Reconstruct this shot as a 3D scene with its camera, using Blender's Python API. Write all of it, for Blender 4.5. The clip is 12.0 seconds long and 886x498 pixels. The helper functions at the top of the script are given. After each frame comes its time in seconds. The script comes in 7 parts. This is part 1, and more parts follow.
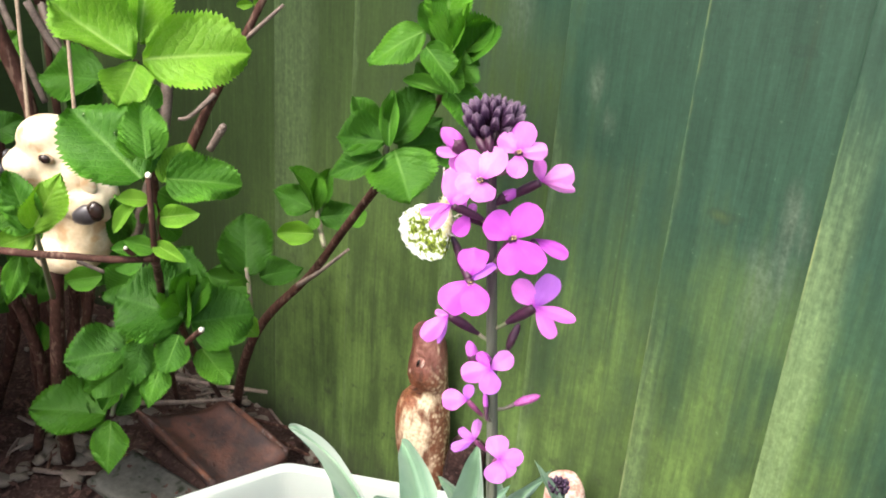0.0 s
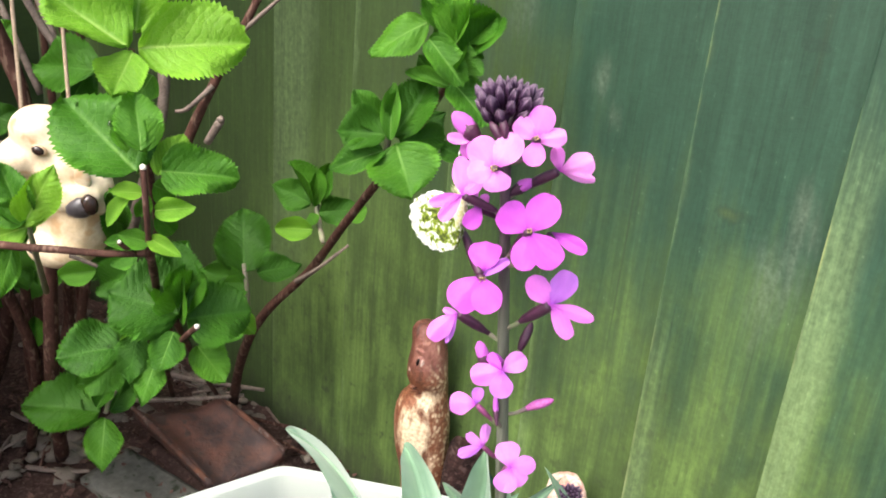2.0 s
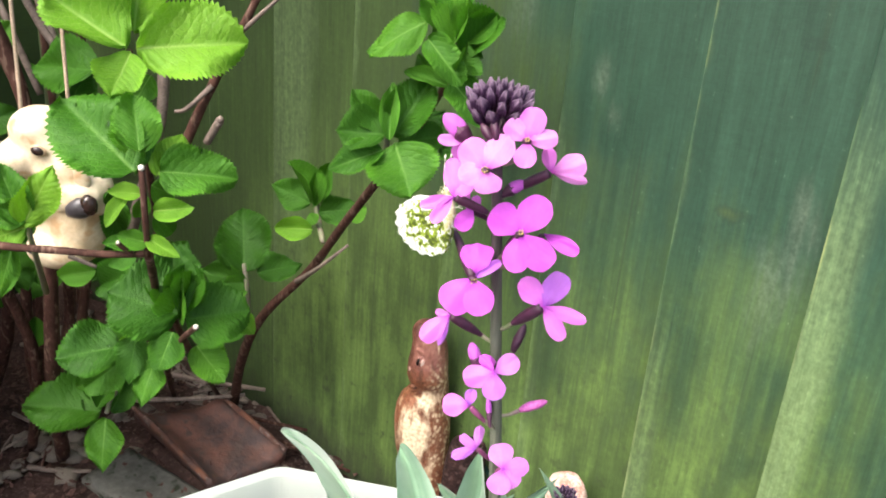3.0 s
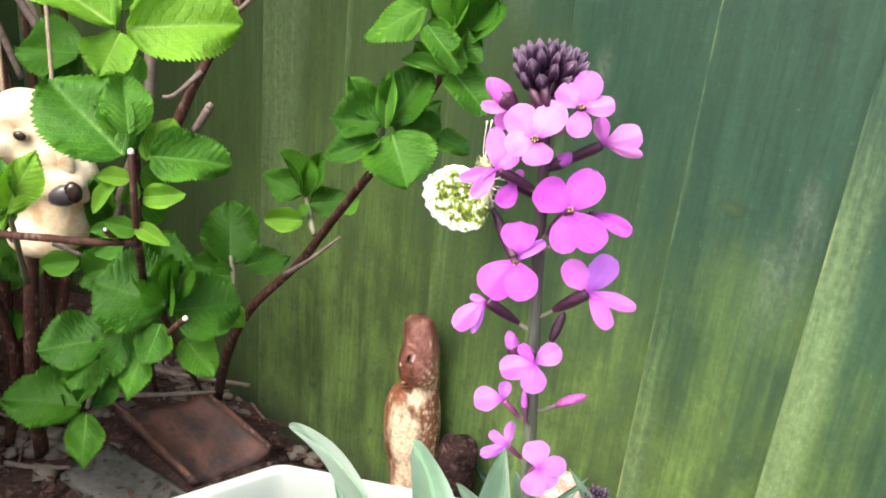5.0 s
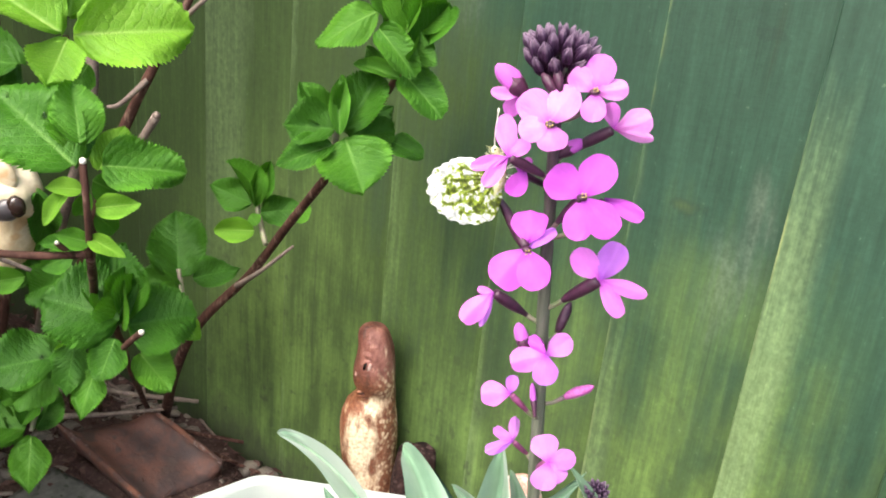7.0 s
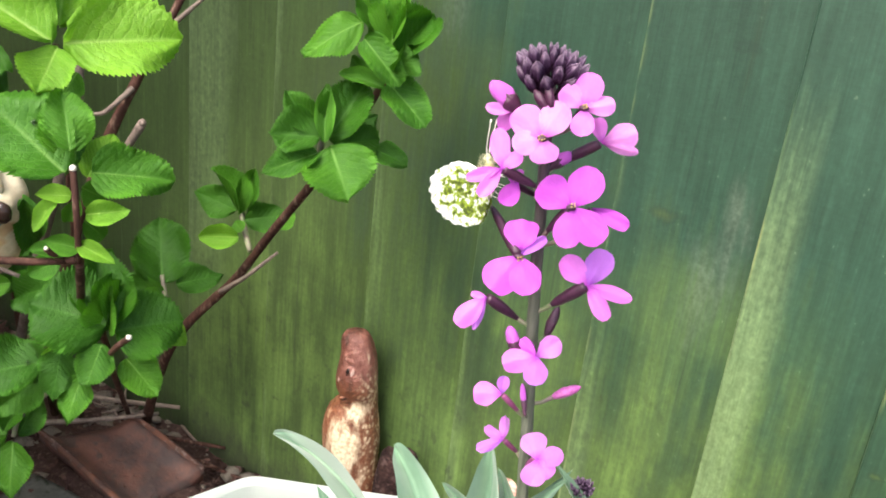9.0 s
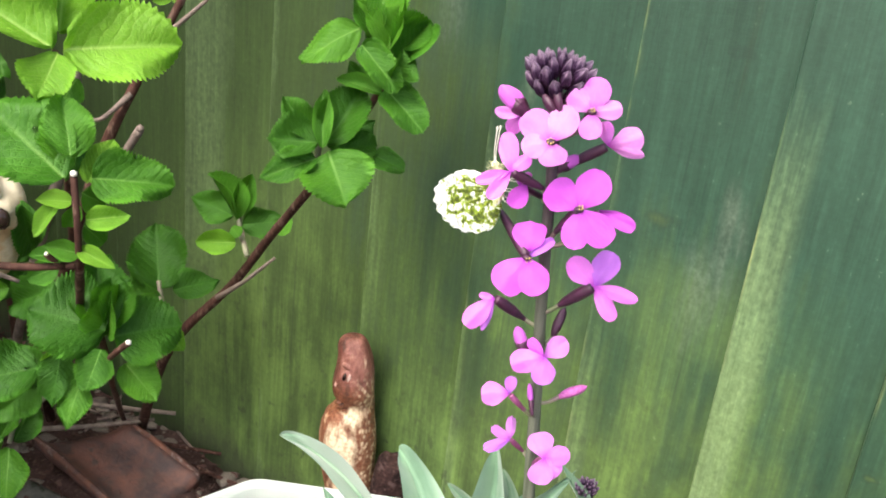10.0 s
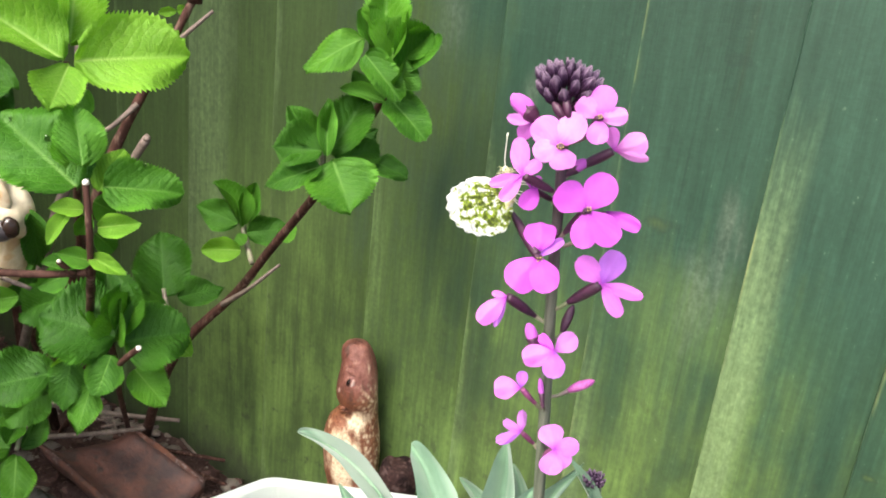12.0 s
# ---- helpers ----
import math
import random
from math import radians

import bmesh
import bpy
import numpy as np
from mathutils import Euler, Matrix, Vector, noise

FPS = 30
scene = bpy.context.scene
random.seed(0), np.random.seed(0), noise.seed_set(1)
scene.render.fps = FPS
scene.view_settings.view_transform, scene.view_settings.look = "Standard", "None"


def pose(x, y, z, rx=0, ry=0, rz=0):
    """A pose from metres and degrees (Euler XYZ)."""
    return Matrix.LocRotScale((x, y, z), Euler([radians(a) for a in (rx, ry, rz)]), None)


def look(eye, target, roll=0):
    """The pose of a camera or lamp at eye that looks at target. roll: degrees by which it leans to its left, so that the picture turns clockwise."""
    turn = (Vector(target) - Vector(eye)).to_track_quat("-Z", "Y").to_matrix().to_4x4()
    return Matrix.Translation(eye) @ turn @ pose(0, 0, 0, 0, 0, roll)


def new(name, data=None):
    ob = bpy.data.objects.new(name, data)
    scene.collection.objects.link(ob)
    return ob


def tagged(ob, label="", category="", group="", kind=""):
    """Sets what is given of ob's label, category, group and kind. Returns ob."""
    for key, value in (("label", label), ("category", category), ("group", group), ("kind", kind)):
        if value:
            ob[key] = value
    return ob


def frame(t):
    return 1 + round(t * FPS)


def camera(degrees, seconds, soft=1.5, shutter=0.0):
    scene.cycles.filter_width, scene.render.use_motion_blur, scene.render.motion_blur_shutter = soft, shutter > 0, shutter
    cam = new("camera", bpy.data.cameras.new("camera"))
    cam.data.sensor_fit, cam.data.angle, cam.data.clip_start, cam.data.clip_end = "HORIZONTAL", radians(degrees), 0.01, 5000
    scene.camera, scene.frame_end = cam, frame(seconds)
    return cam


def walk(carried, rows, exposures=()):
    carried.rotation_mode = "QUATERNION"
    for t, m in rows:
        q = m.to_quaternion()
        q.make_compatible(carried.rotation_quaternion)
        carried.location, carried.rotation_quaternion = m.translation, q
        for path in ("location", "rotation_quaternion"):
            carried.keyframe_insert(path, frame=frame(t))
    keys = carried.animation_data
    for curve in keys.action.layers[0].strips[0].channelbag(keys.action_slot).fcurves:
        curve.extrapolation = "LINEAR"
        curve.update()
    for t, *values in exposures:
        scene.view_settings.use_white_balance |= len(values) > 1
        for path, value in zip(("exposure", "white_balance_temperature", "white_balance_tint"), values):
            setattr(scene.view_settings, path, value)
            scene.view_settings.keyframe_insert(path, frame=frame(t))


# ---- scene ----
from mathutils import Quaternion

EXPOSURE = 1.61
# ---- camera and walk ----
cam = camera(49.64, 12.0, soft=1.9)
ROWS = [
    (0.0, 0.0032, 0.0049, 0.9951, 40.45, -24.65, 4.44),
    (0.5, -0.0019, 0.0084, 0.9915, 40.43, -24.64, 4.70),
    (1.0, -0.0081, 0.0152, 0.9871, 40.37, -24.61, 4.81),
    (1.5, -0.0115, 0.0187, 0.9839, 40.36, -24.64, 4.89),
    (2.0, -0.0114, 0.0167, 0.9847, 40.32, -24.75, 4.92),
    (2.5, -0.0118, 0.0189, 0.9868, 40.39, -24.86, 4.52),
    (3.0, -0.0096, 0.0197, 0.9855, 40.49, -24.83, 4.75),
    (5.0, -0.0355, 0.0246, 0.9682, 39.11, -24.83, 5.89),
    (5.5, -0.0427, 0.0261, 0.9640, 38.53, -24.72, 5.95),
    (6.0, -0.0474, 0.0257, 0.9633, 37.85, -24.64, 5.76),
    (6.5, -0.0517, 0.0166, 0.9581, 37.00, -24.18, 5.59),
    (7.0, -0.0529, 0.0145, 0.9589, 35.04, -23.82, 5.99),
    (9.0, -0.0496, 0.0005, 0.9641, 33.67, -23.27, 6.66),
    (9.5, -0.0513, -0.0029, 0.9645, 33.37, -23.08, 6.74),
    (10.0, -0.0510, -0.0065, 0.9642, 33.21, -22.85, 6.71),
    (10.5, -0.0469, -0.0101, 0.9665, 33.22, -22.73, 6.48),
    (11.0, -0.0452, -0.0124, 0.9672, 33.29, -22.60, 6.58),
    (11.5, -0.0463, -0.0167, 0.9676, 33.23, -22.50, 6.50),
    (12.0, -0.0471, -0.0220, 0.9672, 33.11, -22.35, 6.37),
]


def cam_pose(x, y, z, yaw, pitch, roll):
    """Yaw from +y to the left, pitch up, roll as in look()."""
    a, b = radians(yaw), radians(pitch)
    ahead = Vector((-math.sin(a) * math.cos(b), math.cos(a) * math.cos(b), math.sin(b)))
    eye = Vector((x, y, z))
    return look(eye, eye + ahead, roll)


walk(cam, [(r[0], cam_pose(*r[1:])) for r in ROWS], exposures=((0.0, EXPOSURE), (6.2, EXPOSURE), (7.0, EXPOSURE + 0.08), (9.0, EXPOSURE), (12.0, EXPOSURE)))

# ---- world and sun: a bright overcast day ----
world = bpy.data.worlds.new("overcast_sky")
scene.world = world
world.use_nodes = True
wn = world.node_tree.nodes
sky = wn.new("ShaderNodeTexSky")
sky.sky_type = "NISHITA"
sky.sun_disc = False
sky.sun_elevation = radians(58)
sky.sun_rotation = radians(184)
sky.dust_density = 6.0
sky.ozone_density = 0.6
wn["Background"].inputs["Strength"].default_value = 0.15
world.node_tree.links.new(sky.outputs[0], wn["Background"].inputs["Color"])
sun_data = bpy.data.lights.new("sun", "SUN")
sun_data.energy, sun_data.angle, sun_data.color = 1.5, radians(40), (1.0, 0.97, 0.92)
sun = new("sun", sun_data)
sun.matrix_world = look((-0.55, -1.6, 3.2), (-0.4, 0.6, 0.4))


# ---- materials ----
def nodes_of(name, rough=0.6):
    m = bpy.data.materials.new(name)
    m.use_nodes = True
    nt = m.node_tree
    b = nt.nodes["Principled BSDF"]
    b.inputs["Roughness"].default_value = rough
    return m, nt, b


def node(nt, kind, **values):
    n = nt.nodes.new("ShaderNode" + kind)
    for key, v in values.items():
        if key == "op":
            n.operation = v
        elif key == "clamp":
            n.use_clamp = v
        else:
            n.inputs[int(key[1:])].default_value = v
    return n


def link(nt, a, b, out=0, into=0):
    nt.links.new(a.outputs[out], b.inputs[into])


def ramp(nt, src, stops, out=0):
    r = nt.nodes.new("ShaderNodeValToRGB")
    e = r.color_ramp.elements
    while len(e) < len(stops):
        e.new(0.5)
    for el, (p, c) in zip(e, stops):
        el.position = p
        el.color = (*c, 1) if len(c) == 3 else c
    link(nt, src, r, out, 0)
    return r


def grey(v):
    return (v, v, v)


def mapped(nt, scale=(1, 1, 1), space="Object", turn=(0, 0, 0)):
    tc = nt.nodes.new("ShaderNodeTexCoord")
    mp = nt.nodes.new("ShaderNodeMapping")
    mp.inputs["Scale"].default_value = scale
    mp.inputs["Rotation"].default_value = turn
    if space == "World":
        g = nt.nodes.new("ShaderNodeNewGeometry")
        nt.links.new(g.outputs["Position"], mp.inputs["Vector"])
    else:
        nt.links.new(tc.outputs[space], mp.inputs["Vector"])
    return mp


def noise_tex(nt, vec, scale, detail=4.0, rough=0.55):
    n = nt.nodes.new("ShaderNodeTexNoise")
    n.inputs["Scale"].default_value = scale
    n.inputs["Detail"].default_value = detail
    n.inputs["Roughness"].default_value = rough
    nt.links.new(vec.outputs[0], n.inputs["Vector"])
    return n


def mix(nt, fac, a, b, mode="MIX"):
    """Colour mix; each of fac, a, b is a node (its first output) or a value."""
    m = nt.nodes.new("ShaderNodeMix")
    m.data_type, m.blend_type = "RGBA", mode
    for v, sock in ((fac, m.inputs[0]), (a, m.inputs[6]), (b, m.inputs[7])):
        if hasattr(v, "outputs"):
            nt.links.new(v.outputs[2] if v.bl_idname == "ShaderNodeMix" else v.outputs[0], sock)
        elif isinstance(v, (int, float)):
            sock.default_value = v
        else:
            sock.default_value = (*v, 1)
    return m


def maths(nt, op, a, b=0.0, clamp=False):
    m = nt.nodes.new("ShaderNodeMath")
    m.operation, m.use_clamp = op, clamp
    for v, sock in ((a, m.inputs[0]), (b, m.inputs[1])):
        if hasattr(v, "outputs"):
            nt.links.new(v.outputs[0], sock)
        elif hasattr(v, "is_output"):
            nt.links.new(v, sock)
        else:
            sock.default_value = v
    return m


def bump(nt, b, height, strength=0.3, dist=0.002):
    bp = nt.nodes.new("ShaderNodeBump")
    bp.inputs["Strength"].default_value = strength
    bp.inputs["Distance"].default_value = dist
    nt.links.new(height.outputs[0], bp.inputs["Height"])
    nt.links.new(bp.outputs[0], b.inputs["Normal"])
    return bp


def set_colour(nt, b, n):
    nt.links.new(n.outputs[2] if n.bl_idname == "ShaderNodeMix" else n.outputs[0], b.inputs["Base Color"])


def plain(name, colour, rough=0.6, vary=0.25, scale=60.0, bump_by=0.2, dist=0.001, metal=0.0):
    """A surface of one paint or stuff, with mottling at two scales and fine relief."""
    m, nt, b = nodes_of(name, rough)
    v = mapped(nt)
    n1, n2 = noise_tex(nt, v, scale, 5), noise_tex(nt, v, scale * 0.13, 3)
    lo, hi = tuple(c * (1 - vary) for c in colour), tuple(min(1, c * (1 + vary)) for c in colour)
    c1 = ramp(nt, n1, ((0.3, lo), (0.7, hi)))
    c2 = ramp(nt, n2, ((0.3, grey(1 - vary * 0.6)), (0.7, grey(1.0))))
    set_colour(nt, b, mix(nt, 1.0, c1, c2, "MULTIPLY"))
    b.inputs["Metallic"].default_value = metal
    bump(nt, b, n1, bump_by, dist)
    return m


def fence_paint():
    """Blue-green paint, gone over by yellow-green algae in runs down each board, with pale lichen beside the joints."""
    m, nt, b = nodes_of("weathered_green_fence_paint", 0.55)
    info = nt.nodes.new("ShaderNodeObjectInfo")
    own = maths(nt, "MULTIPLY", info.outputs["Random"], 37.0)
    g = nt.nodes.new("ShaderNodeNewGeometry")
    sep = nt.nodes.new("ShaderNodeSeparateXYZ")
    nt.links.new(g.outputs["Position"], sep.inputs[0])
    x, z = sep.outputs["X"], sep.outputs["Z"]
    place = nt.nodes.new("ShaderNodeCombineXYZ")
    for v, sock in ((x, "X"), (own.outputs[0], "Y"), (z, "Z")):
        nt.links.new(v, place.inputs[sock])

    def field(sx, sz, detail=4.0, rough=0.55):
        mp = nt.nodes.new("ShaderNodeMapping")
        mp.inputs["Scale"].default_value = (sx, 1, sz)
        nt.links.new(place.outputs[0], mp.inputs["Vector"])
        return noise_tex(nt, mp, 1.0, detail, rough)

    def centred(n, k):
        return maths(nt, "MULTIPLY", maths(nt, "SUBTRACT", n, 0.5), k)

    def total(*parts):
        t = parts[0]
        for p in parts[1:]:
            t = maths(nt, "ADD", t, p)
        return t

    run, thread, grain = field(30, 3.0, 4, 0.55), field(170, 8, 5, 0.62), field(520, 16, 4, 0.6)
    blot, patch, speck, sawn = field(8, 5, 4, 0.55), field(30, 13, 5, 0.65), field(200, 150, 3, 0.6), field(70, 200, 4, 0.65)
    drip = field(85, 1.7, 4, 0.6)
    # distance from the board's own edges
    tc = nt.nodes.new("ShaderNodeTexCoord")
    so, sg = nt.nodes.new("ShaderNodeSeparateXYZ"), nt.nodes.new("ShaderNodeSeparateXYZ")
    nt.links.new(tc.outputs["Object"], so.inputs[0])
    nt.links.new(tc.outputs["Generated"], sg.inputs[0])
    from_left = so.outputs["X"]
    from_right = maths(nt, "MULTIPLY_ADD", sg.outputs["X"], -0.172)
    from_right.inputs[2].default_value = 0.158

    paint = ramp(nt, thread, ((0.2, (0.0164, 0.0440, 0.0268)), (0.5, (0.0202, 0.0522, 0.0325)), (0.85, (0.028, 0.0665, 0.0420))))
    algae = ramp(nt, thread, ((0.2, (0.0262, 0.050, 0.0086)), (0.5, (0.0305, 0.0585, 0.0102)), (0.85, (0.039, 0.074, 0.0134))))
    # algae grows where the boards stay wet: low down, and towards the shrub
    leftness = maths(nt, "MULTIPLY_ADD", x, -1.35)
    leftness.inputs[2].default_value = -0.74
    lowness = maths(nt, "MULTIPLY_ADD", z, -1.9)
    lowness.inputs[2].default_value = 0.96
    drier = maths(nt, "MULTIPLY", maths(nt, "MAXIMUM", maths(nt, "ADD", x, 0.45), 0.0), 0.72)
    lowness = maths(nt, "SUBTRACT", lowness, drier)
    grow = maths(nt, "MAXIMUM", maths(nt, "MAXIMUM", leftness, lowness), -0.27)
    high = maths(nt, "MULTIPLY", maths(nt, "MAXIMUM", maths(nt, "SUBTRACT", z, 0.64), 0.0), 1.9)
    high = maths(nt, "MULTIPLY", high, maths(nt, "MULTIPLY", maths(nt, "ADD", x, 0.76), 6.0, True))
    grow = maths(nt, "SUBTRACT", maths(nt, "MINIMUM", grow, 0.72), maths(nt, "MINIMUM", high, 0.28))
    mask = total(grow, centred(run, 0.50), centred(blot, 0.80), centred(thread, 0.20), centred(patch, 0.65), centred(drip, 0.30))
    # more algae colour in a strip left of each joint, joint shade included
    beside = maths(nt, "MULTIPLY", maths(nt, "SUBTRACT", 1.0, maths(nt, "MULTIPLY", from_right, 55.0), True), 0.16)
    wide = maths(nt, "MULTIPLY_ADD", total(mask, beside), 2.0)
    wide.inputs[2].default_value = 0.40
    wide.use_clamp = True
    mask = maths(nt, "MULTIPLY", wide, 0.95)
    base = mix(nt, mask, paint, algae)
    # bright moss close to the wet ground, in runs
    low = maths(nt, "MULTIPLY", maths(nt, "SUBTRACT", 0.62, z), 2.8, True)
    low = maths(nt, "MULTIPLY", low, maths(nt, "MULTIPLY", maths(nt, "ADD", x, 1.20), 4.0, True))
    low = maths(nt, "MULTIPLY", low, maths(nt, "ADD", maths(nt, "MULTIPLY", maths(nt, "SUBTRACT", -0.17, x), 6.0, True), 0.38, True))
    low = maths(nt, "MULTIPLY", low, ramp(nt, total(run, centred(blot, 0.9), centred(thread, 0.12), centred(patch, 0.55), centred(drip, 0.16)), ((0.34, grey(0.24)), (0.66, grey(0.9)))))
    base = mix(nt, low, base, ramp(nt, thread, ((0.2, (0.088, 0.150, 0.033)), (0.8, (0.110, 0.184, 0.044)))))
    # pale lichen in the lee of each joint, and one broad band
    lichen = ramp(nt, speck, ((0.25, (0.098, 0.160, 0.070)), (0.7, (0.150, 0.220, 0.098))))
    reach = maths(nt, "MULTIPLY", ramp(nt, field(0.2, 5.0, 3), ((0.40, grey(0.0)), (0.70, grey(1.0)))), 0.020)
    lee = maths(nt, "MULTIPLY", maths(nt, "SUBTRACT", maths(nt, "ADD", reach, centred(thread, 0.012)), from_left), 160.0, True)
    lee = maths(nt, "MULTIPLY", lee, ramp(nt, thread, ((0.35, grey(0.12)), (0.7, grey(0.40)))))
    base = mix(nt, lee, base, lichen)
    bands = None
    for left, width, low_z, high_z, soft, power in ((-0.279, 0.046, -1, 0.80, 0.018, 0.60), (-1.096, 0.085, 0.25, 1.4, 0.02, 0.36), (-0.432, 0.030, -1, 0.50, 0.015, 0.45),
                                                     (-0.592, 0.022, -1, 0.46, 0.010, 0.30), (-0.745, 0.030, 0.3, 0.62, 0.015, 0.22)):
        edge = maths(nt, "SUBTRACT", left + width, maths(nt, "ADD", x, maths(nt, "ADD", centred(run, width * 0.7), centred(thread, width * 0.45))))
        inside = maths(nt, "MULTIPLY", edge, 1.0 / soft, True)
        inside = maths(nt, "MULTIPLY", inside, maths(nt, "MULTIPLY", maths(nt, "SUBTRACT", x, left + 0.0002), 900.0, True))
        top = maths(nt, "ADD", maths(nt, "SUBTRACT", high_z, z), centred(thread, 0.25))
        inside = maths(nt, "MULTIPLY", inside, maths(nt, "MULTIPLY", top, 5.0, True))
        inside = maths(nt, "MULTIPLY", inside, maths(nt, "MULTIPLY", maths(nt, "SUBTRACT", z, low_z), 6.0, True))
        inside = maths(nt, "MULTIPLY", inside, maths(nt, "ADD", maths(nt, "MULTIPLY", thread, power * 0.7), power * 0.62, True))
        bands = inside if bands is None else maths(nt, "MAXIMUM", bands, inside)
    base = mix(nt, bands, base, lichen)
    # pale, bare wood along some edges, with the edge highlight put into the colour
    bare = maths(nt, "MULTIPLY", maths(nt, "SUBTRACT", 0.0030, maths(nt, "ABSOLUTE", maths(nt, "SUBTRACT", from_left, 0.0016))), 700.0, True)
    bare = maths(nt, "MULTIPLY", bare, ramp(nt, field(3, 7.0, 4, 0.6), ((0.50, grey(0.0)), (0.62, grey(0.75)))))
    bare = maths(nt, "MULTIPLY", bare, maths(nt, "MULTIPLY", maths(nt, "ADD", x, 0.66), 20.0, True))
    base = mix(nt, bare, base, (0.185, 0.225, 0.095))
    # dark rot and dirt with a shape of its own
    rot = ramp(nt, field(20, 7, 5, 0.6), ((0.64, grey(0.0)), (0.80, grey(0.4))))
    base = mix(nt, rot, base, (0.022, 0.031, 0.014))
    chalk = ramp(nt, speck, ((0.70, grey(0.0)), (0.80, grey(0.5))))
    base = mix(nt, chalk, base, (0.16, 0.20, 0.13))
    for src, lo, hi in ((blot, 0.90, 1.10), (patch, 0.88, 1.10), (drip, 0.95, 1.05), (speck, 0.88, 1.12), (run, 0.93, 1.07), (thread, 0.92, 1.08), (grain, 0.88, 1.12), (sawn, 0.96, 1.04)):
        base = mix(nt, 1.0, base, ramp(nt, src, ((0.30, grey(lo)), (0.70, grey(hi)))), "MULTIPLY")
    # single cracks and dark runs down the boards
    crack = ramp(nt, field(95, 1.6, 3, 0.5), ((0.70, grey(0.0)), (0.76, grey(0.45))))
    base = mix(nt, crack, base, (0.020, 0.032, 0.016))
    # mildew dots low on the boards
    dots = maths(nt, "MULTIPLY", ramp(nt, field(60, 48, 3, 0.6), ((0.60, grey(0.0)), (0.70, grey(0.7)))), maths(nt, "MULTIPLY", maths(nt, "SUBTRACT", 0.60, z), 2.0, True))
    base = mix(nt, dots, base, (0.024, 0.034, 0.014))
    # damp stain and ground shadow, both painted dark along the foot of the boards
    foot_shade = maths(nt, "SUBTRACT", total(centred(patch, 0.22), centred(blot, 0.20)), maths(nt, "SUBTRACT", z, 0.075))
    base = mix(nt, maths(nt, "MULTIPLY", maths(nt, "MULTIPLY", foot_shade, 14.0, True), 0.8), base, (0.017, 0.020, 0.010))
    # a pale grey-green lichen bloom
    for kx, kz, size in ((-0.318, 0.575, 0.075), (-0.305, 0.66, 0.04), (-0.545, 0.735, 0.03), (-0.525, 0.70, 0.022), (-0.66, 0.80, 0.05)):
        dx = maths(nt, "MULTIPLY", maths(nt, "SUBTRACT", x, kx), 2.2 / size)
        dz = maths(nt, "MULTIPLY", maths(nt, "SUBTRACT", z, kz), 1.0 / size)
        rr = maths(nt, "SQRT", maths(nt, "ADD", maths(nt, "MULTIPLY", dx, dx), maths(nt, "MULTIPLY", dz, dz)))
        rr = maths(nt, "ADD", rr, maths(nt, "ADD", centred(patch, 2.2), centred(thread, 1.8)))
        bloom = maths(nt, "MULTIPLY", maths(nt, "SUBTRACT", 1.0, rr, True), ramp(nt, speck, ((0.35, grey(0.16)), (0.65, grey(0.50)))))
        base = mix(nt, bloom, base, (0.13, 0.165, 0.12))
    # knots in the wood
    for kx, kz, size, core in ((-0.380, 0.636, 0.080, 1.3), (-0.325, 0.815, 0.055, 0.0), (-0.655, 0.825, 0.040, 0.0), (-0.115, 0.45, 0.03, 1.5)):
        dx = maths(nt, "MULTIPLY", maths(nt, "SUBTRACT", x, kx), 1.0 / size)
        dz = maths(nt, "MULTIPLY", maths(nt, "SUBTRACT", z, kz), 2.8 / size)
        rr = maths(nt, "SQRT", maths(nt, "ADD", maths(nt, "MULTIPLY", dx, dx), maths(nt, "MULTIPLY", dz, dz)))
        rr = maths(nt, "ADD", rr, centred(patch, 1.5))
        rings = maths(nt, "MULTIPLY", maths(nt, "SINE", maths(nt, "MULTIPLY", rr, 9.0)), maths(nt, "SUBTRACT", 1.0, rr, True))
        base = mix(nt, maths(nt, "MULTIPLY", rings, 0.55, True), base, (0.012, 0.025, 0.018))
        base = mix(nt, maths(nt, "MULTIPLY", maths(nt, "SUBTRACT", 0.26, rr, True), core, True), base, (0.085, 0.115, 0.026))
    tint = ramp(nt, info, ((0.0, (0.88, 0.91, 0.88)), (1.0, (1.12, 1.10, 1.08))), 5)
    set_colour(nt, b, mix(nt, 1.0, base, tint, "MULTIPLY"))
    rough = ramp(nt, mask, ((0.0, grey(0.42)), (1.0, grey(0.85))))
    nt.links.new(rough.outputs[0], b.inputs["Roughness"])
    bump(nt, b, total(thread, run, maths(nt, "MULTIPLY", sawn, 0.5)), 0.32, 0.0016)
    return m


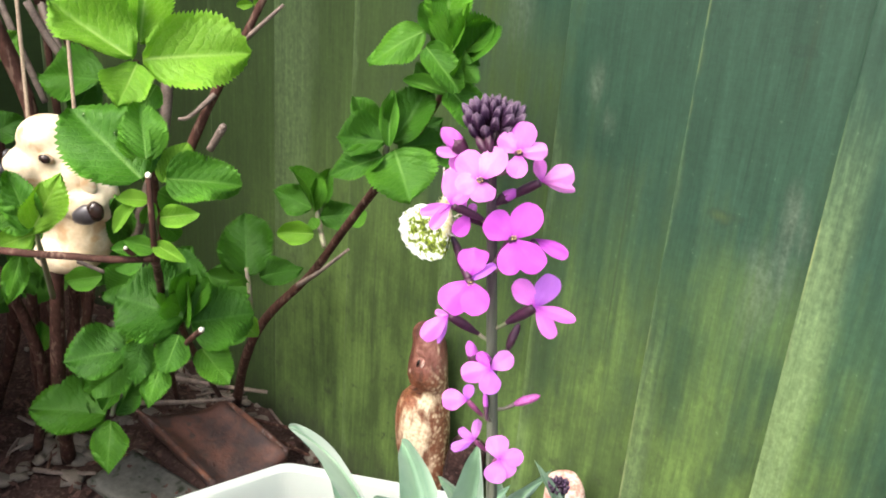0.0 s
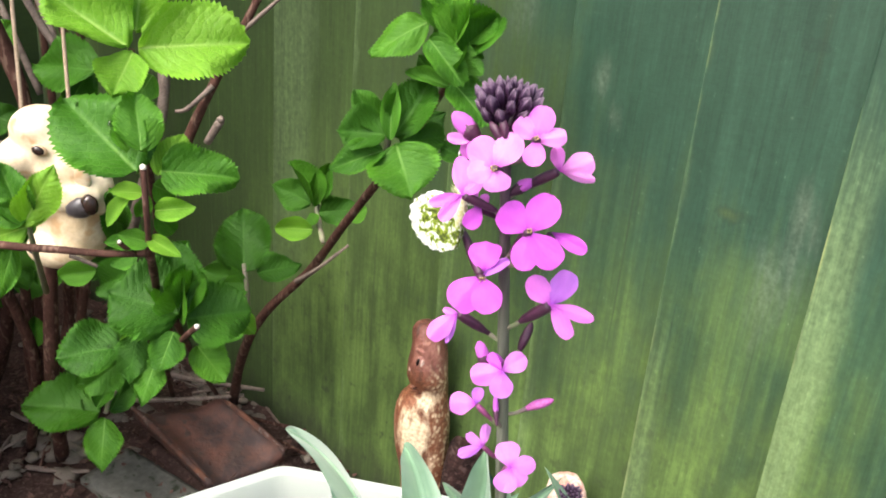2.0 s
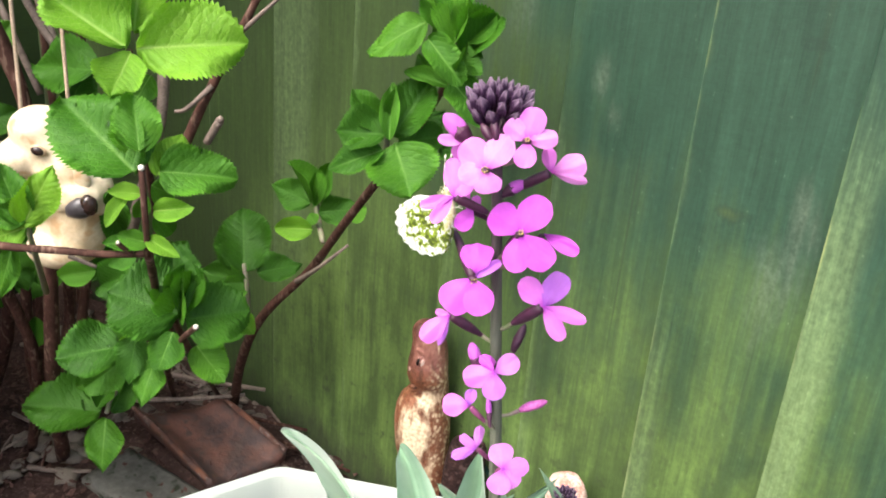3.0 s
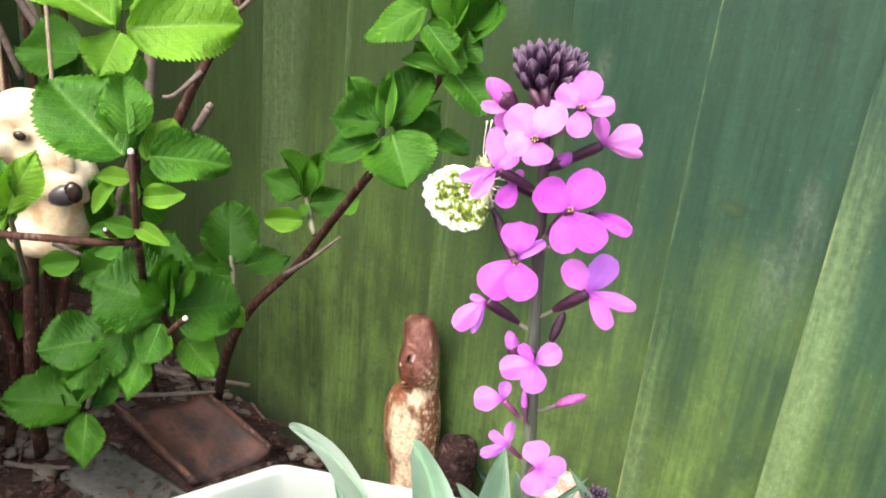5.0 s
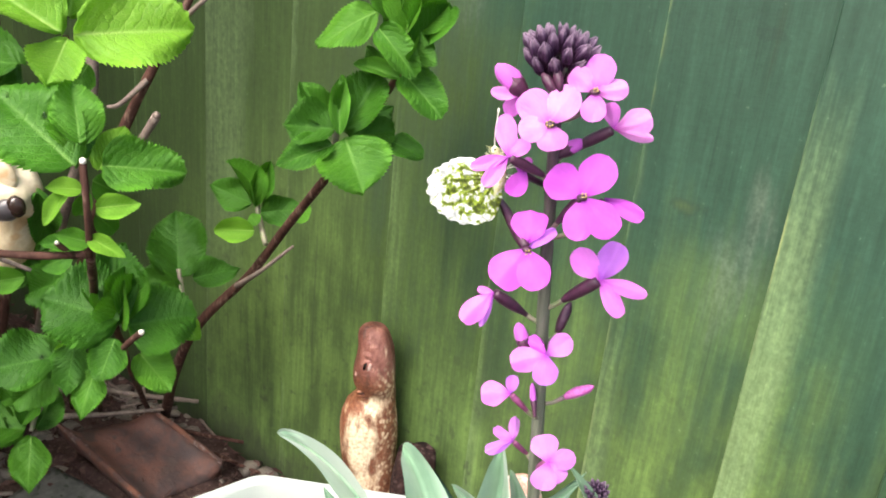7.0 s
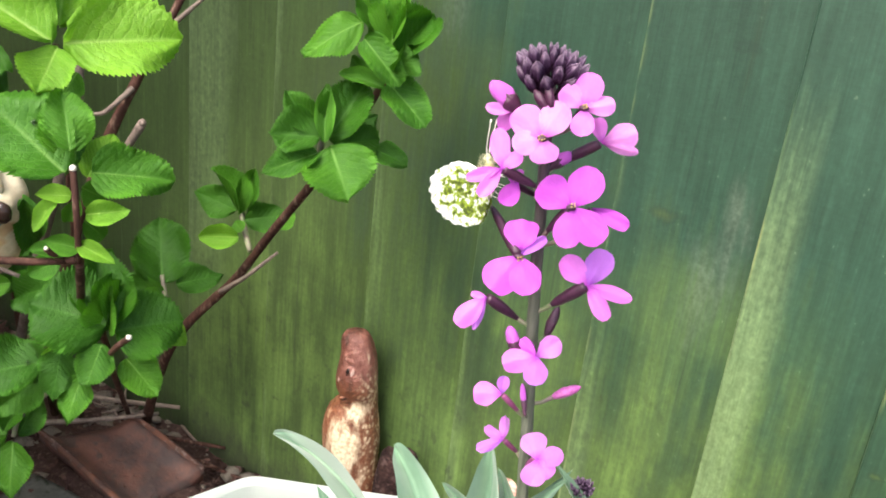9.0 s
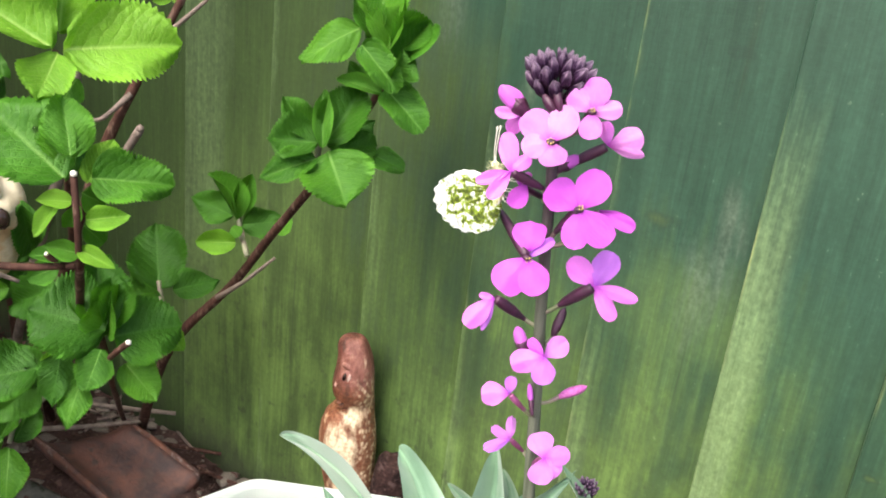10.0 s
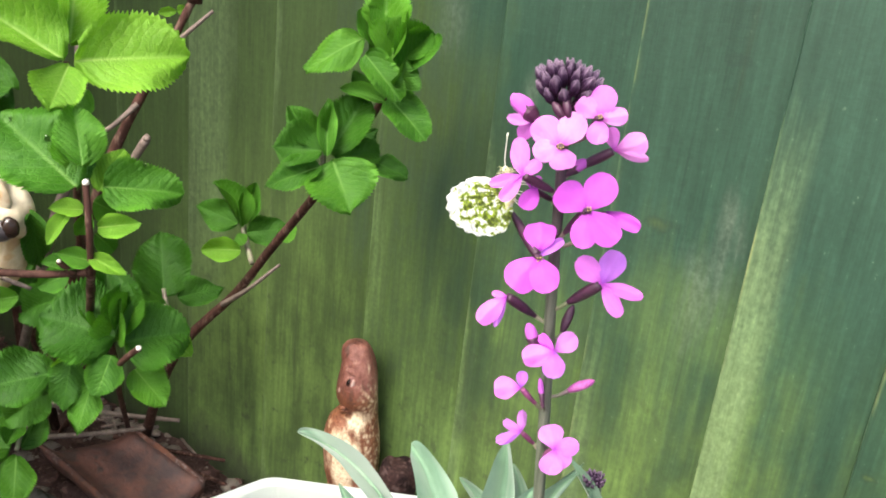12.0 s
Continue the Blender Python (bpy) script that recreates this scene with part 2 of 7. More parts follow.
def leaf_material(name, low, high, vein, gloss=0.38, through_by=0.3):
    """A serrated leaf: pale midrib and side veins, quilted between them, light passing through."""
    m, nt, b = nodes_of(name, gloss)
    tc = nt.nodes.new("ShaderNodeTexCoord")
    sep = nt.nodes.new("ShaderNodeSeparateXYZ")
    nt.links.new(tc.outputs["Object"], sep.inputs[0])
    ax = maths(nt, "ABSOLUTE", sep.outputs["X"])
    wob = noise_tex(nt, mapped(nt), 4.0, 3)
    bend = maths(nt, "MULTIPLY", maths(nt, "MULTIPLY", ax, ax), 6.0)
    along = maths(nt, "SUBTRACT", maths(nt, "MULTIPLY", sep.outputs["Y"], 9.0), maths(nt, "ADD", maths(nt, "MULTIPLY", ax, 5.0), bend))
    along = maths(nt, "ADD", along, maths(nt, "MULTIPLY", wob, 1.3))
    tri = maths(nt, "PINGPONG", along, 0.5)
    side = ramp(nt, tri, ((0.0, grey(0.8)), (0.05, grey(0.25)), (0.12, grey(0.0))))
    mid = ramp(nt, ax, ((0.0, grey(0.75)), (0.010, grey(0.5)), (0.030, grey(0.0))))
    fade = maths(nt, "SUBTRACT", 1.15, sep.outputs["Y"], True)
    mid = maths(nt, "MULTIPLY", mid, fade)
    net = nt.nodes.new("ShaderNodeTexVoronoi")
    net.feature = "DISTANCE_TO_EDGE"
    net.inputs["Scale"].default_value = 17
    warp = nt.nodes.new("ShaderNodeVectorMath")
    warp.operation = "MULTIPLY_ADD"
    nt.links.new(wob.outputs["Color"], warp.inputs[0])
    warp.inputs[1].default_value = (0.12, 0.12, 0.0)
    nt.links.new(tc.outputs["Object"], warp.inputs[2])
    nt.links.new(warp.outputs[0], net.inputs["Vector"])
    mesh_vein = ramp(nt, net, ((0.0, grey(0.4)), (0.10, grey(0.0))))
    lines = maths(nt, "MAXIMUM", mid, maths(nt, "MAXIMUM", maths(nt, "MULTIPLY", side, 0.26), maths(nt, "MULTIPLY", mesh_vein, 0.24)))
    info = nt.nodes.new("ShaderNodeObjectInfo")
    big = noise_tex(nt, mapped(nt), 3.0, 4)
    body = ramp(nt, maths(nt, "ADD", maths(nt, "MULTIPLY", big, 0.6), maths(nt, "MULTIPLY", info.outputs["Random"], 0.4)), ((0.25, low), (0.7, high)))
    edge = ramp(nt, ax, ((0.34, grey(0.0)), (0.5, grey(0.65))))
    body = mix(nt, edge, body, tuple(min(1, c * 1.6) for c in high))
    col = mix(nt, lines, body, vein)
    set_colour(nt, b, col)
    pucker = noise_tex(nt, mapped(nt), 16.0, 4)
    dome = ramp(nt, tri, ((0.0, grey(0.0)), (0.18, grey(0.75)), (0.5, grey(1.0))))
    height = maths(nt, "ADD", maths(nt, "MULTIPLY", dome, 0.42), maths(nt, "MULTIPLY", pucker, 0.6))
    height = maths(nt, "SUBTRACT", height, maths(nt, "ADD", maths(nt, "MULTIPLY", mesh_vein, 0.7), maths(nt, "MULTIPLY", mid, 0.5)))
    bp = bump(nt, b, height, 0.65, 0.0013)
    b.inputs["Specular IOR Level"].default_value = 0.18
    tr = nt.nodes.new("ShaderNodeBsdfTranslucent")
    lit = mix(nt, 1.0, col, (1.25, 1.45, 0.5), "MULTIPLY")
    nt.links.new(lit.outputs[2], tr.inputs["Color"])
    nt.links.new(bp.outputs[0], tr.inputs["Normal"])
    sh = nt.nodes.new("ShaderNodeMixShader")
    sh.inputs[0].default_value = through_by
    nt.links.new(b.outputs[0], sh.inputs[1])
    nt.links.new(tr.outputs[0], sh.inputs[2])
    nt.links.new(sh.outputs[0], nt.nodes["Material Output"].inputs["Surface"])
    return m


def petal_material(name, tip, throat, through_by=0.35, pale=0.0):
    m, nt, b = nodes_of(name, 0.55)
    tc = nt.nodes.new("ShaderNodeTexCoord")
    sep = nt.nodes.new("ShaderNodeSeparateXYZ")
    nt.links.new(tc.outputs["Object"], sep.inputs[0])
    vein = noise_tex(nt, mapped(nt, (34, 2.0, 1)), 1.0, 4)
    soft = noise_tex(nt, mapped(nt), 2.2, 3)
    y = maths(nt, "ADD", sep.outputs["Y"], maths(nt, "MULTIPLY", maths(nt, "SUBTRACT", vein, 0.5), 0.28))
    near = tuple((0.06 * a + 0.94 * c) * (1 - pale) + pale * w for a, c, w in zip(throat, tip, (0.92, 0.62, 0.88)))
    col = ramp(nt, y, ((0.05, throat), (0.17, tuple(0.45 * a + 0.55 * c for a, c in zip(throat, tip))), (0.34, near), (0.55, near), (0.85, tip), (1.0, tuple(min(1, c + 0.02) for c in tip))))
    tone = ramp(nt, soft, ((0.3, (0.86, 0.80, 0.92)), (0.7, (1.0, 1.0, 1.0))))
    col = mix(nt, 1.0, col, tone, "MULTIPLY")
    lines = ramp(nt, vein, ((0.54, grey(0.0)), (0.70, grey(0.34))))
    col = mix(nt, lines, col, tuple(c * 0.72 for c in tip))
    info = nt.nodes.new("ShaderNodeObjectInfo")
    own = ramp(nt, info, ((0.0, (0.94, 0.88, 0.97)), (1.0, (1.03, 1.06, 1.01))), 5)
    col = mix(nt, 1.0, col, own, "MULTIPLY")
    set_colour(nt, b, col)
    b.inputs["Specular IOR Level"].default_value = 0.25
    b.inputs["Sheen Weight"].default_value = 0.15
    bp = bump(nt, b, maths(nt, "ADD", vein, maths(nt, "MULTIPLY", noise_tex(nt, mapped(nt, (3.2, 2.2, 1)), 1.0, 3), 2.2)), 0.35, 0.0007)
    tr = nt.nodes.new("ShaderNodeBsdfTranslucent")
    nt.links.new(col.outputs[2], tr.inputs["Color"])
    nt.links.new(bp.outputs[0], tr.inputs["Normal"])
    sh = nt.nodes.new("ShaderNodeMixShader")
    sh.inputs[0].default_value = through_by
    nt.links.new(b.outputs[0], sh.inputs[1])
    nt.links.new(tr.outputs[0], sh.inputs[2])
    nt.links.new(sh.outputs[0], nt.nodes["Material Output"].inputs["Surface"])
    return m


def sage_leaf():
    """A narrow downy grey-green leaf with a pale midrib."""
    m, nt, b = nodes_of("grey_green_leaf", 0.65)
    tc = nt.nodes.new("ShaderNodeTexCoord")
    sep = nt.nodes.new("ShaderNodeSeparateXYZ")
    nt.links.new(tc.outputs["Object"], sep.inputs[0])
    ax = maths(nt, "ABSOLUTE", sep.outputs["X"])
    mid = ramp(nt, ax, ((0.0, grey(0.35)), (0.05, grey(0.2)), (0.14, grey(0.0))))
    n = noise_tex(nt, mapped(nt, (2.5, 3, 3)), 1.0, 5)
    body = ramp(nt, n, ((0.3, (0.064, 0.140, 0.079)), (0.7, (0.122, 0.218, 0.140))))
    body = mix(nt, ramp(nt, ax, ((0.30, grey(0.0)), (0.48, grey(0.6)))), body, (0.26, 0.36, 0.27))
    set_colour(nt, b, mix(nt, mid, body, (0.15, 0.28, 0.14)))
    b.inputs["Sheen Weight"].default_value = 0.3
    bump(nt, b, n, 0.3, 0.0006)
    return m


def statue_glaze():
    """Rust brown with a pinkish head, worn to cream down the chest, with small cream scales on the flank."""
    m, nt, b = nodes_of("rust_brown_and_cream_glaze", 0.5)
    v = mapped(nt)
    n = noise_tex(nt, mapped(nt, (1, 1, 0.45)), 45, 6, 0.65)
    f = noise_tex(nt, v, 210, 4, 0.6)
    drip = noise_tex(nt, mapped(nt, (1, 1, 0.16)), 120, 4, 0.6)
    cells = nt.nodes.new("ShaderNodeTexVoronoi")
    cells.inputs["Scale"].default_value = 175
    nt.links.new(mapped(nt, (1, 1, 0.8)).outputs[0], cells.inputs["Vector"])
    spot = ramp(nt, cells, ((0.30, grey(1.0)), (0.52, grey(0.0))))
    tc = nt.nodes.new("ShaderNodeTexCoord")
    sep = nt.nodes.new("ShaderNodeSeparateXYZ")
    nt.links.new(tc.outputs["Object"], sep.inputs[0])
    z = sep.outputs["Z"]
    u = maths(nt, "ADD", maths(nt, "MULTIPLY", sep.outputs["X"], 0.80), maths(nt, "MULTIPLY", sep.outputs["Y"], 0.60))
    u = maths(nt, "ADD", u, 0.0712)
    chest = maths(nt, "SUBTRACT", 1.0, maths(nt, "MULTIPLY", maths(nt, "ABSOLUTE", maths(nt, "ADD", u, 0.009)), 31.0), True)
    chest = maths(nt, "MULTIPLY", chest, maths(nt, "MULTIPLY", maths(nt, "SUBTRACT", 0.276, z), 26.0, True))
    chest = maths(nt, "MULTIPLY", chest, maths(nt, "MULTIPLY", maths(nt, "SUBTRACT", z, 0.103), 9.0, True))
    neck = maths(nt, "MULTIPLY", maths(nt, "SUBTRACT", 1.0, maths(nt, "MULTIPLY", maths(nt, "ABSOLUTE", maths(nt, "SUBTRACT", u, 0.006)), 45.0), True),
                 maths(nt, "SUBTRACT", 1.0, maths(nt, "MULTIPLY", maths(nt, "ABSOLUTE", maths(nt, "SUBTRACT", z, 0.276)), 32.0), True))
    t = maths(nt, "ADD", maths(nt, "MAXIMUM", chest, neck), maths(nt, "MULTIPLY", maths(nt, "SUBTRACT", n, 0.5), 1.5))
    t = maths(nt, "ADD", t, maths(nt, "MULTIPLY", maths(nt, "SUBTRACT", drip, 0.5), 1.1))
    mask = ramp(nt, t, ((0.18, grey(0.0)), (0.62, grey(1.0))))
    flank = maths(nt, "MULTIPLY", maths(nt, "MULTIPLY", maths(nt, "ADD", u, 0.004), 60.0, True), maths(nt, "MULTIPLY", maths(nt, "SUBTRACT", 0.345, z), 25.0, True))
    scales = maths(nt, "MULTIPLY", maths(nt, "MULTIPLY", spot, flank), ramp(nt, n, ((0.36, grey(0.0)), (0.55, grey(0.85)))))
    mask = maths(nt, "MAXIMUM", mask, scales)
    rust = ramp(nt, maths(nt, "ADD", maths(nt, "MULTIPLY", f, 0.5), maths(nt, "MULTIPLY", n, 0.5)), ((0.34, (0.070, 0.024, 0.012)), (0.50, (0.22, 0.080, 0.038)), (0.68, (0.40, 0.20, 0.11))))
    pinkish = ramp(nt, n, ((0.34, (0.060, 0.022, 0.014)), (0.47, (0.17, 0.062, 0.044)), (0.58, (0.28, 0.118, 0.090)), (0.70, (0.40, 0.23, 0.18))))
    rust = mix(nt, maths(nt, "MULTIPLY", maths(nt, "SUBTRACT", z, 0.304), 40.0, True), rust, pinkish)
    cream = ramp(nt, f, ((0.3, (0.52, 0.33, 0.18)), (0.6, (0.88, 0.75, 0.52))))
    set_colour(nt, b, mix(nt, mask, rust, cream))
    bump(nt, b, maths(nt, "ADD", maths(nt, "ADD", n, f), maths(nt, "MULTIPLY", spot, 0.2)), 0.8, 0.0026)
    return m


def two_tone(name, first, second, scale, lo, hi, rough=0.75, bump_by=0.5, dist=0.002, third=None, stretch=(1, 1, 1), spot=3.0, spec=0.5):
    """Patches of one colour over another, with grain."""
    m, nt, b = nodes_of(name, rough)
    b.inputs["Specular IOR Level"].default_value = spec
    v = mapped(nt, stretch)
    n = noise_tex(nt, v, scale, 6, 0.62)
    g = noise_tex(nt, v, scale * 6, 4, 0.6)
    t = maths(nt, "ADD", maths(nt, "MULTIPLY", n, 0.75), maths(nt, "MULTIPLY", g, 0.25))
    col = mix(nt, ramp(nt, t, ((lo, grey(0.0)), (hi, grey(1.0)))), first, second)
    if third:
        k = noise_tex(nt, v, scale * spot, 3, 0.5)
        col = mix(nt, ramp(nt, k, ((0.56, grey(0.0)), (0.66, grey(1.0)))), col, third)
    grain = ramp(nt, g, ((0.3, grey(0.78)), (0.7, grey(1.1))))
    set_colour(nt, b, mix(nt, 1.0, col, grain, "MULTIPLY"))
    bump(nt, b, t, bump_by, dist)
    return m


FENCE = fence_paint()
LIME = leaf_material("young_lime_leaf", (0.094, 0.245, 0.014), (0.156, 0.340, 0.028), (0.33, 0.50, 0.13), 0.42, 0.38)
FRESH = leaf_material("fresh_green_leaf", (0.070, 0.195, 0.010), (0.125, 0.29, 0.018), (0.26, 0.42, 0.10), 0.42, 0.35)
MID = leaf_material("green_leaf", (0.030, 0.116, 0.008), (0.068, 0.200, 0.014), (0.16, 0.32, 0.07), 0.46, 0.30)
# darker copy of the green leaf; shade inside the shrub is put into its colour
DARK_SHADED = leaf_material("dark_shaded_leaf", (0.020, 0.078, 0.006), (0.043, 0.140, 0.011), (0.066, 0.175, 0.026), 0.48, 0.28)
SAGE = sage_leaf()
PINK = petal_material("mauve_pink_petal", (0.80, 0.215, 0.76), (0.40, 0.05, 0.46), pale=0.05)
PALE = petal_material("pale_mauve_petal", (0.79, 0.275, 0.72), (0.46, 0.06, 0.42), pale=0.13)
DEEP = petal_material("deep_magenta_petal", (0.76, 0.135, 0.76), (0.30, 0.03, 0.36))
LILAC = petal_material("lilac_petal", (0.64, 0.215, 0.66), (0.36, 0.06, 0.42), pale=0.05)
VIOLET = petal_material("violet_petal", (0.56, 0.19, 0.74), (0.34, 0.06, 0.52))
CALYX = two_tone("purple_calyx", (0.024, 0.006, 0.019), (0.062, 0.013, 0.040), 120, 0.35, 0.65, 0.5, 0.3, 0.0005)


def bud_material():
    """Dark purple sepals; highlights are put into the colour as paler, greyish pink tips."""
    m, nt, b = nodes_of("dark_purple_bud", 0.5)
    tc = nt.nodes.new("ShaderNodeTexCoord")
    sep = nt.nodes.new("ShaderNodeSeparateXYZ")
    nt.links.new(tc.outputs["Object"], sep.inputs[0])
    n = noise_tex(nt, mapped(nt, (5, 5, 1.5)), 1.0, 4)
    t = maths(nt, "MULTIPLY", maths(nt, "ADD", sep.outputs["Z"], maths(nt, "MULTIPLY", n, 0.35)), 0.72)
    col = ramp(nt, t, ((0.10, (0.026, 0.007, 0.020)), (0.40, (0.021, 0.008, 0.024)), (0.64, (0.036, 0.016, 0.041)), (0.86, (0.16, 0.110, 0.160))))
    set_colour(nt, b, col)
    b.inputs["Specular IOR Level"].default_value = 0.25
    bump(nt, b, n, 0.3, 0.0003)
    return m


HEAD_BUD = bud_material()


def stalk_material():
    """Ridged stalk, grey-green below and flushed purple towards the top."""
    m, nt, b = nodes_of("purple_green_stalk", 0.6)
    n = noise_tex(nt, mapped(nt, (1, 1, 0.04)), 420, 6, 0.62)
    patch = noise_tex(nt, mapped(nt, (1, 1, 0.3)), 160, 4, 0.6)
    tc = nt.nodes.new("ShaderNodeTexCoord")
    sep = nt.nodes.new("ShaderNodeSeparateXYZ")
    nt.links.new(tc.outputs["Object"], sep.inputs[0])
    flush = maths(nt, "MULTIPLY", maths(nt, "ADD", maths(nt, "SUBTRACT", sep.outputs["Z"], 0.845), maths(nt, "MULTIPLY", maths(nt, "SUBTRACT", patch, 0.3), 0.08)), 18.0, True)
    green = ramp(nt, n, ((0.36, (0.058, 0.070, 0.046)), (0.64, (0.135, 0.145, 0.105))))
    purple = ramp(nt, n, ((0.36, (0.046, 0.034, 0.040)), (0.64, (0.092, 0.062, 0.074))))
    set_colour(nt, b, mix(nt, flush, green, purple))
    b.inputs["Specular IOR Level"].default_value = 0.3
    bump(nt, b, n, 0.6, 0.0007)
    return m


STALK = stalk_material()
PEDICEL = two_tone("green_pedicel", (0.16, 0.20, 0.09), (0.20, 0.10, 0.14), 160, 0.4, 0.7, 0.55, 0.2, 0.0004)
YOUNG_CALYX = two_tone("magenta_calyx", (0.115, 0.022, 0.072), (0.25, 0.060, 0.165), 150, 0.35, 0.65, 0.55, 0.3, 0.0005)
MAGENTA = two_tone("magenta_bud", (0.24, 0.045, 0.17), (0.50, 0.11, 0.40), 160, 0.35, 0.65, 0.5, 0.3, 0.0004)
ANTHER = plain("yellow_green_anther", (0.52, 0.40, 0.12), 0.7, 0.4, 900)
BARK = two_tone("red_brown_bark", (0.028, 0.013, 0.010), (0.096, 0.046, 0.034), 45, 0.35, 0.68, 0.75, 0.6, 0.0015, third=(0.125, 0.080, 0.060), stretch=(1, 1, 0.35), spec=0.12)
TWIG = two_tone("grey_brown_twig", (0.085, 0.062, 0.050), (0.20, 0.155, 0.128), 70, 0.35, 0.65, 0.8, 0.5, 0.001)
CUT = plain("pale_cut_wood", (0.72, 0.68, 0.58), 0.8, 0.1, 300)
ROPE = two_tone("hemp_twine", (0.24, 0.17, 0.115), (0.42, 0.33, 0.24), 400, 0.35, 0.65, 0.9, 0.8, 0.0008)
SOIL = two_tone("dark_soil", (0.024, 0.014, 0.012), (0.078, 0.047, 0.040), 22, 0.35, 0.7, 0.95, 1.0, 0.006, third=(0.095, 0.064, 0.050), spot=7.0, spec=0.12)
STONE = two_tone("grey_stone", (0.080, 0.080, 0.070), (0.150, 0.147, 0.130), 14, 0.3, 0.7, 0.9, 0.7, 0.003, third=(0.03, 0.036, 0.022), spec=0.12)
PEBBLE = two_tone("brown_grey_pebble", (0.085, 0.070, 0.058), (0.23, 0.20, 0.165), 30, 0.3, 0.7, 0.9, 0.6, 0.002, spec=0.12)
LITTER = two_tone("dead_leaf", (0.034, 0.016, 0.014), (0.120, 0.070, 0.056), 40, 0.3, 0.7, 0.85, 0.5, 0.001, spec=0.12)
RUST = two_tone("rusty_tile", (0.150, 0.064, 0.044), (0.046, 0.030, 0.028), 16, 0.38, 0.60, 0.65, 1.0, 0.006, third=(0.062, 0.040, 0.034), spot=2.6, spec=0.4)
RIM = two_tone("rusty_rim", (0.165, 0.072, 0.046), (0.070, 0.042, 0.036), 30, 0.4, 0.6, 0.8, 1.0, 0.003, third=(0.17, 0.13, 0.115), spot=3.0, spec=0.2)
STATUE = statue_glaze()
CREAM = two_tone("cream_painted_resin", (0.58, 0.44, 0.27), (0.72, 0.63, 0.47), 14, 0.35, 0.6, 0.45, 0.2, 0.001, third=(0.46, 0.30, 0.16))
TAN = two_tone("tan_painted_resin", (0.34, 0.21, 0.115), (0.52, 0.38, 0.24), 40, 0.35, 0.65, 0.5, 0.2, 0.001)
NOSE = plain("grey_black_paint", (0.055, 0.05, 0.058), 0.3, 0.3, 80)
EYE_DARK = plain("glossy_dark_eye", (0.022, 0.012, 0.010), 0.15, 0.2, 50)
PLASTIC = plain("white_plastic", (0.60, 0.63, 0.60), 0.35, 0.04, 30, 0.05)
pt = PLASTIC.node_tree
glow = pt.nodes.new("ShaderNodeBsdfTranslucent")
glow.inputs["Color"].default_value = (0.80, 0.86, 0.80, 1)
both = pt.nodes.new("ShaderNodeMixShader")
both.inputs[0].default_value = 0.60
pt.links.new(pt.nodes["Principled BSDF"].outputs[0], both.inputs[1])
pt.links.new(glow.outputs[0], both.inputs[2])
pt.links.new(both.outputs[0], pt.nodes["Material Output"].inputs["Surface"])
COMPOST = two_tone("potting_compost", (0.020, 0.014, 0.010), (0.065, 0.042, 0.028), 60, 0.35, 0.7, 0.95, 1.0, 0.004, spec=0.12)
PINKSTONE = two_tone("pink_and_white_mottled_stone", (0.42, 0.17, 0.125), (0.66, 0.55, 0.48), 55, 0.4, 0.6, 0.7, 0.6, 0.002)
CANE = two_tone("dark_green_cane", (0.010, 0.030, 0.022), (0.020, 0.046, 0.034), 60, 0.35, 0.65, 0.85, 0.2, 0.0005, spec=0.1)
STUMP = two_tone("dark_brown_wood", (0.014, 0.008, 0.008), (0.055, 0.029, 0.025), 60, 0.40, 0.62, 0.9, 1.0, 0.008, third=(0.085, 0.055, 0.050), spot=2.0, spec=0.12)


# ---- building helpers ----
def world_of(ob):
    m = ob.matrix_basis.copy()
    while ob.parent:
        ob = ob.parent
        m = ob.matrix_basis @ m
    return m


def mesh_from(bm, name, material, smooth=True):
    me = bpy.data.meshes.new(name)
    bm.to_mesh(me)
    bm.free()
    for mat in material if isinstance(material, (list, tuple)) else [material]:
        me.materials.append(mat)
    if smooth:
        me.polygons.foreach_set("use_smooth", [True] * len(me.polygons))
    return me


def part(name, bm, material, parent=None, label="", smooth=True):
    """One mesh object, built in world places, under a thing or a part."""
    ob = new(name, mesh_from(bm, name, material, smooth))
    if parent:
        ob.parent = parent
        ob.matrix_basis = world_of(parent).inverted()
    if label:
        tagged(ob, label)
    return ob


def placed(name, me, m, parent, label=""):
    """An object on shared mesh data, at the world pose m, under parent."""
    ob = new(name, me)
    ob.parent = parent
    ob.matrix_basis = world_of(parent).inverted() @ m
    if label:
        tagged(ob, label)
    return ob


def thing(name, at, label, category, group=""):
    ob = new(name)
    ob.empty_display_size = 0.02
    ob.location = at
    return tagged(ob, label, category, group)


def glide(points, steps):
    """Catmull-Rom points through the given ones."""
    p = [Vector(q) for q in points]
    p = [2 * p[0] - p[1]] + p + [2 * p[-1] - p[-2]]
    out = []
    for i in range(1, len(p) - 2):
        for k in range(steps):
            t = k / steps
            a, b, c, d = p[i - 1], p[i], p[i + 1], p[i + 2]
            out.append(0.5 * (2 * b + (c - a) * t + (2 * a - 5 * b + 4 * c - d) * t * t + (3 * b - a - 3 * c + d) * t ** 3))
    return out + [p[-2]]


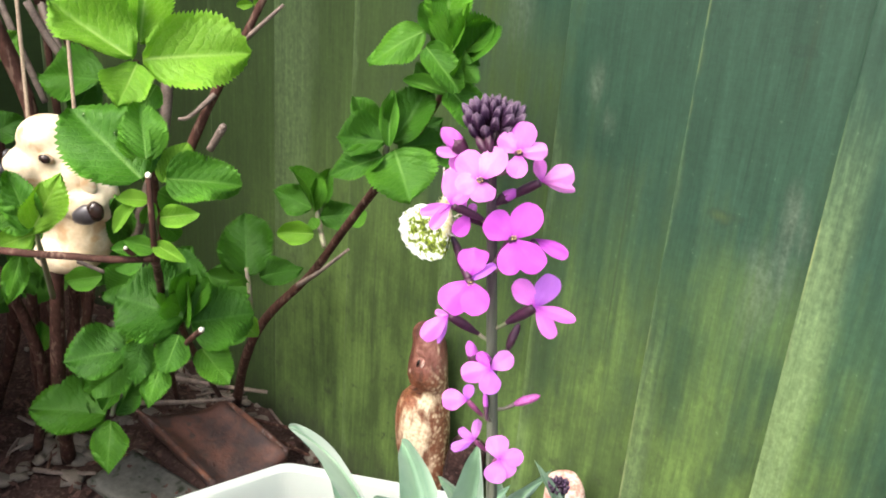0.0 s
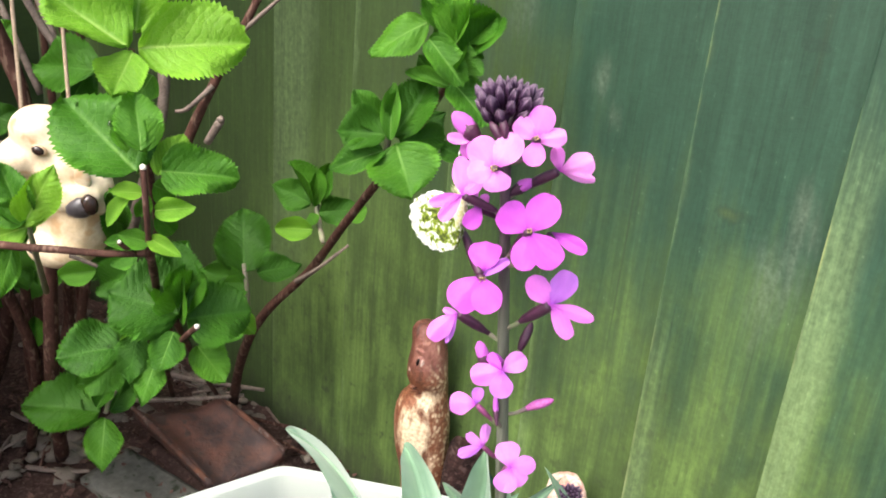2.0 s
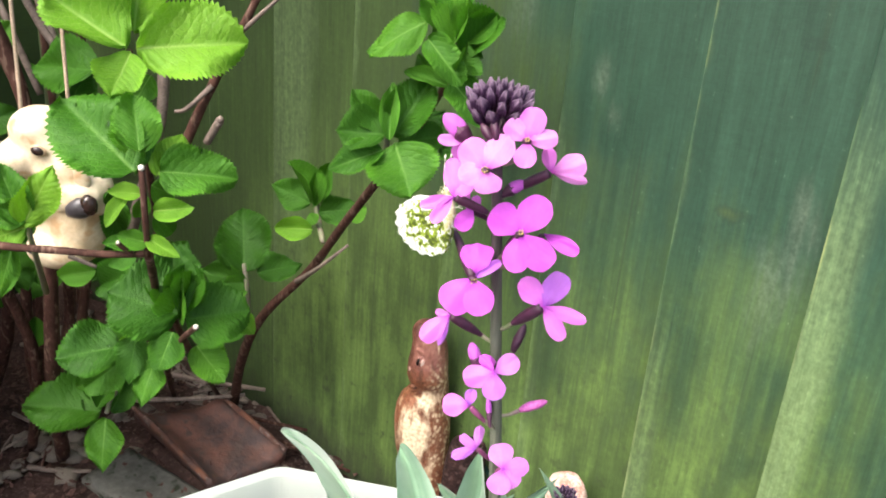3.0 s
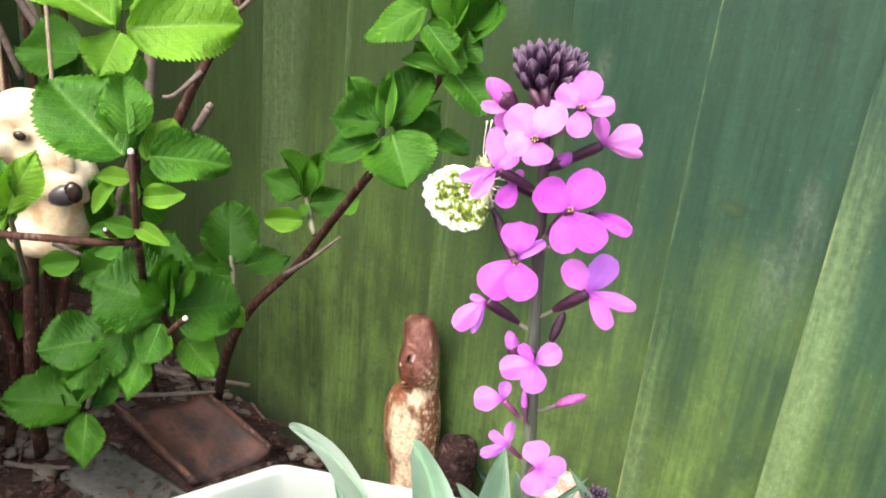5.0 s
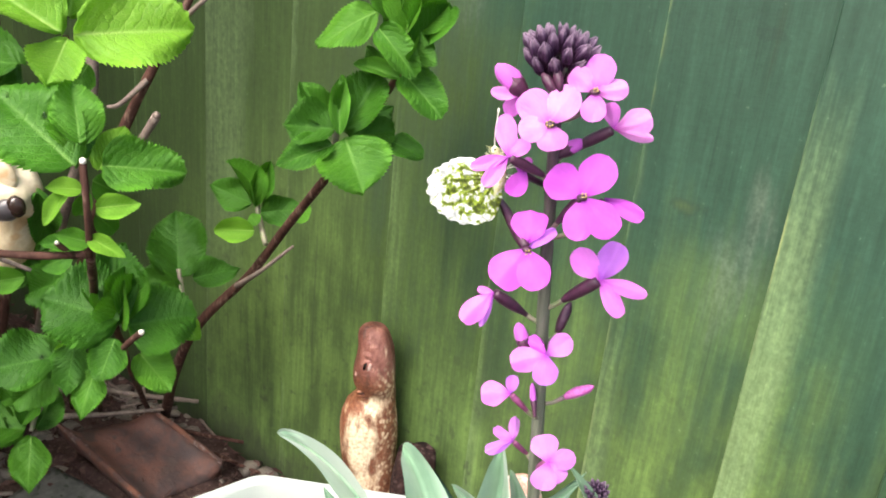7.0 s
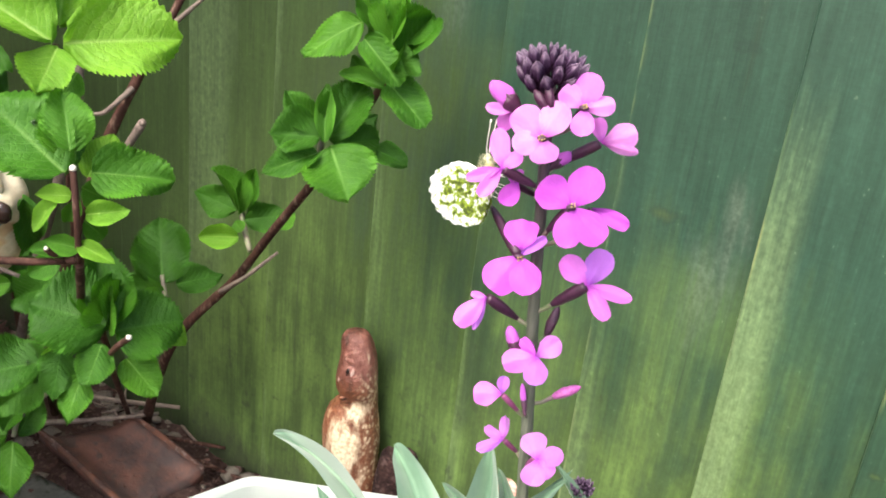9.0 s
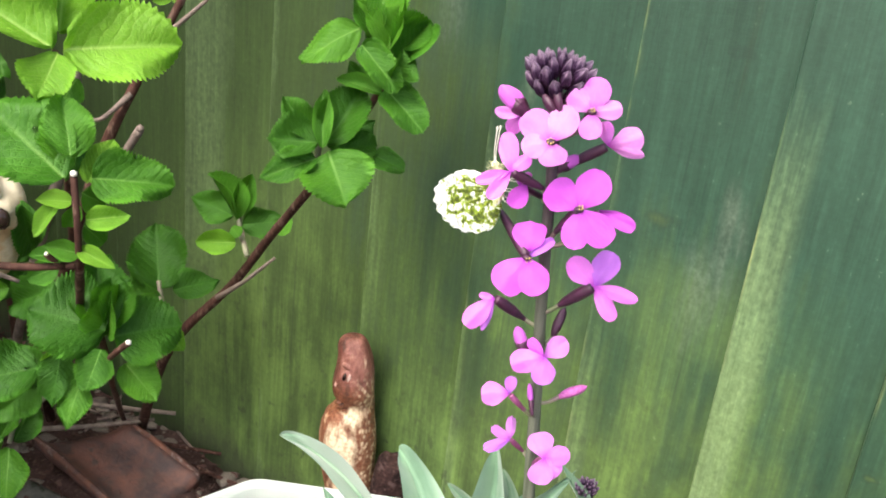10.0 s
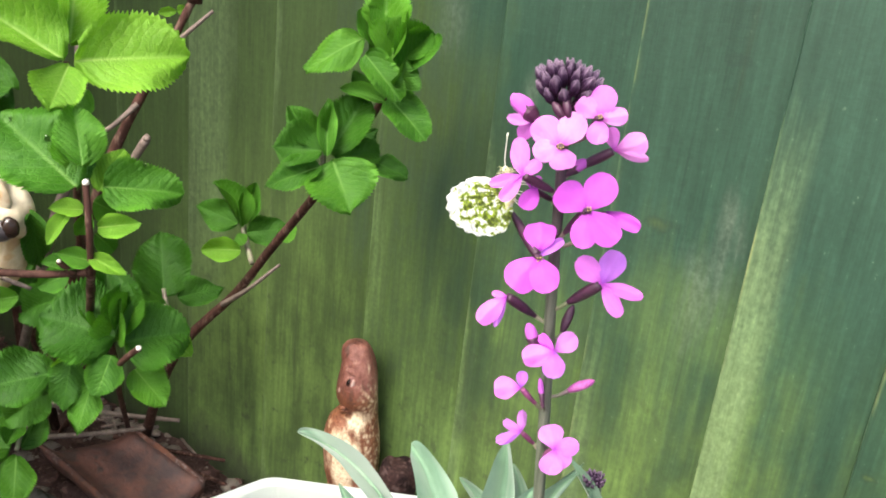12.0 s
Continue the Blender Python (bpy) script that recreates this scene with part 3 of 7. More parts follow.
def tube(bm, points, radii, steps=5, sides=8, knots=0.0, seed=1):
    """A round stem through points; radii are spread along it. knots: how uneven it is."""
    line = glide(points, steps) if len(points) > 2 else [Vector(points[0]).lerp(Vector(points[1]), k / steps) for k in range(steps + 1)]
    rng = random.Random(seed)
    rings, up = [], None
    for i, p in enumerate(line):
        d = (line[min(i + 1, len(line) - 1)] - line[max(i - 1, 0)]).normalized()
        up = d.orthogonal() if up is None else (up - d * up.dot(d))
        up.normalize()
        s = i / (len(line) - 1) * (len(radii) - 1)
        k = min(int(s), len(radii) - 2)
        r = radii[k] + (radii[k + 1] - radii[k]) * (s - k)
        r *= 1 + knots * rng.uniform(-0.5, 1)
        side = d.cross(up)
        rings.append([bm.verts.new(p + (up * math.cos(a) + side * math.sin(a)) * r) for a in (2 * math.pi * j / sides for j in range(sides))])
    for a, b in zip(rings, rings[1:]):
        for j in range(sides):
            bm.faces.new((a[j], a[(j + 1) % sides], b[(j + 1) % sides], b[j]))
    bm.faces.new(rings[0][::-1])
    bm.faces.new(rings[-1])
    return bm


def spin_profile(bm, rows, sides=20, at=(0, 0, 0), squash=1.0):
    """Rings of (radius, height), closed at both ends."""
    o = Vector(at)
    rings = [[bm.verts.new(o + Vector((r * math.cos(a), r * squash * math.sin(a), h))) for a in (2 * math.pi * j / sides for j in range(sides))] for r, h in rows]
    for a, b in zip(rings, rings[1:]):
        for j in range(sides):
            bm.faces.new((a[j], a[(j + 1) % sides], b[(j + 1) % sides], b[j]))
    bm.faces.new(rings[0][::-1])
    bm.faces.new(rings[-1])
    return rings


def lump(bm, centre, size, turn=(0, 0, 0), rough=0.0, seed=0, level=2, mat=0):
    """A rounded, uneven body."""
    made = bmesh.ops.create_icosphere(bm, subdivisions=level, radius=1.0)["verts"]
    m = pose(*centre, *turn)
    for v in made:
        k = 1 + rough * noise.noise(v.co * 1.7 + Vector((seed * 3.1, seed, 0)))
        v.co = m @ Vector((v.co.x * size[0] * k, v.co.y * size[1] * k, v.co.z * size[2] * k))
    if mat:
        for f in {f for v in made for f in v.link_faces}:
            f.material_index = mat
    return made


def axes_pose(base, tip, normal, width):
    """A pose with y from base to tip (scaled to that length), z near the normal, x scaled to width."""
    base, tip = Vector(base), Vector(tip)
    y = tip - base
    length = y.length
    y.normalize()
    z = Vector(normal)
    z = (z - y * z.dot(y)).normalized()
    x = y.cross(z)
    m = Matrix.Identity(4)
    m.col[0][:3], m.col[1][:3], m.col[2][:3], m.col[3][:3] = x * width, y * length, z * length, base
    return m


def blade(outline, rows=26, cols=8, fold=0.1, droop=0.1, teeth=0.0, tooth_rows=1, quilt=0.0, twist=0.0, wave=0.0, seed=0, edge=0.0, arch=0.0):
    """A leaf or petal of length 1 along y and width 1: outline(v) gives the half width."""
    bm = bmesh.new()
    grid = []
    for i in range(rows + 1):
        v = i / rows
        line = []
        half = outline(v)
        if teeth and 0 < i < rows and i % 2:
            half *= 1 - teeth * (1 + 0.5 * noise.noise(Vector((i * 1.7, seed, 0.3))))
        for j in range(cols + 1):
            u = 2 * j / cols - 1
            x = u * half
            y = v - (0.02 * abs(u) if teeth and i % 2 else 0)
            z = fold * abs(x) * 2 - droop * v * v
            z += quilt * abs(math.sin((v * 9.0 - abs(x) * 5.0 - x * x * 6.0 + 0.5) * math.pi)) * min(1, abs(x) * 8)
            z += wave * math.sin(v * 7 + u * 2 + seed) * abs(u)
            if edge:
                x *= 1 + edge * noise.noise(Vector((v * 3.1, u * 1.2, seed * 2.7)))
                y *= 1 + edge * 0.8 * noise.noise(Vector((x * 3.4, 7.7, seed * 1.9))) * v
                z += edge * 0.35 * noise.noise(Vector((u * 1.6, v * 2.4, seed * 3.3))) * v
            a = twist * v
            x += arch * 4 * v * (1 - v)
            line.append(bm.verts.new((x * math.cos(a) - z * math.sin(a) * 0.5, y, z + x * math.sin(a))))
        grid.append(line)
    for a, b in zip(grid, grid[1:]):
        for j in range(cols):
            bm.faces.new((a[j], a[j + 1], b[j + 1], b[j]))
    bmesh.ops.remove_doubles(bm, verts=bm.verts, dist=1e-5)
    return bm


def ovate(v):
    if v < 0.40:
        return 0.5 * math.sin(math.pi / 2 * v / 0.40) ** 0.60 + 0.002
    return 0.5 * max(0.0, 1 - ((v - 0.40) / 0.60) ** 1.9) ** 0.86 + 0.002


def wide_ovate(v):
    if v < 0.56:
        return 0.5 * (0.18 + 0.82 * math.sin(math.pi / 2 * v / 0.56) ** 0.9) * min(1.0, v * 14) + 0.002
    return 0.5 * max(0.0, 1 - ((v - 0.56) / 0.44) ** 2.0) ** 0.80 + 0.002


def round_ovate(v):
    return 0.5 * max(0.0, math.sin(math.pi * min(1, v) ** 0.80)) ** 0.52 + 0.002


def oval(v):
    return 0.5 * max(0.0, math.sin(math.pi * v ** 0.85)) ** 0.6 + 0.002


def taper(v):
    return 0.5 * (0.80 + 0.20 * min(1.0, v / 0.3)) * max(0.0, 1 - v ** 1.7) ** 0.75 + 0.002


def obovate(v):
    g = min(1.0, v / 0.60)
    return 0.5 * (0.10 + 0.90 * math.sin(math.pi / 2 * g) ** 1.15) * max(0.0, 1 - max(0.0, (v - 0.60) / 0.40) ** 2.3) ** 0.5 + 0.002


SHAPES = {}


def blade_mesh(kind, material, s=1):
    """Shared meshes of the leaf and petal kinds; s picks one of several outlines."""
    key = (kind, material.name, s)
    if key not in SHAPES:
        bm = {
            "broad": lambda: blade(ovate, 44, 12, 0.10, 0.14, 0.10, 1, 0.022, 0.0, 0.09, s, 0.18),
            "wide": lambda: blade(wide_ovate, 46, 14, 0.16, 0.05, 0.09, 1, 0.030, 0.06, 0.09, s, 0.14),
            "ribbed": lambda: blade(round_ovate, 50, 14, 0.14, 0.12, 0.10, 1, 0.028, 0.0, 0.10, s, 0.12),
            "round": lambda: blade(round_ovate, 44, 12, 0.12, 0.10, 0.10, 1, 0.022, 0.0, 0.08, s, 0.12),
            "cupped": lambda: blade(ovate, 44, 12, 0.30, -0.04, 0.10, 1, 0.026, 0.1, 0.09, s + 1, 0.18),
            "drooping": lambda: blade(ovate, 44, 12, -0.05, 0.30, 0.10, 1, 0.020, -0.12, 0.09, s + 2, 0.18),
            "folded": lambda: blade(ovate, 40, 12, 0.7, 0.08, 0.12, 1, 0.026, 0.15, 0.08, s + 3, 0.16),
            "small": lambda: blade(oval, 28, 6, 0.22, 0.12, 0.04, 1, 0.006, 0.1, 0.03, s + 4, 0.16),
            "lance": lambda: blade(taper, 30, 8, 0.26, 0.06, 0.0, 1, 0.0, 0.0, 0.03, 6, 0.14, 0.12),
            "lance_arch": lambda: blade(taper, 34, 10, 0.28, 0.05, 0.0, 1, 0.0, 0.1, 0.03, 16, 0.14, 0.48),
            "lance_curl": lambda: blade(taper, 26, 8, 0.3, 0.35, 0.0, 1, 0.0, 0.25, 0.05, 7, 0.2),
            "petal": lambda: blade(obovate, 28, 14, -0.06, 0.12, 0, 1, 0, 0.0, 0.02, 8, 0.08),
            "petal_round": lambda: blade(obovate, 28, 14, -0.10, 0.18, 0, 1, 0, 0.1, 0.03, 14, 0.09),
            "petal_notched": lambda: blade(obovate, 28, 14, 0.05, 0.06, 0, 1, 0, -0.08, 0.035, 21, 0.11),
            "petal_wavy": lambda: blade(obovate, 28, 14, 0.06, 0.05, 0, 1, 0, 0.12, 0.045, 9, 0.13),
            "petal_curl": lambda: blade(obovate, 28, 14, -0.12, 0.34, 0, 1, 0, -0.15, 0.05, 10, 0.14),
        }[kind]()
        SHAPES[key] = mesh_from(bm, kind, material)
    return SHAPES[key]


def leaf(plant, base, tip, normal, width, kind, material):
    return placed("leaf", blade_mesh(kind, material, 1 + 7 * (int(abs(base[0] + tip[2]) * 9973) % 4)), axes_pose(base, tip, normal, width), plant)


def petal(flower, base, tip, normal, width, kind, material):
    return placed("petal", blade_mesh(kind, material), axes_pose(base, tip, normal, width), flower)


def stem(plant, points, radii, material, seed=1, name="stem", knots=0.08, steps=6, sides=9):
    return part(name, tube(bmesh.new(), points, radii, steps, sides, knots, seed), material, plant)

# ---- structure: ground, fence ----
def ground():
    """One sheet of soil to the horizon, uneven near the fence."""
    bm = bmesh.new()
    xs = [-400, -60, -12, -4, -2.4] + [-2.0 + 0.035 * i for i in range(58)] + [0.2, 0.6, 1.5, 4, 12, 60, 400]
    ys = [-400, -60, -12, -4, -1.5, -0.4] + [0.0 + 0.035 * i for i in range(27)] + [1.1, 1.5, 4, 12, 60, 400]
    grid = []
    for x in xs:
        line = []
        for y in ys:
            z = 0.0
            if -2.1 < x < 0.1 and -0.1 < y < 1.0:
                z = 0.018 * noise.noise(Vector((x * 7, y * 7, 0))) + 0.008 * noise.noise(Vector((x * 23, y * 23, 4))) - 0.006
                z += 0.03 * math.exp(-((x + 1.2) ** 2 + (y - 0.75) ** 2) / 0.03)
            line.append(bm.verts.new((x, y, z)))
        grid.append(line)
    for a, b in zip(grid, grid[1:]):
        for j in range(len(ys) - 1):
            bm.faces.new((a[j], b[j], b[j + 1], a[j + 1]))
    return tagged(part("ground", bm, SOIL), "dark bare garden soil with litter", kind="structure")


ground()
SEAMS = [-1.096, -0.926, -0.748, -0.592, -0.432, -0.279, -0.132]
SEAMS = [-1.096 - 0.163 * k for k in range(14, 0, -1)] + SEAMS + [-0.132 + 0.157 * k for k in range(1, 12)]


def small_lump(at, radius):
    bm = bmesh.new()
    lump(bm, at, (radius, radius, radius), (0, 0, 0), 0.2, radius * 1e4, 1)
    return bm


def board_mesh(width, seed):
    """A vertical feather-edge board, thick at its left edge, which laps over its neighbour, and thin at its right, slightly bowed."""
    rng = random.Random(seed)
    bm = bmesh.new()
    rows = []
    lean, bow = rng.uniform(-0.002, 0.002), rng.uniform(-0.003, 0.003)
    for i in range(25):
        z = -0.02 + 1.82 * i / 24
        s = lean * (z - 0.5) + bow * math.sin(z * 1.7)
        w = rng.uniform(-0.0005, 0.0005)
        ring = [(0.0, -0.0004), (w, -0.0072), (0.0005 + w, -0.0088), (0.0020 + w, -0.0095), (width * 0.5, -0.0042), (width, 0.0), (width + 0.014, 0.0006), (width + 0.014, 0.0046), (0.016, 0.0046)]
        rows.append([bm.verts.new((x + s, y, z)) for x, y in ring])
    n = len(ring)
    for a, b in zip(rows, rows[1:]):
        for j in range(n):
            bm.faces.new((a[j], a[(j + 1) % n], b[(j + 1) % n], b[j]))
    bm.faces.new(rows[0][::-1])
    bm.faces.new(rows[-1])
    bmesh.ops.recalc_face_normals(bm, faces=bm.faces)
    return bm


fence = tagged(new("fence"), "weathered green-painted vertical board fence with algae streaks", "fence", kind="structure")
fence.location = (0, 0.89, 0)
for k, (a, b) in enumerate(zip(SEAMS, SEAMS[1:])):
    bd = part("board", board_mesh(b - a, k), FENCE, fence, smooth=False)
    bd.matrix_basis = pose(a, 0.0, 0)
# nail heads on the boards
for x, z in ((-0.926, 0.234), (-0.921, 0.228), (-1.041, 0.174)):
    part("nail_head", small_lump((x, 0.8865, z), 0.0022), STUMP, fence)
for z in (0.35, 1.45):
    bm = bmesh.new()
    bmesh.ops.create_cube(bm, size=1, matrix=Matrix.LocRotScale((-0.9, 0.935, z), None, (5.1, 0.04, 0.075)))
    part("rail", bm, STUMP, fence, smooth=False)


# boards added at the left, beyond the shrub, to cut sky light there
blocker_fence = tagged(new("fence_blocker"), "added board fence that keeps sky light off the shrub's left corner", "fence", kind="structure")
blocker_fence.matrix_basis = pose(-1.82, 0.87, 0, 0, 0, 90)
for k in range(14):
    bd = part("board", board_mesh(0.16, k + 50), FENCE, blocker_fence, smooth=False)
    bd.matrix_basis = pose(-0.16 * (k + 1), 0.0, 0)


# ---- flower and bud builders ----
def flower_base(plant, centre, end, on_stem, r_open, r_end, show_anthers):
    """The calyx behind a flower with its pedicel to the stem; anthers sit in the throat."""
    c, e, s = Vector(centre), Vector(end), Vector(on_stem)
    bm = bmesh.new()
    d = (e - c).normalized()
    tube(bm, [c + d * 0.0006, c.lerp(e, 0.25), c.lerp(e, 0.6), c.lerp(e, 0.88), e + d * 0.0006], (r_open * 0.70, r_open * 0.90, r_open * 0.84, r_end * 0.85, 0.0007), 4, 10, 0.05)
    fl = part("flower", bm, CALYX if c.z > 0.825 else YOUNG_CALYX, plant, "mauve flower with a purple calyx")
    way = s - e
    part("pedicel", tube(bmesh.new(), [e, e + way * 0.5 + Vector((0, 0, -0.0006)), s], (0.0008, 0.0007, 0.0009), 4, 7), PEDICEL, fl)
    if show_anthers:
        bm = bmesh.new()
        up = -d
        for k in range(6):
            a = k * math.pi / 3
            off = (up.orthogonal() * math.cos(a) + up.cross(up.orthogonal()) * math.sin(a)) * 0.00058
            lump(bm, c + off + up * (0.0009 + 0.0004 * (k % 2)), (0.00025, 0.00025, 0.00045), (k * 20, 10, 0), 0.2, k, 1)
        part("anther_ring", bm, ANTHER, fl, "yellow-green anthers in the throat")
        bm = bmesh.new()
        lump(bm, c - up * 0.0001, (0.0015, 0.0015, 0.0009), (0, 0, 0), 0.1, 3, 2)
        part("throat", bm, CALYX, fl)
    return fl


def flower_bud(plant, base, tip, on_stem, radius, material):
    """A closed bud, its petals folded round one another; the coloured ones sit in a slender calyx."""
    b, t = Vector(base), Vector(tip)
    d = (t - b).normalized()
    bm = tube(bmesh.new(), [b, b.lerp(t, 0.3), b.lerp(t, 0.65), b.lerp(t, 0.9), t], (radius * 0.4, radius * 0.75, radius * 0.8, radius * 0.55, radius * 0.15), 4, 12)
    side = d.orthogonal().normalized()
    for k in range(3):
        out = Quaternion(d, k * math.tau / 3 + 0.5) @ side
        nxt = Quaternion(d, k * math.tau / 3 + 1.5) @ side
        tube(bm, [b.lerp(t, 0.10) + out * radius * 0.30, b.lerp(t, 0.45) + out * radius * 0.42, b.lerp(t, 0.78) + nxt * radius * 0.34, t + nxt * radius * 0.12 + d * radius * 0.12], (radius * 0.3, radius * 0.5, radius * 0.42, radius * 0.08), 4, 8)
    bud = part("bud", bm, material, plant)
    s = Vector(on_stem)
    if material not in (CALYX, MAGENTA):
        back = b + (b - t) * 0.30
        cup = tube(bmesh.new(), [back, b + (b - t) * 0.12, b.lerp(t, 0.06), b.lerp(t, 0.22), b.lerp(t, 0.40)], (radius * 0.34, radius * 0.50, radius * 0.72, radius * 0.84, radius * 0.72), 4, 10)
        for k in range(4):
            out = Quaternion(d, k * math.tau / 4) @ side
            tube(cup, [b.lerp(t, 0.16) + out * radius * 0.66, b.lerp(t, 0.36) + out * radius * 0.70, b.lerp(t, 0.54) + out * radius * 0.68], (radius * 0.18, radius * 0.15, radius * 0.03), 3, 6)
        part("calyx", cup, CALYX, bud)
    part("pedicel", tube(bmesh.new(), [b, (b + s) * 0.5 + Vector((0, 0, -0.001)), s], (0.0008, 0.0006, 0.0008), 4, 7), PEDICEL, bud)
    return bud


def bud_head(plant, base, size=1.0):
    """An umbel of closed, ribbed buds fanning out from the top of the stalk, the outer ones larger."""
    o = Vector(base)
    rng = random.Random(5)
    mm = 0.001 * size
    core = part("bud_head", tube(bmesh.new(), [o + Vector((0, 0, -2 * mm)), o + Vector((0, 0, 1.5 * mm)), o + Vector((0, 0, 5 * mm))], (1.8 * mm, 2.0 * mm, 1.0 * mm), 3, 8), CALYX, plant, "domed head of dark purple closed buds")
    me = bmesh.new()
    tube(me, [(0, 0, -0.75), (0, 0, -0.3), (0, 0, 0.0), (0, 0, 0.25), (0, 0, 0.55), (0, 0, 0.82), (0, 0, 0.96)], (0.055, 0.06, 0.12, 0.22, 0.26, 0.20, 0.08), 2, 8)
    for a in range(4):
        c, n = math.cos(a * math.pi / 2 + 0.4), math.sin(a * math.pi / 2 + 0.4)
        tube(me, [(0.16 * c, 0.16 * n, 0.02), (0.25 * c, 0.25 * n, 0.38), (0.21 * c, 0.21 * n, 0.74), (0.11 * c, 0.11 * n, 0.96), (0.05 * c, 0.05 * n, 1.12)], (0.03, 0.105, 0.090, 0.055, 0.012), 2, 6)
    shape = mesh_from(me, "bud", HEAD_BUD)
    for count, wide, high, length, thick in ((11, 9.6, 10.6, 6.4, 0.86), (9, 9.0, 6.6, 6.2, 0.86), (9, 6.4, 12.6, 5.8, 0.80), (6, 3.4, 13.6, 5.0, 0.70), (3, 1.2, 14.2, 4.2, 0.62)):
        for k in range(count):
            a = (k + rng.uniform(-0.22, 0.22)) * math.tau / count + high
            tip = o + Vector((wide * math.cos(a), wide * math.sin(a), high + rng.uniform(-0.6, 0.6))) * mm
            aim = (tip - o - Vector((0, 0, 0.5 * mm))).normalized() + Vector((rng.uniform(-0.14, 0.14), rng.uniform(-0.14, 0.14), 0.22))
            aim.normalize()
            long = length * mm * rng.uniform(0.9, 1.1)
            q = aim.to_track_quat("Z", "Y").to_matrix().to_4x4() @ pose(0, 0, 0, 0, 0, rng.uniform(0, 90))
            placed("bud", shape, Matrix.Translation(tip - aim * long) @ q @ Matrix.Diagonal((long * thick, long * thick, long, 1)), core)
    return core


# ---- the planter ----
def octagon(bm, centre, rows, turn, corner=0.0):
    """Rings of an eight-sided pot; corner: how far each corner is rounded off along its edges."""
    rings = []
    for r, z in rows:
        pts = [Vector((centre[0] + r * math.cos(turn + a * math.pi / 4), centre[1] + r * math.sin(turn + a * math.pi / 4), z)) for a in range(8)]
        line = []
        for k, p in enumerate(pts):
            if not corner:
                line.append(p)
                continue
            back, on = (pts[k - 1] - p).normalized() * corner, (pts[(k + 1) % 8] - p).normalized() * corner
            line += [p + back * (1 - f) ** 2 + on * f ** 2 for f in (0, 0.14, 0.28, 0.42, 0.58, 0.72, 0.86, 1)]
        rings.append([bm.verts.new(p) for p in line])
    n = len(rings[0])
    for a, b in zip(rings, rings[1:]):
        for j in range(n):
            bm.faces.new((a[j], a[(j + 1) % n], b[(j + 1) % n], b[j]))
    return rings


def planter():
    p = thing("planter", (PLANTER[0], PLANTER[1], 0), "white plastic octagonal planter filled with dark compost", "planter")
    bm = bmesh.new()
    rows = [(0.135, 0.0), (0.138, 0.004), (0.170, 0.600), (0.176, 0.612), (0.190, 0.614), (0.1925, 0.618), (0.1925, 0.647), (0.191, 0.650), (0.1875, 0.650), (0.186, 0.648), (0.183, 0.622), (0.172, 0.612), (0.166, 0.598), (0.132, 0.02)]
    rings = octagon(bm, PLANTER, rows, PLANTER_TURN, 0.007)
    bm.faces.new(rings[0][::-1])
    bm.faces.new(rings[-1])
    bmesh.ops.recalc_face_normals(bm, faces=bm.faces)
    part("pot", bm, PLASTIC, p, smooth=False)
    bm = bmesh.new()
    rings = octagon(bm, PLANTER, [(0.160, 0.560), (0.1615, 0.572), (0.12, 0.575), (0.06, 0.576)], PLANTER_TURN)
    bm.faces.new(rings[-1])
    bmesh.ops.subdivide_edges(bm, edges=bm.edges, cuts=3, use_grid_fill=True)
    for v in bm.verts:
        if v.co.z > 0.573:
            v.co.z += 0.003 * noise.noise(v.co * 60)
    part("compost", bm, COMPOST, p)
    return p


PLANTER, PLANTER_TURN = (-0.192, 0.178), radians(143.7)
planter()


# ---- the hydrangea: stems, then shoots of leaves ----
hydrangea = thing("hydrangea_shrub", (-1.10, 0.72, 0.0), "leafy hydrangea shrub with red-brown stems and serrated leaves against the fence", "shrub")
stem(hydrangea, [(-0.6180, 0.7298, 0.7524), (-0.6538, 0.7167, 0.6781), (-0.6738, 0.6862, 0.6263), (-0.7497, 0.7069, 0.5403), (-0.8281, 0.7267, 0.4474), (-0.9114, 0.7191, 0.3501), (-0.9862, 0.7385, 0.2408), (-1.1800, 0.8600, 0.0000)], (0.0032, 0.0038, 0.0045, 0.0049, 0.0052, 0.0058, 0.0068, 0.0085), BARK, 3)
stem(hydrangea, [(-0.8364, 0.7120, 0.4323), (-0.7689, 0.6886, 0.4848), (-0.7376, 0.7048, 0.5205)], (0.0032, 0.0023, 0.0016), TWIG, 5, "twig", 0.15)
stem(hydrangea, [(-0.8256, 0.6565, 0.8050), (-0.8438, 0.6371, 0.7505), (-0.8711, 0.6267, 0.6998), (-0.8969, 0.6054, 0.6288), (-0.9318, 0.5989, 0.5474), (-1.0114, 0.6049, 0.3818), (-1.3100, 0.7400, 0.0000)], (0.0042, 0.0045, 0.0051, 0.0058, 0.0058, 0.0064, 0.007), BARK, 7, "stem", 0.1)
stem(hydrangea, [(-0.8715, 0.6194, 0.6881), (-0.8837, 0.5943, 0.6636), (-0.8927, 0.5843, 0.6598)], (0.0031, 0.0025, 0.0019), TWIG, 8, "twig", 0.08)
stem(hydrangea, [(-0.8429, 0.6387, 0.7517), (-0.8170, 0.6461, 0.7755), (-0.7999, 0.6582, 0.7955)], (0.0029, 0.0024, 0.0018), TWIG, 9, "twig", 0.08)
stem(hydrangea, [(-0.8716, 0.6102, 0.6251), (-0.8528, 0.6148, 0.6541)], (0.0044, 0.0047), TWIG, 10, "twig", 0.08)
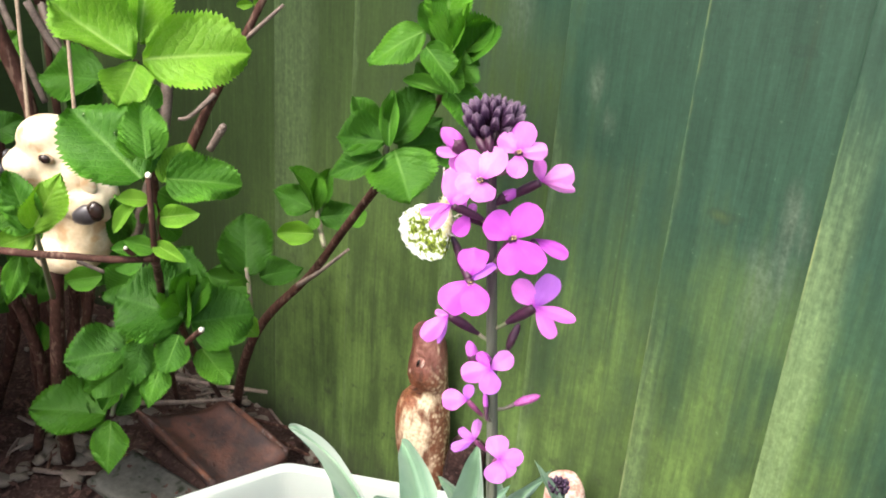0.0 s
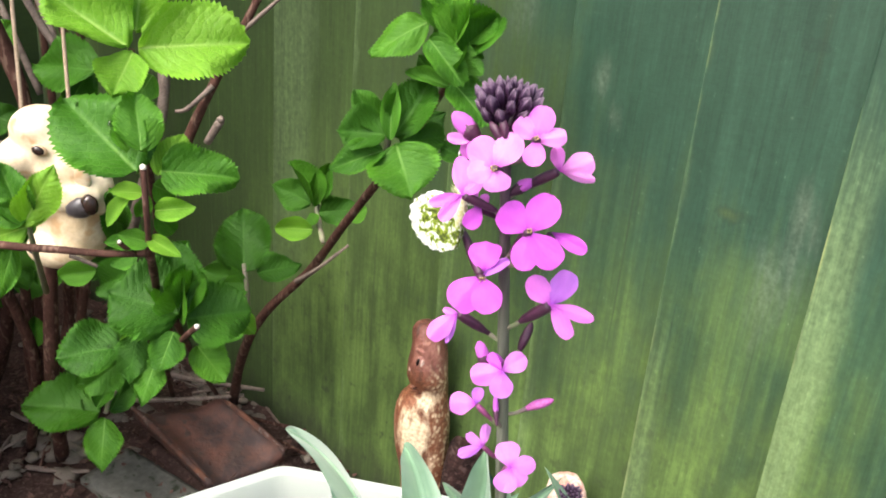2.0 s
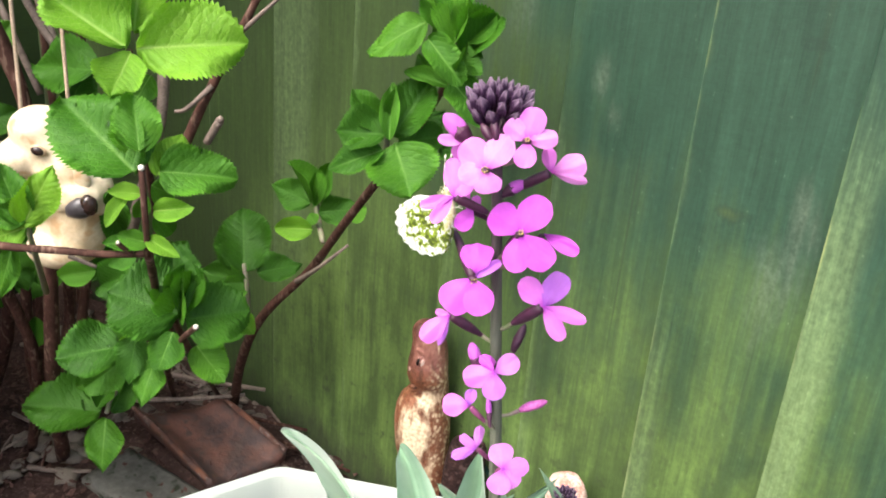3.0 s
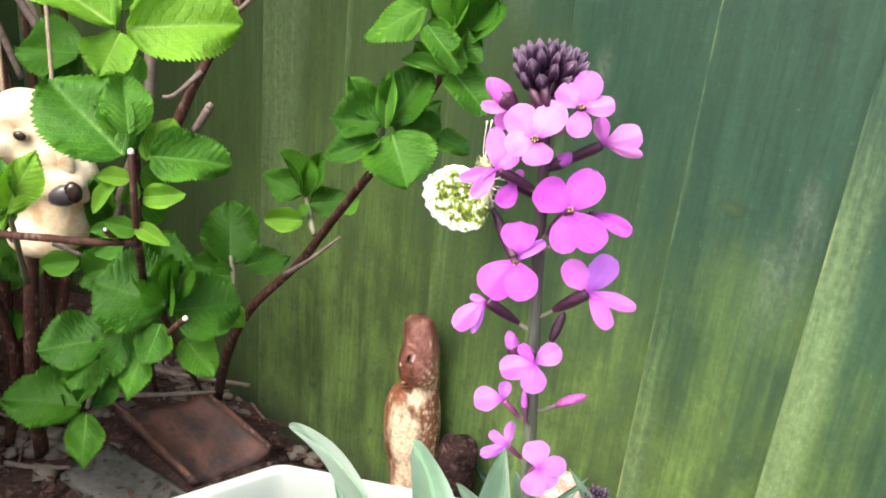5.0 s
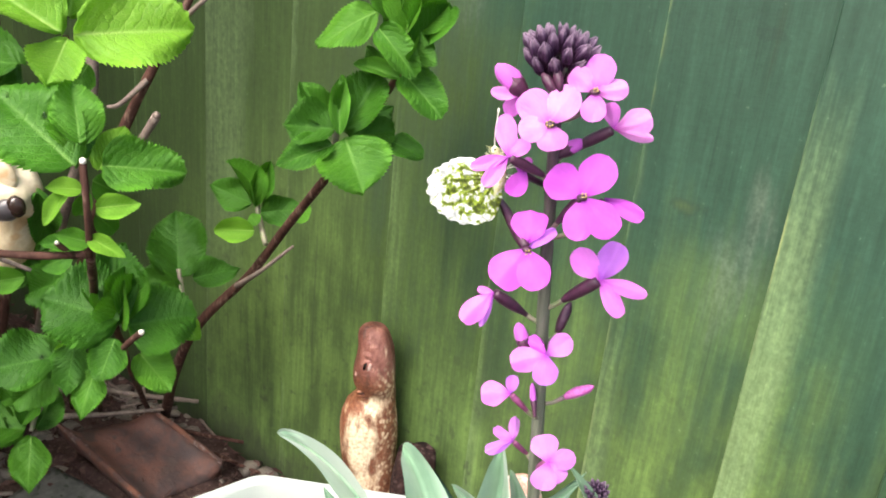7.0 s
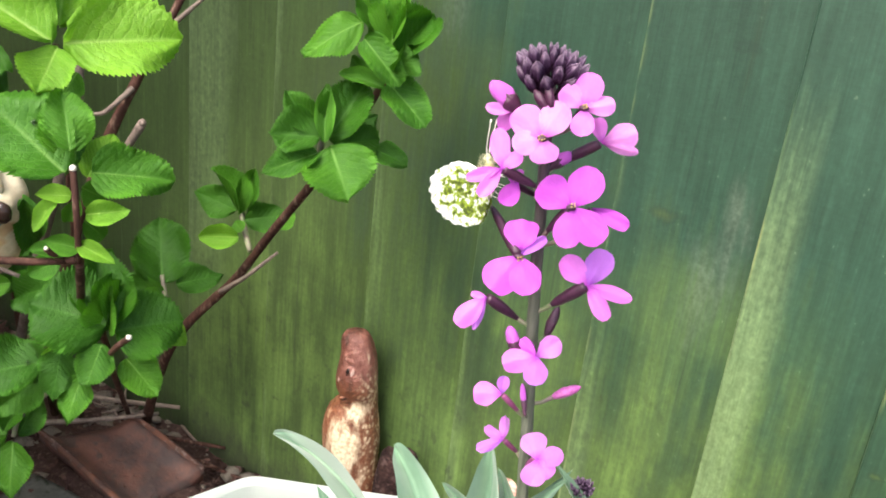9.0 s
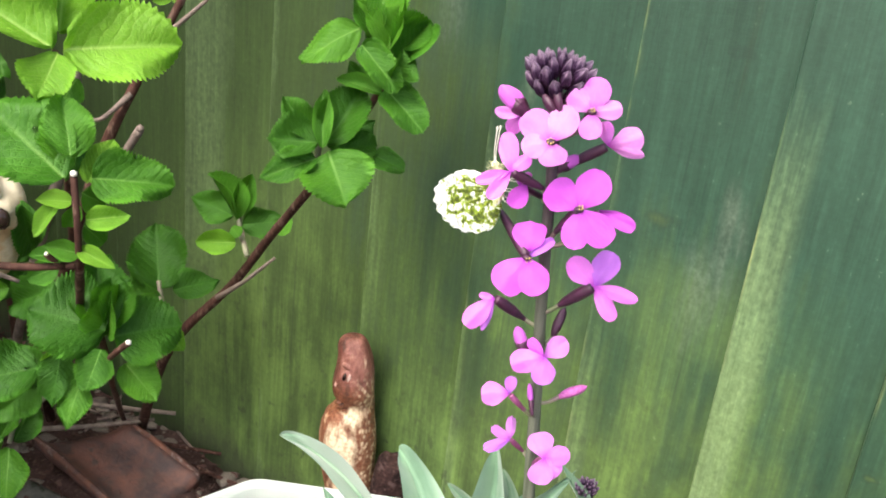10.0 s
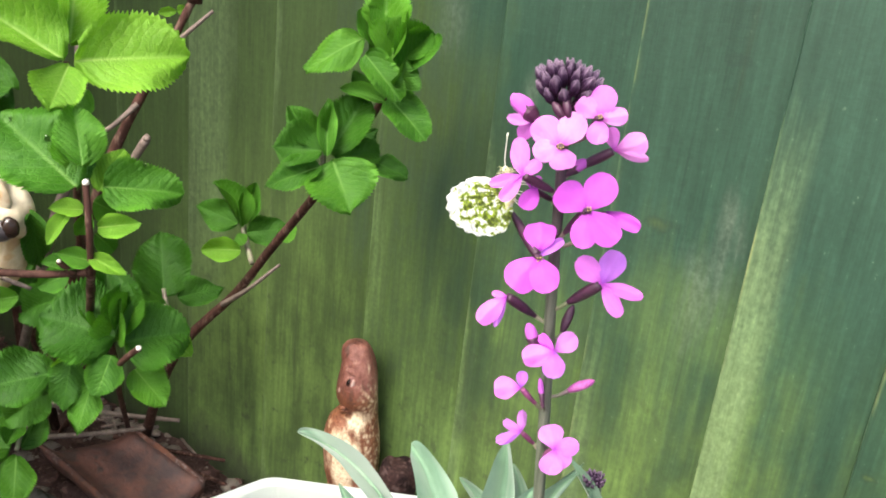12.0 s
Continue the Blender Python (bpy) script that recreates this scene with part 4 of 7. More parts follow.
stem(hydrangea, [(-0.9972, 0.6411, 0.7710), (-0.9894, 0.6347, 0.7015), (-0.9880, 0.6245, 0.6107), (-1.0531, 0.6139, 0.4450), (-1.3400, 0.7000, 0.0000)], (0.0068, 0.0068, 0.0068, 0.0068, 0.0068), TWIG, 11, "stem", 0.1)
stem(hydrangea, [(-1.0634, 0.5100, 0.4549), (-1.0871, 0.5125, 0.3486), (-1.1287, 0.5238, 0.2103), (-1.2350, 0.5750, 0.0000)], (0.0088, 0.0096, 0.0103, 0.0111), BARK, 12, "stem", 0.1)
stem(hydrangea, [(-1.1427, 0.5679, 0.3752), (-1.1722, 0.5776, 0.2891), (-1.2004, 0.5758, 0.1820), (-1.3000, 0.6400, 0.0000)], (0.0072, 0.008, 0.008, 0.0088), BARK, 13, "stem", 0.1)
stem(hydrangea, [(-1.1299, 0.4618, 0.4208), (-1.1540, 0.4990, 0.3247), (-1.1797, 0.5253, 0.2128), (-1.2900, 0.5500, 0.0000)], (0.0068, 0.0076, 0.0076, 0.0076), BARK, 14, "stem", 0.1)
stem(hydrangea, [(-1.1893, 0.5297, 0.3775), (-1.2165, 0.5371, 0.2844), (-1.2442, 0.5453, 0.1932), (-1.3600, 0.6000, 0.0000)], (0.0072, 0.0072, 0.0072, 0.008), BARK, 15, "stem", 0.1)
stem(hydrangea, [(-1.0878, 0.4751, 0.7432), (-1.0783, 0.4924, 0.6866), (-1.0642, 0.4990, 0.6297), (-1.0751, 0.5047, 0.5345), (-1.0633, 0.5081, 0.4516)], (0.0105, 0.0098, 0.0079, 0.0072, 0.0079), BARK, 16, "stem", 0.08)
stem(hydrangea, [(-1.1156, 0.5311, 0.7555), (-1.0890, 0.5493, 0.7003), (-1.0532, 0.5787, 0.6505)], (0.0046, 0.0046, 0.004), TWIG, 17, "stem", 0.08)
stem(hydrangea, [(-1.1632, 0.5706, 0.7444), (-1.1142, 0.5707, 0.6755), (-1.0835, 0.5804, 0.6001), (-1.0763, 0.5923, 0.5138)], (0.0049, 0.0049, 0.0049, 0.0049), TWIG, 54, "stem", 0.08)
stem(hydrangea, [(-1.2432, 0.5549, 0.7352), (-1.2060, 0.5567, 0.6859), (-1.1730, 0.5692, 0.6120)], (0.005, 0.0043, 0.0043), TWIG, 55, "stem", 0.08)
stem(hydrangea, [(-1.0543, 0.5796, 0.6535), (-1.0687, 0.5531, 0.6298), (-1.0832, 0.5280, 0.5847)], (0.0061, 0.0067, 0.0067), TWIG, 18, "stem", 0.08)
stem(hydrangea, [(-1.1696, 0.5017, 0.5432), (-1.1490, 0.5055, 0.4723), (-1.1505, 0.5041, 0.4001)], (0.0058, 0.0058, 0.0058), BARK, 19, "stem", 0.08)
stem(hydrangea, [(-1.2442, 0.5270, 0.3307), (-1.3082, 0.5412, 0.2047), (-1.4600, 0.5600, 0.0000)], (0.0091, 0.0099, 0.0107), BARK, 51, "stem", 0.1)
stem(hydrangea, [(-1.2047, 0.6236, 0.3154), (-1.2277, 0.6167, 0.1925), (-1.3600, 0.7000, 0.0000)], (0.0067, 0.0076, 0.0084), BARK, 52, "stem", 0.1)
stem(hydrangea, [(-1.3034, 0.6037, 0.3017), (-1.3112, 0.5973, 0.1822), (-1.4500, 0.6600, 0.0000)], (0.0087, 0.0096, 0.0096), BARK, 53, "stem", 0.1)
stem(hydrangea, [(-0.6416, 0.3920, 0.7120), (-0.6346, 0.3886, 0.6772), (-0.6443, 0.3952, 0.6347)], (0.0025, 0.0025, 0.0027), BARK, 20, "stem", 0.08)
stem(hydrangea, [(-0.6448, 0.3956, 0.6360), (-0.6810, 0.3747, 0.6285), (-0.7147, 0.3578, 0.6240), (-0.7434, 0.3332, 0.6237), (-0.7784, 0.3157, 0.6200)], (0.0028, 0.003, 0.0033, 0.0033, 0.0033), BARK, 21, "stem", 0.08)
stem(hydrangea, [(-0.6451, 0.3958, 0.6368), (-0.7252, 0.4488, 0.5502), (-0.9349, 0.5820, 0.3240), (-1.2700, 0.8000, 0.0000)], (0.0037, 0.0037, 0.004, 0.004), BARK, 22, "stem", 0.1)
stem(hydrangea, [(-0.6534, 0.3869, 0.6338), (-0.6577, 0.3766, 0.6468)], (0.0023, 0.0023), BARK, 23, "twig", 0.08)
stem(hydrangea, [(-0.7186, 0.3642, 0.6160), (-0.7063, 0.3821, 0.6046)], (0.0019, 0.0017), TWIG, 24, "twig", 0.08)
stem(hydrangea, [(-0.6892, 0.4431, 0.5405), (-0.7503, 0.4932, 0.4700), (-0.9150, 0.6182, 0.3105), (-1.2200, 0.8600, 0.0000)], (0.003, 0.0033, 0.0036, 0.0036), BARK, 25, "stem", 0.1)
stem(hydrangea, [(-0.6331, 0.4302, 0.5598), (-0.6528, 0.4313, 0.5415), (-0.6938, 0.4462, 0.5042)], (0.0028, 0.0025), BARK, 26, "twig", 0.08)
stem(hydrangea, [(-0.7255, 0.4364, 0.7806), (-0.7371, 0.4475, 0.7434), (-0.8076, 0.4978, 0.6387), (-0.9265, 0.5797, 0.4629), (-1.0706, 0.6740, 0.2234), (-1.2900, 0.7700, 0.0000)], (0.0033, 0.0033, 0.0036, 0.0039, 0.0042, 0.0042), BARK, 27, "stem", 0.1)
stem(hydrangea, [(-1.0496, 0.5565, 0.1944), (-1.0659, 0.5799, 0.2082), (-1.1063, 0.6580, 0.2033)], (0.0032, 0.0032, 0.004), PEDICEL, 28, "stem", 0.08)
stem(hydrangea, [(-0.9639, 0.7270, 0.4038), (-0.9478, 0.7201, 0.3696), (-0.9632, 0.7348, 0.2959)], (0.0031, 0.0031, 0.0039), PEDICEL, 29, "stem", 0.08)
stem(hydrangea, [(-0.8277, 0.7333, 0.5515), (-0.8172, 0.7271, 0.5266), (-0.7865, 0.7101, 0.5040)], (0.0033, 0.0033, 0.0033), PEDICEL, 30, "stem", 0.08)
stem(hydrangea, [(-0.6150, 0.7273, 0.7441), (-0.6262, 0.7331, 0.7693), (-0.6370, 0.7386, 0.7936)], (0.0032, 0.0032, 0.0027), PEDICEL, 31, "stem", 0.08)
stem(hydrangea, [(-0.6743, 0.6867, 0.6278), (-0.6732, 0.6934, 0.6626), (-0.6792, 0.7005, 0.6832)], (0.0034, 0.0034, 0.0028), PEDICEL, 32, "stem", 0.08)
stem(hydrangea, [(-0.8566, 0.3928, 0.5918), (-0.8677, 0.4026, 0.5518), (-0.9781, 0.4600, 0.4434)], (0.0023, 0.0029, 0.0035), PEDICEL, 33, "stem", 0.08)
part("cut_end", small_lump((-0.6401, 0.3911, 0.7131), 0.0028), CUT, hydrangea, "pale freshly cut stem end")
part("cut_end", small_lump((-0.6318, 0.4293, 0.5613), 0.0027), CUT, hydrangea, "pale freshly cut stem end")
part("cut_end", small_lump((-0.8512, 0.6144, 0.6559), 0.0049), TWIG, hydrangea, "pale freshly cut stem end")
part("cut_end", small_lump((-0.6562, 0.3758, 0.6480), 0.0018), CUT, hydrangea, "pale freshly cut stem end")
leaf(hydrangea, (-0.6696, 0.4150, 0.7034), (-0.6850, 0.4270, 0.7450), (0.41, -0.83, 0.39), 0.0303, "folded", MID)
leaf(hydrangea, (-0.6491, 0.3942, 0.6878), (-0.6597, 0.3732, 0.6918), (0.72, -0.24, 0.65), 0.0156, "small", LIME)
leaf(hydrangea, (-0.6560, 0.3867, 0.6850), (-0.6531, 0.3647, 0.6684), (0.40, -0.52, 0.76), 0.0136, "small", LIME)
leaf(hydrangea, (-0.6366, 0.3978, 0.6761), (-0.6111, 0.4163, 0.6828), (0.50, -0.80, 0.33), 0.0187, "small", LIME)
leaf(hydrangea, (-0.6397, 0.3931, 0.6487), (-0.6524, 0.3727, 0.6567), (0.84, -0.38, 0.38), 0.0169, "small", MID)
leaf(hydrangea, (-0.6407, 0.3939, 0.6515), (-0.6116, 0.4006, 0.6454), (0.30, -0.71, 0.64), 0.0149, "small", LIME)
leaf(hydrangea, (-0.6615, 0.4121, 0.6869), (-0.6604, 0.4330, 0.6723), (1.00, -0.02, 0.05), 0.0282, "small", MID)
leaf(hydrangea, (-0.6599, 0.4117, 0.6601), (-0.6589, 0.4294, 0.6403), (0.99, -0.11, -0.05), 0.0207, "small", MID)
leaf(hydrangea, (-0.6524, 0.3918, 0.6404), (-0.6759, 0.3729, 0.6422), (0.46, -0.50, 0.74), 0.0140, "small", MID)
leaf(hydrangea, (-0.6521, 0.4028, 0.6823), (-0.6617, 0.3962, 0.6610), (0.69, -0.72, -0.09), 0.0131, "small", MID)
leaf(hydrangea, (-0.6965, 0.4522, 0.5419), (-0.7117, 0.4748, 0.5770), (0.80, -0.28, 0.53), 0.0412, "folded", MID)
leaf(hydrangea, (-0.6881, 0.4501, 0.5385), (-0.6876, 0.4539, 0.5801), (0.57, -0.82, 0.07), 0.0338, "folded", MID)
leaf(hydrangea, (-0.7032, 0.5255, 0.5052), (-0.6802, 0.5260, 0.4976), (0.26, -0.61, 0.75), 0.0247, "small", FRESH)
leaf(hydrangea, (-0.8062, 0.4540, 0.4358), (-0.8269, 0.4151, 0.4004), (0.77, -0.60, 0.21), 0.0434, "broad", DARK_SHADED)
leaf(hydrangea, (-0.7932, 0.4689, 0.5382), (-0.8377, 0.4428, 0.5097), (0.40, -0.89, 0.19), 0.0502, "broad", DARK_SHADED)
leaf(hydrangea, (-0.7985, 0.4769, 0.5111), (-0.8298, 0.4541, 0.4693), (0.55, -0.83, 0.04), 0.0449, "drooping", DARK_SHADED)
leaf(hydrangea, (-0.8406, 0.4508, 0.5272), (-0.8684, 0.4222, 0.5189), (0.60, -0.70, 0.39), 0.0254, "small", MID)
leaf(hydrangea, (-0.7504, 0.4455, 0.5829), (-0.7663, 0.4250, 0.5713), (0.65, -0.69, 0.32), 0.0233, "small", MID)
leaf(hydrangea, (-0.7691, 0.4924, 0.5434), (-0.7661, 0.5112, 0.5703), (0.76, -0.57, 0.32), 0.0311, "broad", MID)
leaf(hydrangea, (-0.7337, 0.4281, 0.5065), (-0.7341, 0.4143, 0.5079), (0.86, 0.03, 0.51), 0.0105, "small", LIME)
leaf(hydrangea, (-0.9509, 0.7225, 0.3779), (-1.0035, 0.6865, 0.3924), (0.58, -0.64, 0.51), 0.0386, "small", DARK_SHADED)
leaf(hydrangea, (-0.9529, 0.7241, 0.3834), (-0.9709, 0.6990, 0.3672), (0.62, -0.69, 0.37), 0.0336, "small", MID)
leaf(hydrangea, (-0.9061, 0.6813, 0.3663), (-0.9198, 0.6481, 0.3304), (0.66, -0.66, 0.36), 0.0371, "small", DARK_SHADED)
leaf(hydrangea, (-0.8397, 0.3812, 0.5967), (-0.8272, 0.4099, 0.6507), (0.90, -0.43, 0.02), 0.0425, "broad", LIME)
leaf(hydrangea, (-0.8396, 0.3824, 0.5987), (-0.8592, 0.3729, 0.6584), (0.91, -0.35, 0.24), 0.0370, "broad", MID)
leaf(hydrangea, (-0.8391, 0.3847, 0.6017), (-0.8575, 0.3509, 0.6195), (0.89, -0.30, 0.35), 0.0300, "broad", MID)
leaf(hydrangea, (-0.8368, 0.3829, 0.5955), (-0.8519, 0.3493, 0.5849), (0.80, -0.47, 0.37), 0.0290, "broad", LIME)
leaf(hydrangea, (-0.8400, 0.3695, 0.5777), (-0.8332, 0.3456, 0.5284), (0.86, -0.41, 0.31), 0.0257, "drooping", MID)
# inner leaves, mostly in the dark copy that carries the shrub's shade
leaf(hydrangea, (-1.0946, 0.4621, 0.6112), (-1.0734, 0.4925, 0.6318), (0.76, -0.63, 0.15), 0.0400, "broad", DARK_SHADED)
leaf(hydrangea, (-0.9467, 0.5260, 0.7005), (-1.0323, 0.4935, 0.6954), (0.29, -0.84, 0.45), 0.0648, "broad", DARK_SHADED)
leaf(hydrangea, (-0.9842, 0.5101, 0.6550), (-0.9802, 0.5417, 0.7020), (0.85, -0.46, 0.24), 0.0409, "broad", DARK_SHADED)
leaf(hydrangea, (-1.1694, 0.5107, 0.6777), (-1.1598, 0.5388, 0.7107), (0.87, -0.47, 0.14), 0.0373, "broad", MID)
leaf(hydrangea, (-1.1553, 0.5373, 0.4620), (-1.1630, 0.4927, 0.3988), (0.84, -0.49, 0.24), 0.0487, "broad", DARK_SHADED)
leaf(hydrangea, (-0.8779, 0.4913, 0.5937), (-0.8892, 0.5091, 0.5193), (0.90, -0.38, -0.23), 0.0333, "broad", DARK_SHADED)
leaf(hydrangea, (-0.9310, 0.5325, 0.4972), (-0.9442, 0.4983, 0.4592), (0.76, -0.60, 0.27), 0.0328, "broad", DARK_SHADED)
leaf(hydrangea, (-1.1070, 0.5032, 0.5148), (-1.1373, 0.4870, 0.4906), (0.61, -0.74, -0.27), 0.0259, "broad", DARK_SHADED)
leaf(hydrangea, (-1.2311, 0.6225, 0.3822), (-1.2188, 0.6330, 0.3528), (0.93, -0.06, 0.37), 0.0348, "drooping", DARK_SHADED)
leaf(hydrangea, (-1.2167, 0.5488, 0.2771), (-1.2101, 0.5340, 0.2332), (0.91, -0.33, 0.25), 0.0362, "folded", DARK_SHADED)
leaf(hydrangea, (-1.2872, 0.5803, 0.3849), (-1.2617, 0.5527, 0.3504), (0.67, -0.25, 0.70), 0.0501, "drooping", DARK_SHADED)
leaf(hydrangea, (-1.0396, 0.5898, 0.2571), (-1.0604, 0.5541, 0.2597), (0.83, -0.47, 0.30), 0.0328, "drooping", DARK_SHADED)
leaf(hydrangea, (-1.1197, 0.6327, 0.4874), (-1.1640, 0.5964, 0.4704), (0.28, -0.67, 0.69), 0.0514, "broad", DARK_SHADED)
leaf(hydrangea, (-1.1288, 0.4936, 0.4089), (-1.1158, 0.4973, 0.3730), (0.84, -0.47, 0.26), 0.0330, "drooping", DARK_SHADED)
leaf(hydrangea, (-1.1376, 0.5013, 0.4334), (-1.1210, 0.5157, 0.3991), (0.91, -0.16, 0.38), 0.0375, "broad", DARK_SHADED)
leaf(hydrangea, (-1.2621, 0.5443, 0.3246), (-1.2286, 0.5797, 0.3137), (0.50, -0.21, 0.84), 0.0532, "drooping", DARK_SHADED)
leaf(hydrangea, (-1.0552, 0.5379, 0.2820), (-1.0490, 0.5215, 0.2575), (0.87, -0.28, 0.40), 0.0247, "broad", DARK_SHADED)
leaf(hydrangea, (-1.2149, 0.5047, 0.4991), (-1.1699, 0.5055, 0.4757), (0.43, -0.38, 0.82), 0.0344, "broad", DARK_SHADED)
leaf(hydrangea, (-1.2530, 0.5630, 0.4689), (-1.2056, 0.5770, 0.4694), (0.25, -0.87, 0.42), 0.0252, "drooping", DARK_SHADED)
leaf(hydrangea, (-1.2504, 0.5886, 0.4723), (-1.2140, 0.5903, 0.4522), (0.45, -0.42, 0.79), 0.0280, "drooping", DARK_SHADED)
leaf(hydrangea, (-1.2763, 0.5196, 0.3410), (-1.2433, 0.5012, 0.3089), (0.71, 0.04, 0.70), 0.0438, "drooping", DARK_SHADED)
leaf(hydrangea, (-1.2592, 0.6320, 0.4388), (-1.2392, 0.6325, 0.3963), (0.88, -0.23, 0.41), 0.0415, "folded", DARK_SHADED)
leaf(hydrangea, (-1.1719, 0.5683, 0.4398), (-1.1590, 0.5752, 0.3985), (0.65, -0.75, 0.08), 0.0443, "drooping", DARK_SHADED)
leaf(hydrangea, (-1.1935, 0.6425, 0.4747), (-1.1530, 0.6522, 0.4656), (0.31, -0.70, 0.64), 0.0239, "folded", DARK_SHADED)
leaf(hydrangea, (-1.1062, 0.5426, 0.4057), (-1.1177, 0.5057, 0.3840), (0.58, -0.54, 0.61), 0.0412, "drooping", DARK_SHADED)
leaf(hydrangea, (-0.9765, 0.5319, 0.3006), (-1.0023, 0.4934, 0.2893), (0.47, -0.52, 0.71), 0.0418, "folded", DARK_SHADED)
leaf(hydrangea, (-1.1911, 0.5003, 0.4961), (-1.1378, 0.5113, 0.4798), (0.34, -0.58, 0.74), 0.0365, "folded", DARK_SHADED)
leaf(hydrangea, (-1.2898, 0.6242, 0.4367), (-1.2534, 0.6550, 0.4162), (0.61, -0.22, 0.76), 0.0457, "drooping", DARK_SHADED)
leaf(hydrangea, (-1.0744, 0.6244, 0.4653), (-1.0624, 0.5966, 0.4341), (0.91, -0.06, 0.41), 0.0454, "broad", DARK_SHADED)
leaf(hydrangea, (-1.2648, 0.5374, 0.3122), (-1.2547, 0.5038, 0.2897), (0.95, 0.08, 0.31), 0.0429, "drooping", DARK_SHADED)
leaf(hydrangea, (-1.1022, 0.5310, 0.4479), (-1.1035, 0.5334, 0.4147), (0.66, -0.75, -0.08), 0.0249, "folded", DARK_SHADED)
leaf(hydrangea, (-1.1386, 0.5396, 0.2054), (-1.1367, 0.5147, 0.1668), (0.93, -0.29, 0.24), 0.0452, "broad", DARK_SHADED)
leaf(hydrangea, (-1.0728, 0.5361, 0.2109), (-1.0844, 0.5140, 0.1787), (0.37, -0.82, 0.43), 0.0388, "drooping", DARK_SHADED)
leaf(hydrangea, (-1.2434, 0.5922, 0.4238), (-1.2018, 0.6078, 0.4046), (0.49, -0.30, 0.82), 0.0338, "broad", DARK_SHADED)
leaf(hydrangea, (-0.6888, 0.7225, 0.6620), (-0.6683, 0.7784, 0.6851), (0.78, -0.46, 0.43), 0.0388, "broad", DARK_SHADED)
leaf(hydrangea, (-0.6217, 0.7397, 0.7749), (-0.6029, 0.7700, 0.8036), (0.67, -0.69, 0.28), 0.0297, "folded", MID)
leaf(hydrangea, (-0.6325, 0.7436, 0.7477), (-0.6625, 0.7440, 0.7885), (0.69, -0.51, 0.51), 0.0387, "folded", DARK_SHADED)
leaf(hydrangea, (-0.6058, 0.7191, 0.7536), (-0.5969, 0.7209, 0.7816), (0.86, -0.46, -0.24), 0.0334, "folded", DARK_SHADED)
leaf(hydrangea, (-0.6199, 0.7253, 0.7714), (-0.6231, 0.7482, 0.8164), (0.31, -0.84, 0.45), 0.0375, "folded", MID)
leaf(hydrangea, (-0.6415, 0.7266, 0.7294), (-0.6658, 0.7222, 0.7543), (0.51, -0.78, 0.36), 0.0182, "small", DARK_SHADED)
leaf(hydrangea, (-0.8276, 0.7257, 0.5378), (-0.8713, 0.7018, 0.5539), (0.55, -0.72, 0.43), 0.0405, "broad", DARK_SHADED)
leaf(hydrangea, (-0.8235, 0.7290, 0.5383), (-0.8265, 0.7531, 0.5852), (0.68, -0.63, 0.37), 0.0289, "folded", DARK_SHADED)
leaf(hydrangea, (-0.8159, 0.7204, 0.5372), (-0.8539, 0.7170, 0.5821), (0.76, -0.17, 0.63), 0.0248, "folded", MID)
leaf(hydrangea, (-0.8092, 0.7231, 0.5331), (-0.7658, 0.7487, 0.5448), (0.41, -0.85, 0.32), 0.0385, "broad", DARK_SHADED)
leaf(hydrangea, (-0.8016, 0.7063, 0.5175), (-0.8369, 0.6781, 0.5146), (0.55, -0.73, 0.39), 0.0298, "small", FRESH)
leaf(hydrangea, (-0.7640, 0.7313, 0.5359), (-0.7547, 0.7464, 0.5503), (0.62, -0.71, 0.34), 0.0211, "small", MID)
leaf(hydrangea, (-0.8007, 0.7105, 0.5237), (-0.8110, 0.7083, 0.5335), (0.59, -0.65, 0.48), 0.0170, "small", MID)
leaf(hydrangea, (-0.8887, 0.6862, 0.7784), (-0.9043, 0.6745, 0.7753), (0.58, -0.81, 0.13), 0.0109, "small", LIME)
leaf(hydrangea, (-0.8873, 0.6866, 0.7774), (-0.8802, 0.6946, 0.7842), (0.69, -0.71, 0.11), 0.0109, "small", LIME)
leaf(hydrangea, (-0.7198, 0.4303, 0.7854), (-0.7835, 0.3903, 0.8257), (0.65, -0.34, 0.68), 0.0664, "cupped", LIME)
leaf(hydrangea, (-0.7152, 0.4377, 0.7846), (-0.6722, 0.5166, 0.7901), (0.70, -0.42, 0.58), 0.0790, "wide", LIME)
leaf(hydrangea, (-0.7354, 0.4481, 0.7934), (-0.7636, 0.4767, 0.8453), (0.69, -0.41, 0.60), 0.0558, "cupped", FRESH)
leaf(hydrangea, (-0.7462, 0.4490, 0.7911), (-0.7886, 0.4568, 0.8335), (0.56, -0.51, 0.65), 0.0370, "folded", FRESH)
leaf(hydrangea, (-0.7134, 0.4315, 0.7824), (-0.6956, 0.4005, 0.7560), (0.55, -0.33, 0.76), 0.0436, "wide", LIME)
leaf(hydrangea, (-0.7298, 0.4584, 0.7554), (-0.7247, 0.4363, 0.7365), (0.65, -0.40, 0.65), 0.0260, "drooping", MID)
leaf(hydrangea, (-0.6604, 0.3972, 0.7019), (-0.7269, 0.3750, 0.7521), (0.63, -0.38, 0.68), 0.0794, "round", MID)
leaf(hydrangea, (-0.6533, 0.3979, 0.7211), (-0.6741, 0.4082, 0.7635), (0.80, -0.36, 0.48), 0.0394, "ribbed", MID)
leaf(hydrangea, (-0.6556, 0.4138, 0.6970), (-0.6665, 0.4459, 0.7238), (0.61, -0.38, 0.70), 0.0270, "round", LIME)
leaf(hydrangea, (-0.6504, 0.4135, 0.7017), (-0.6168, 0.4646, 0.6968), (0.64, -0.35, 0.68), 0.0475, "ribbed", MID)
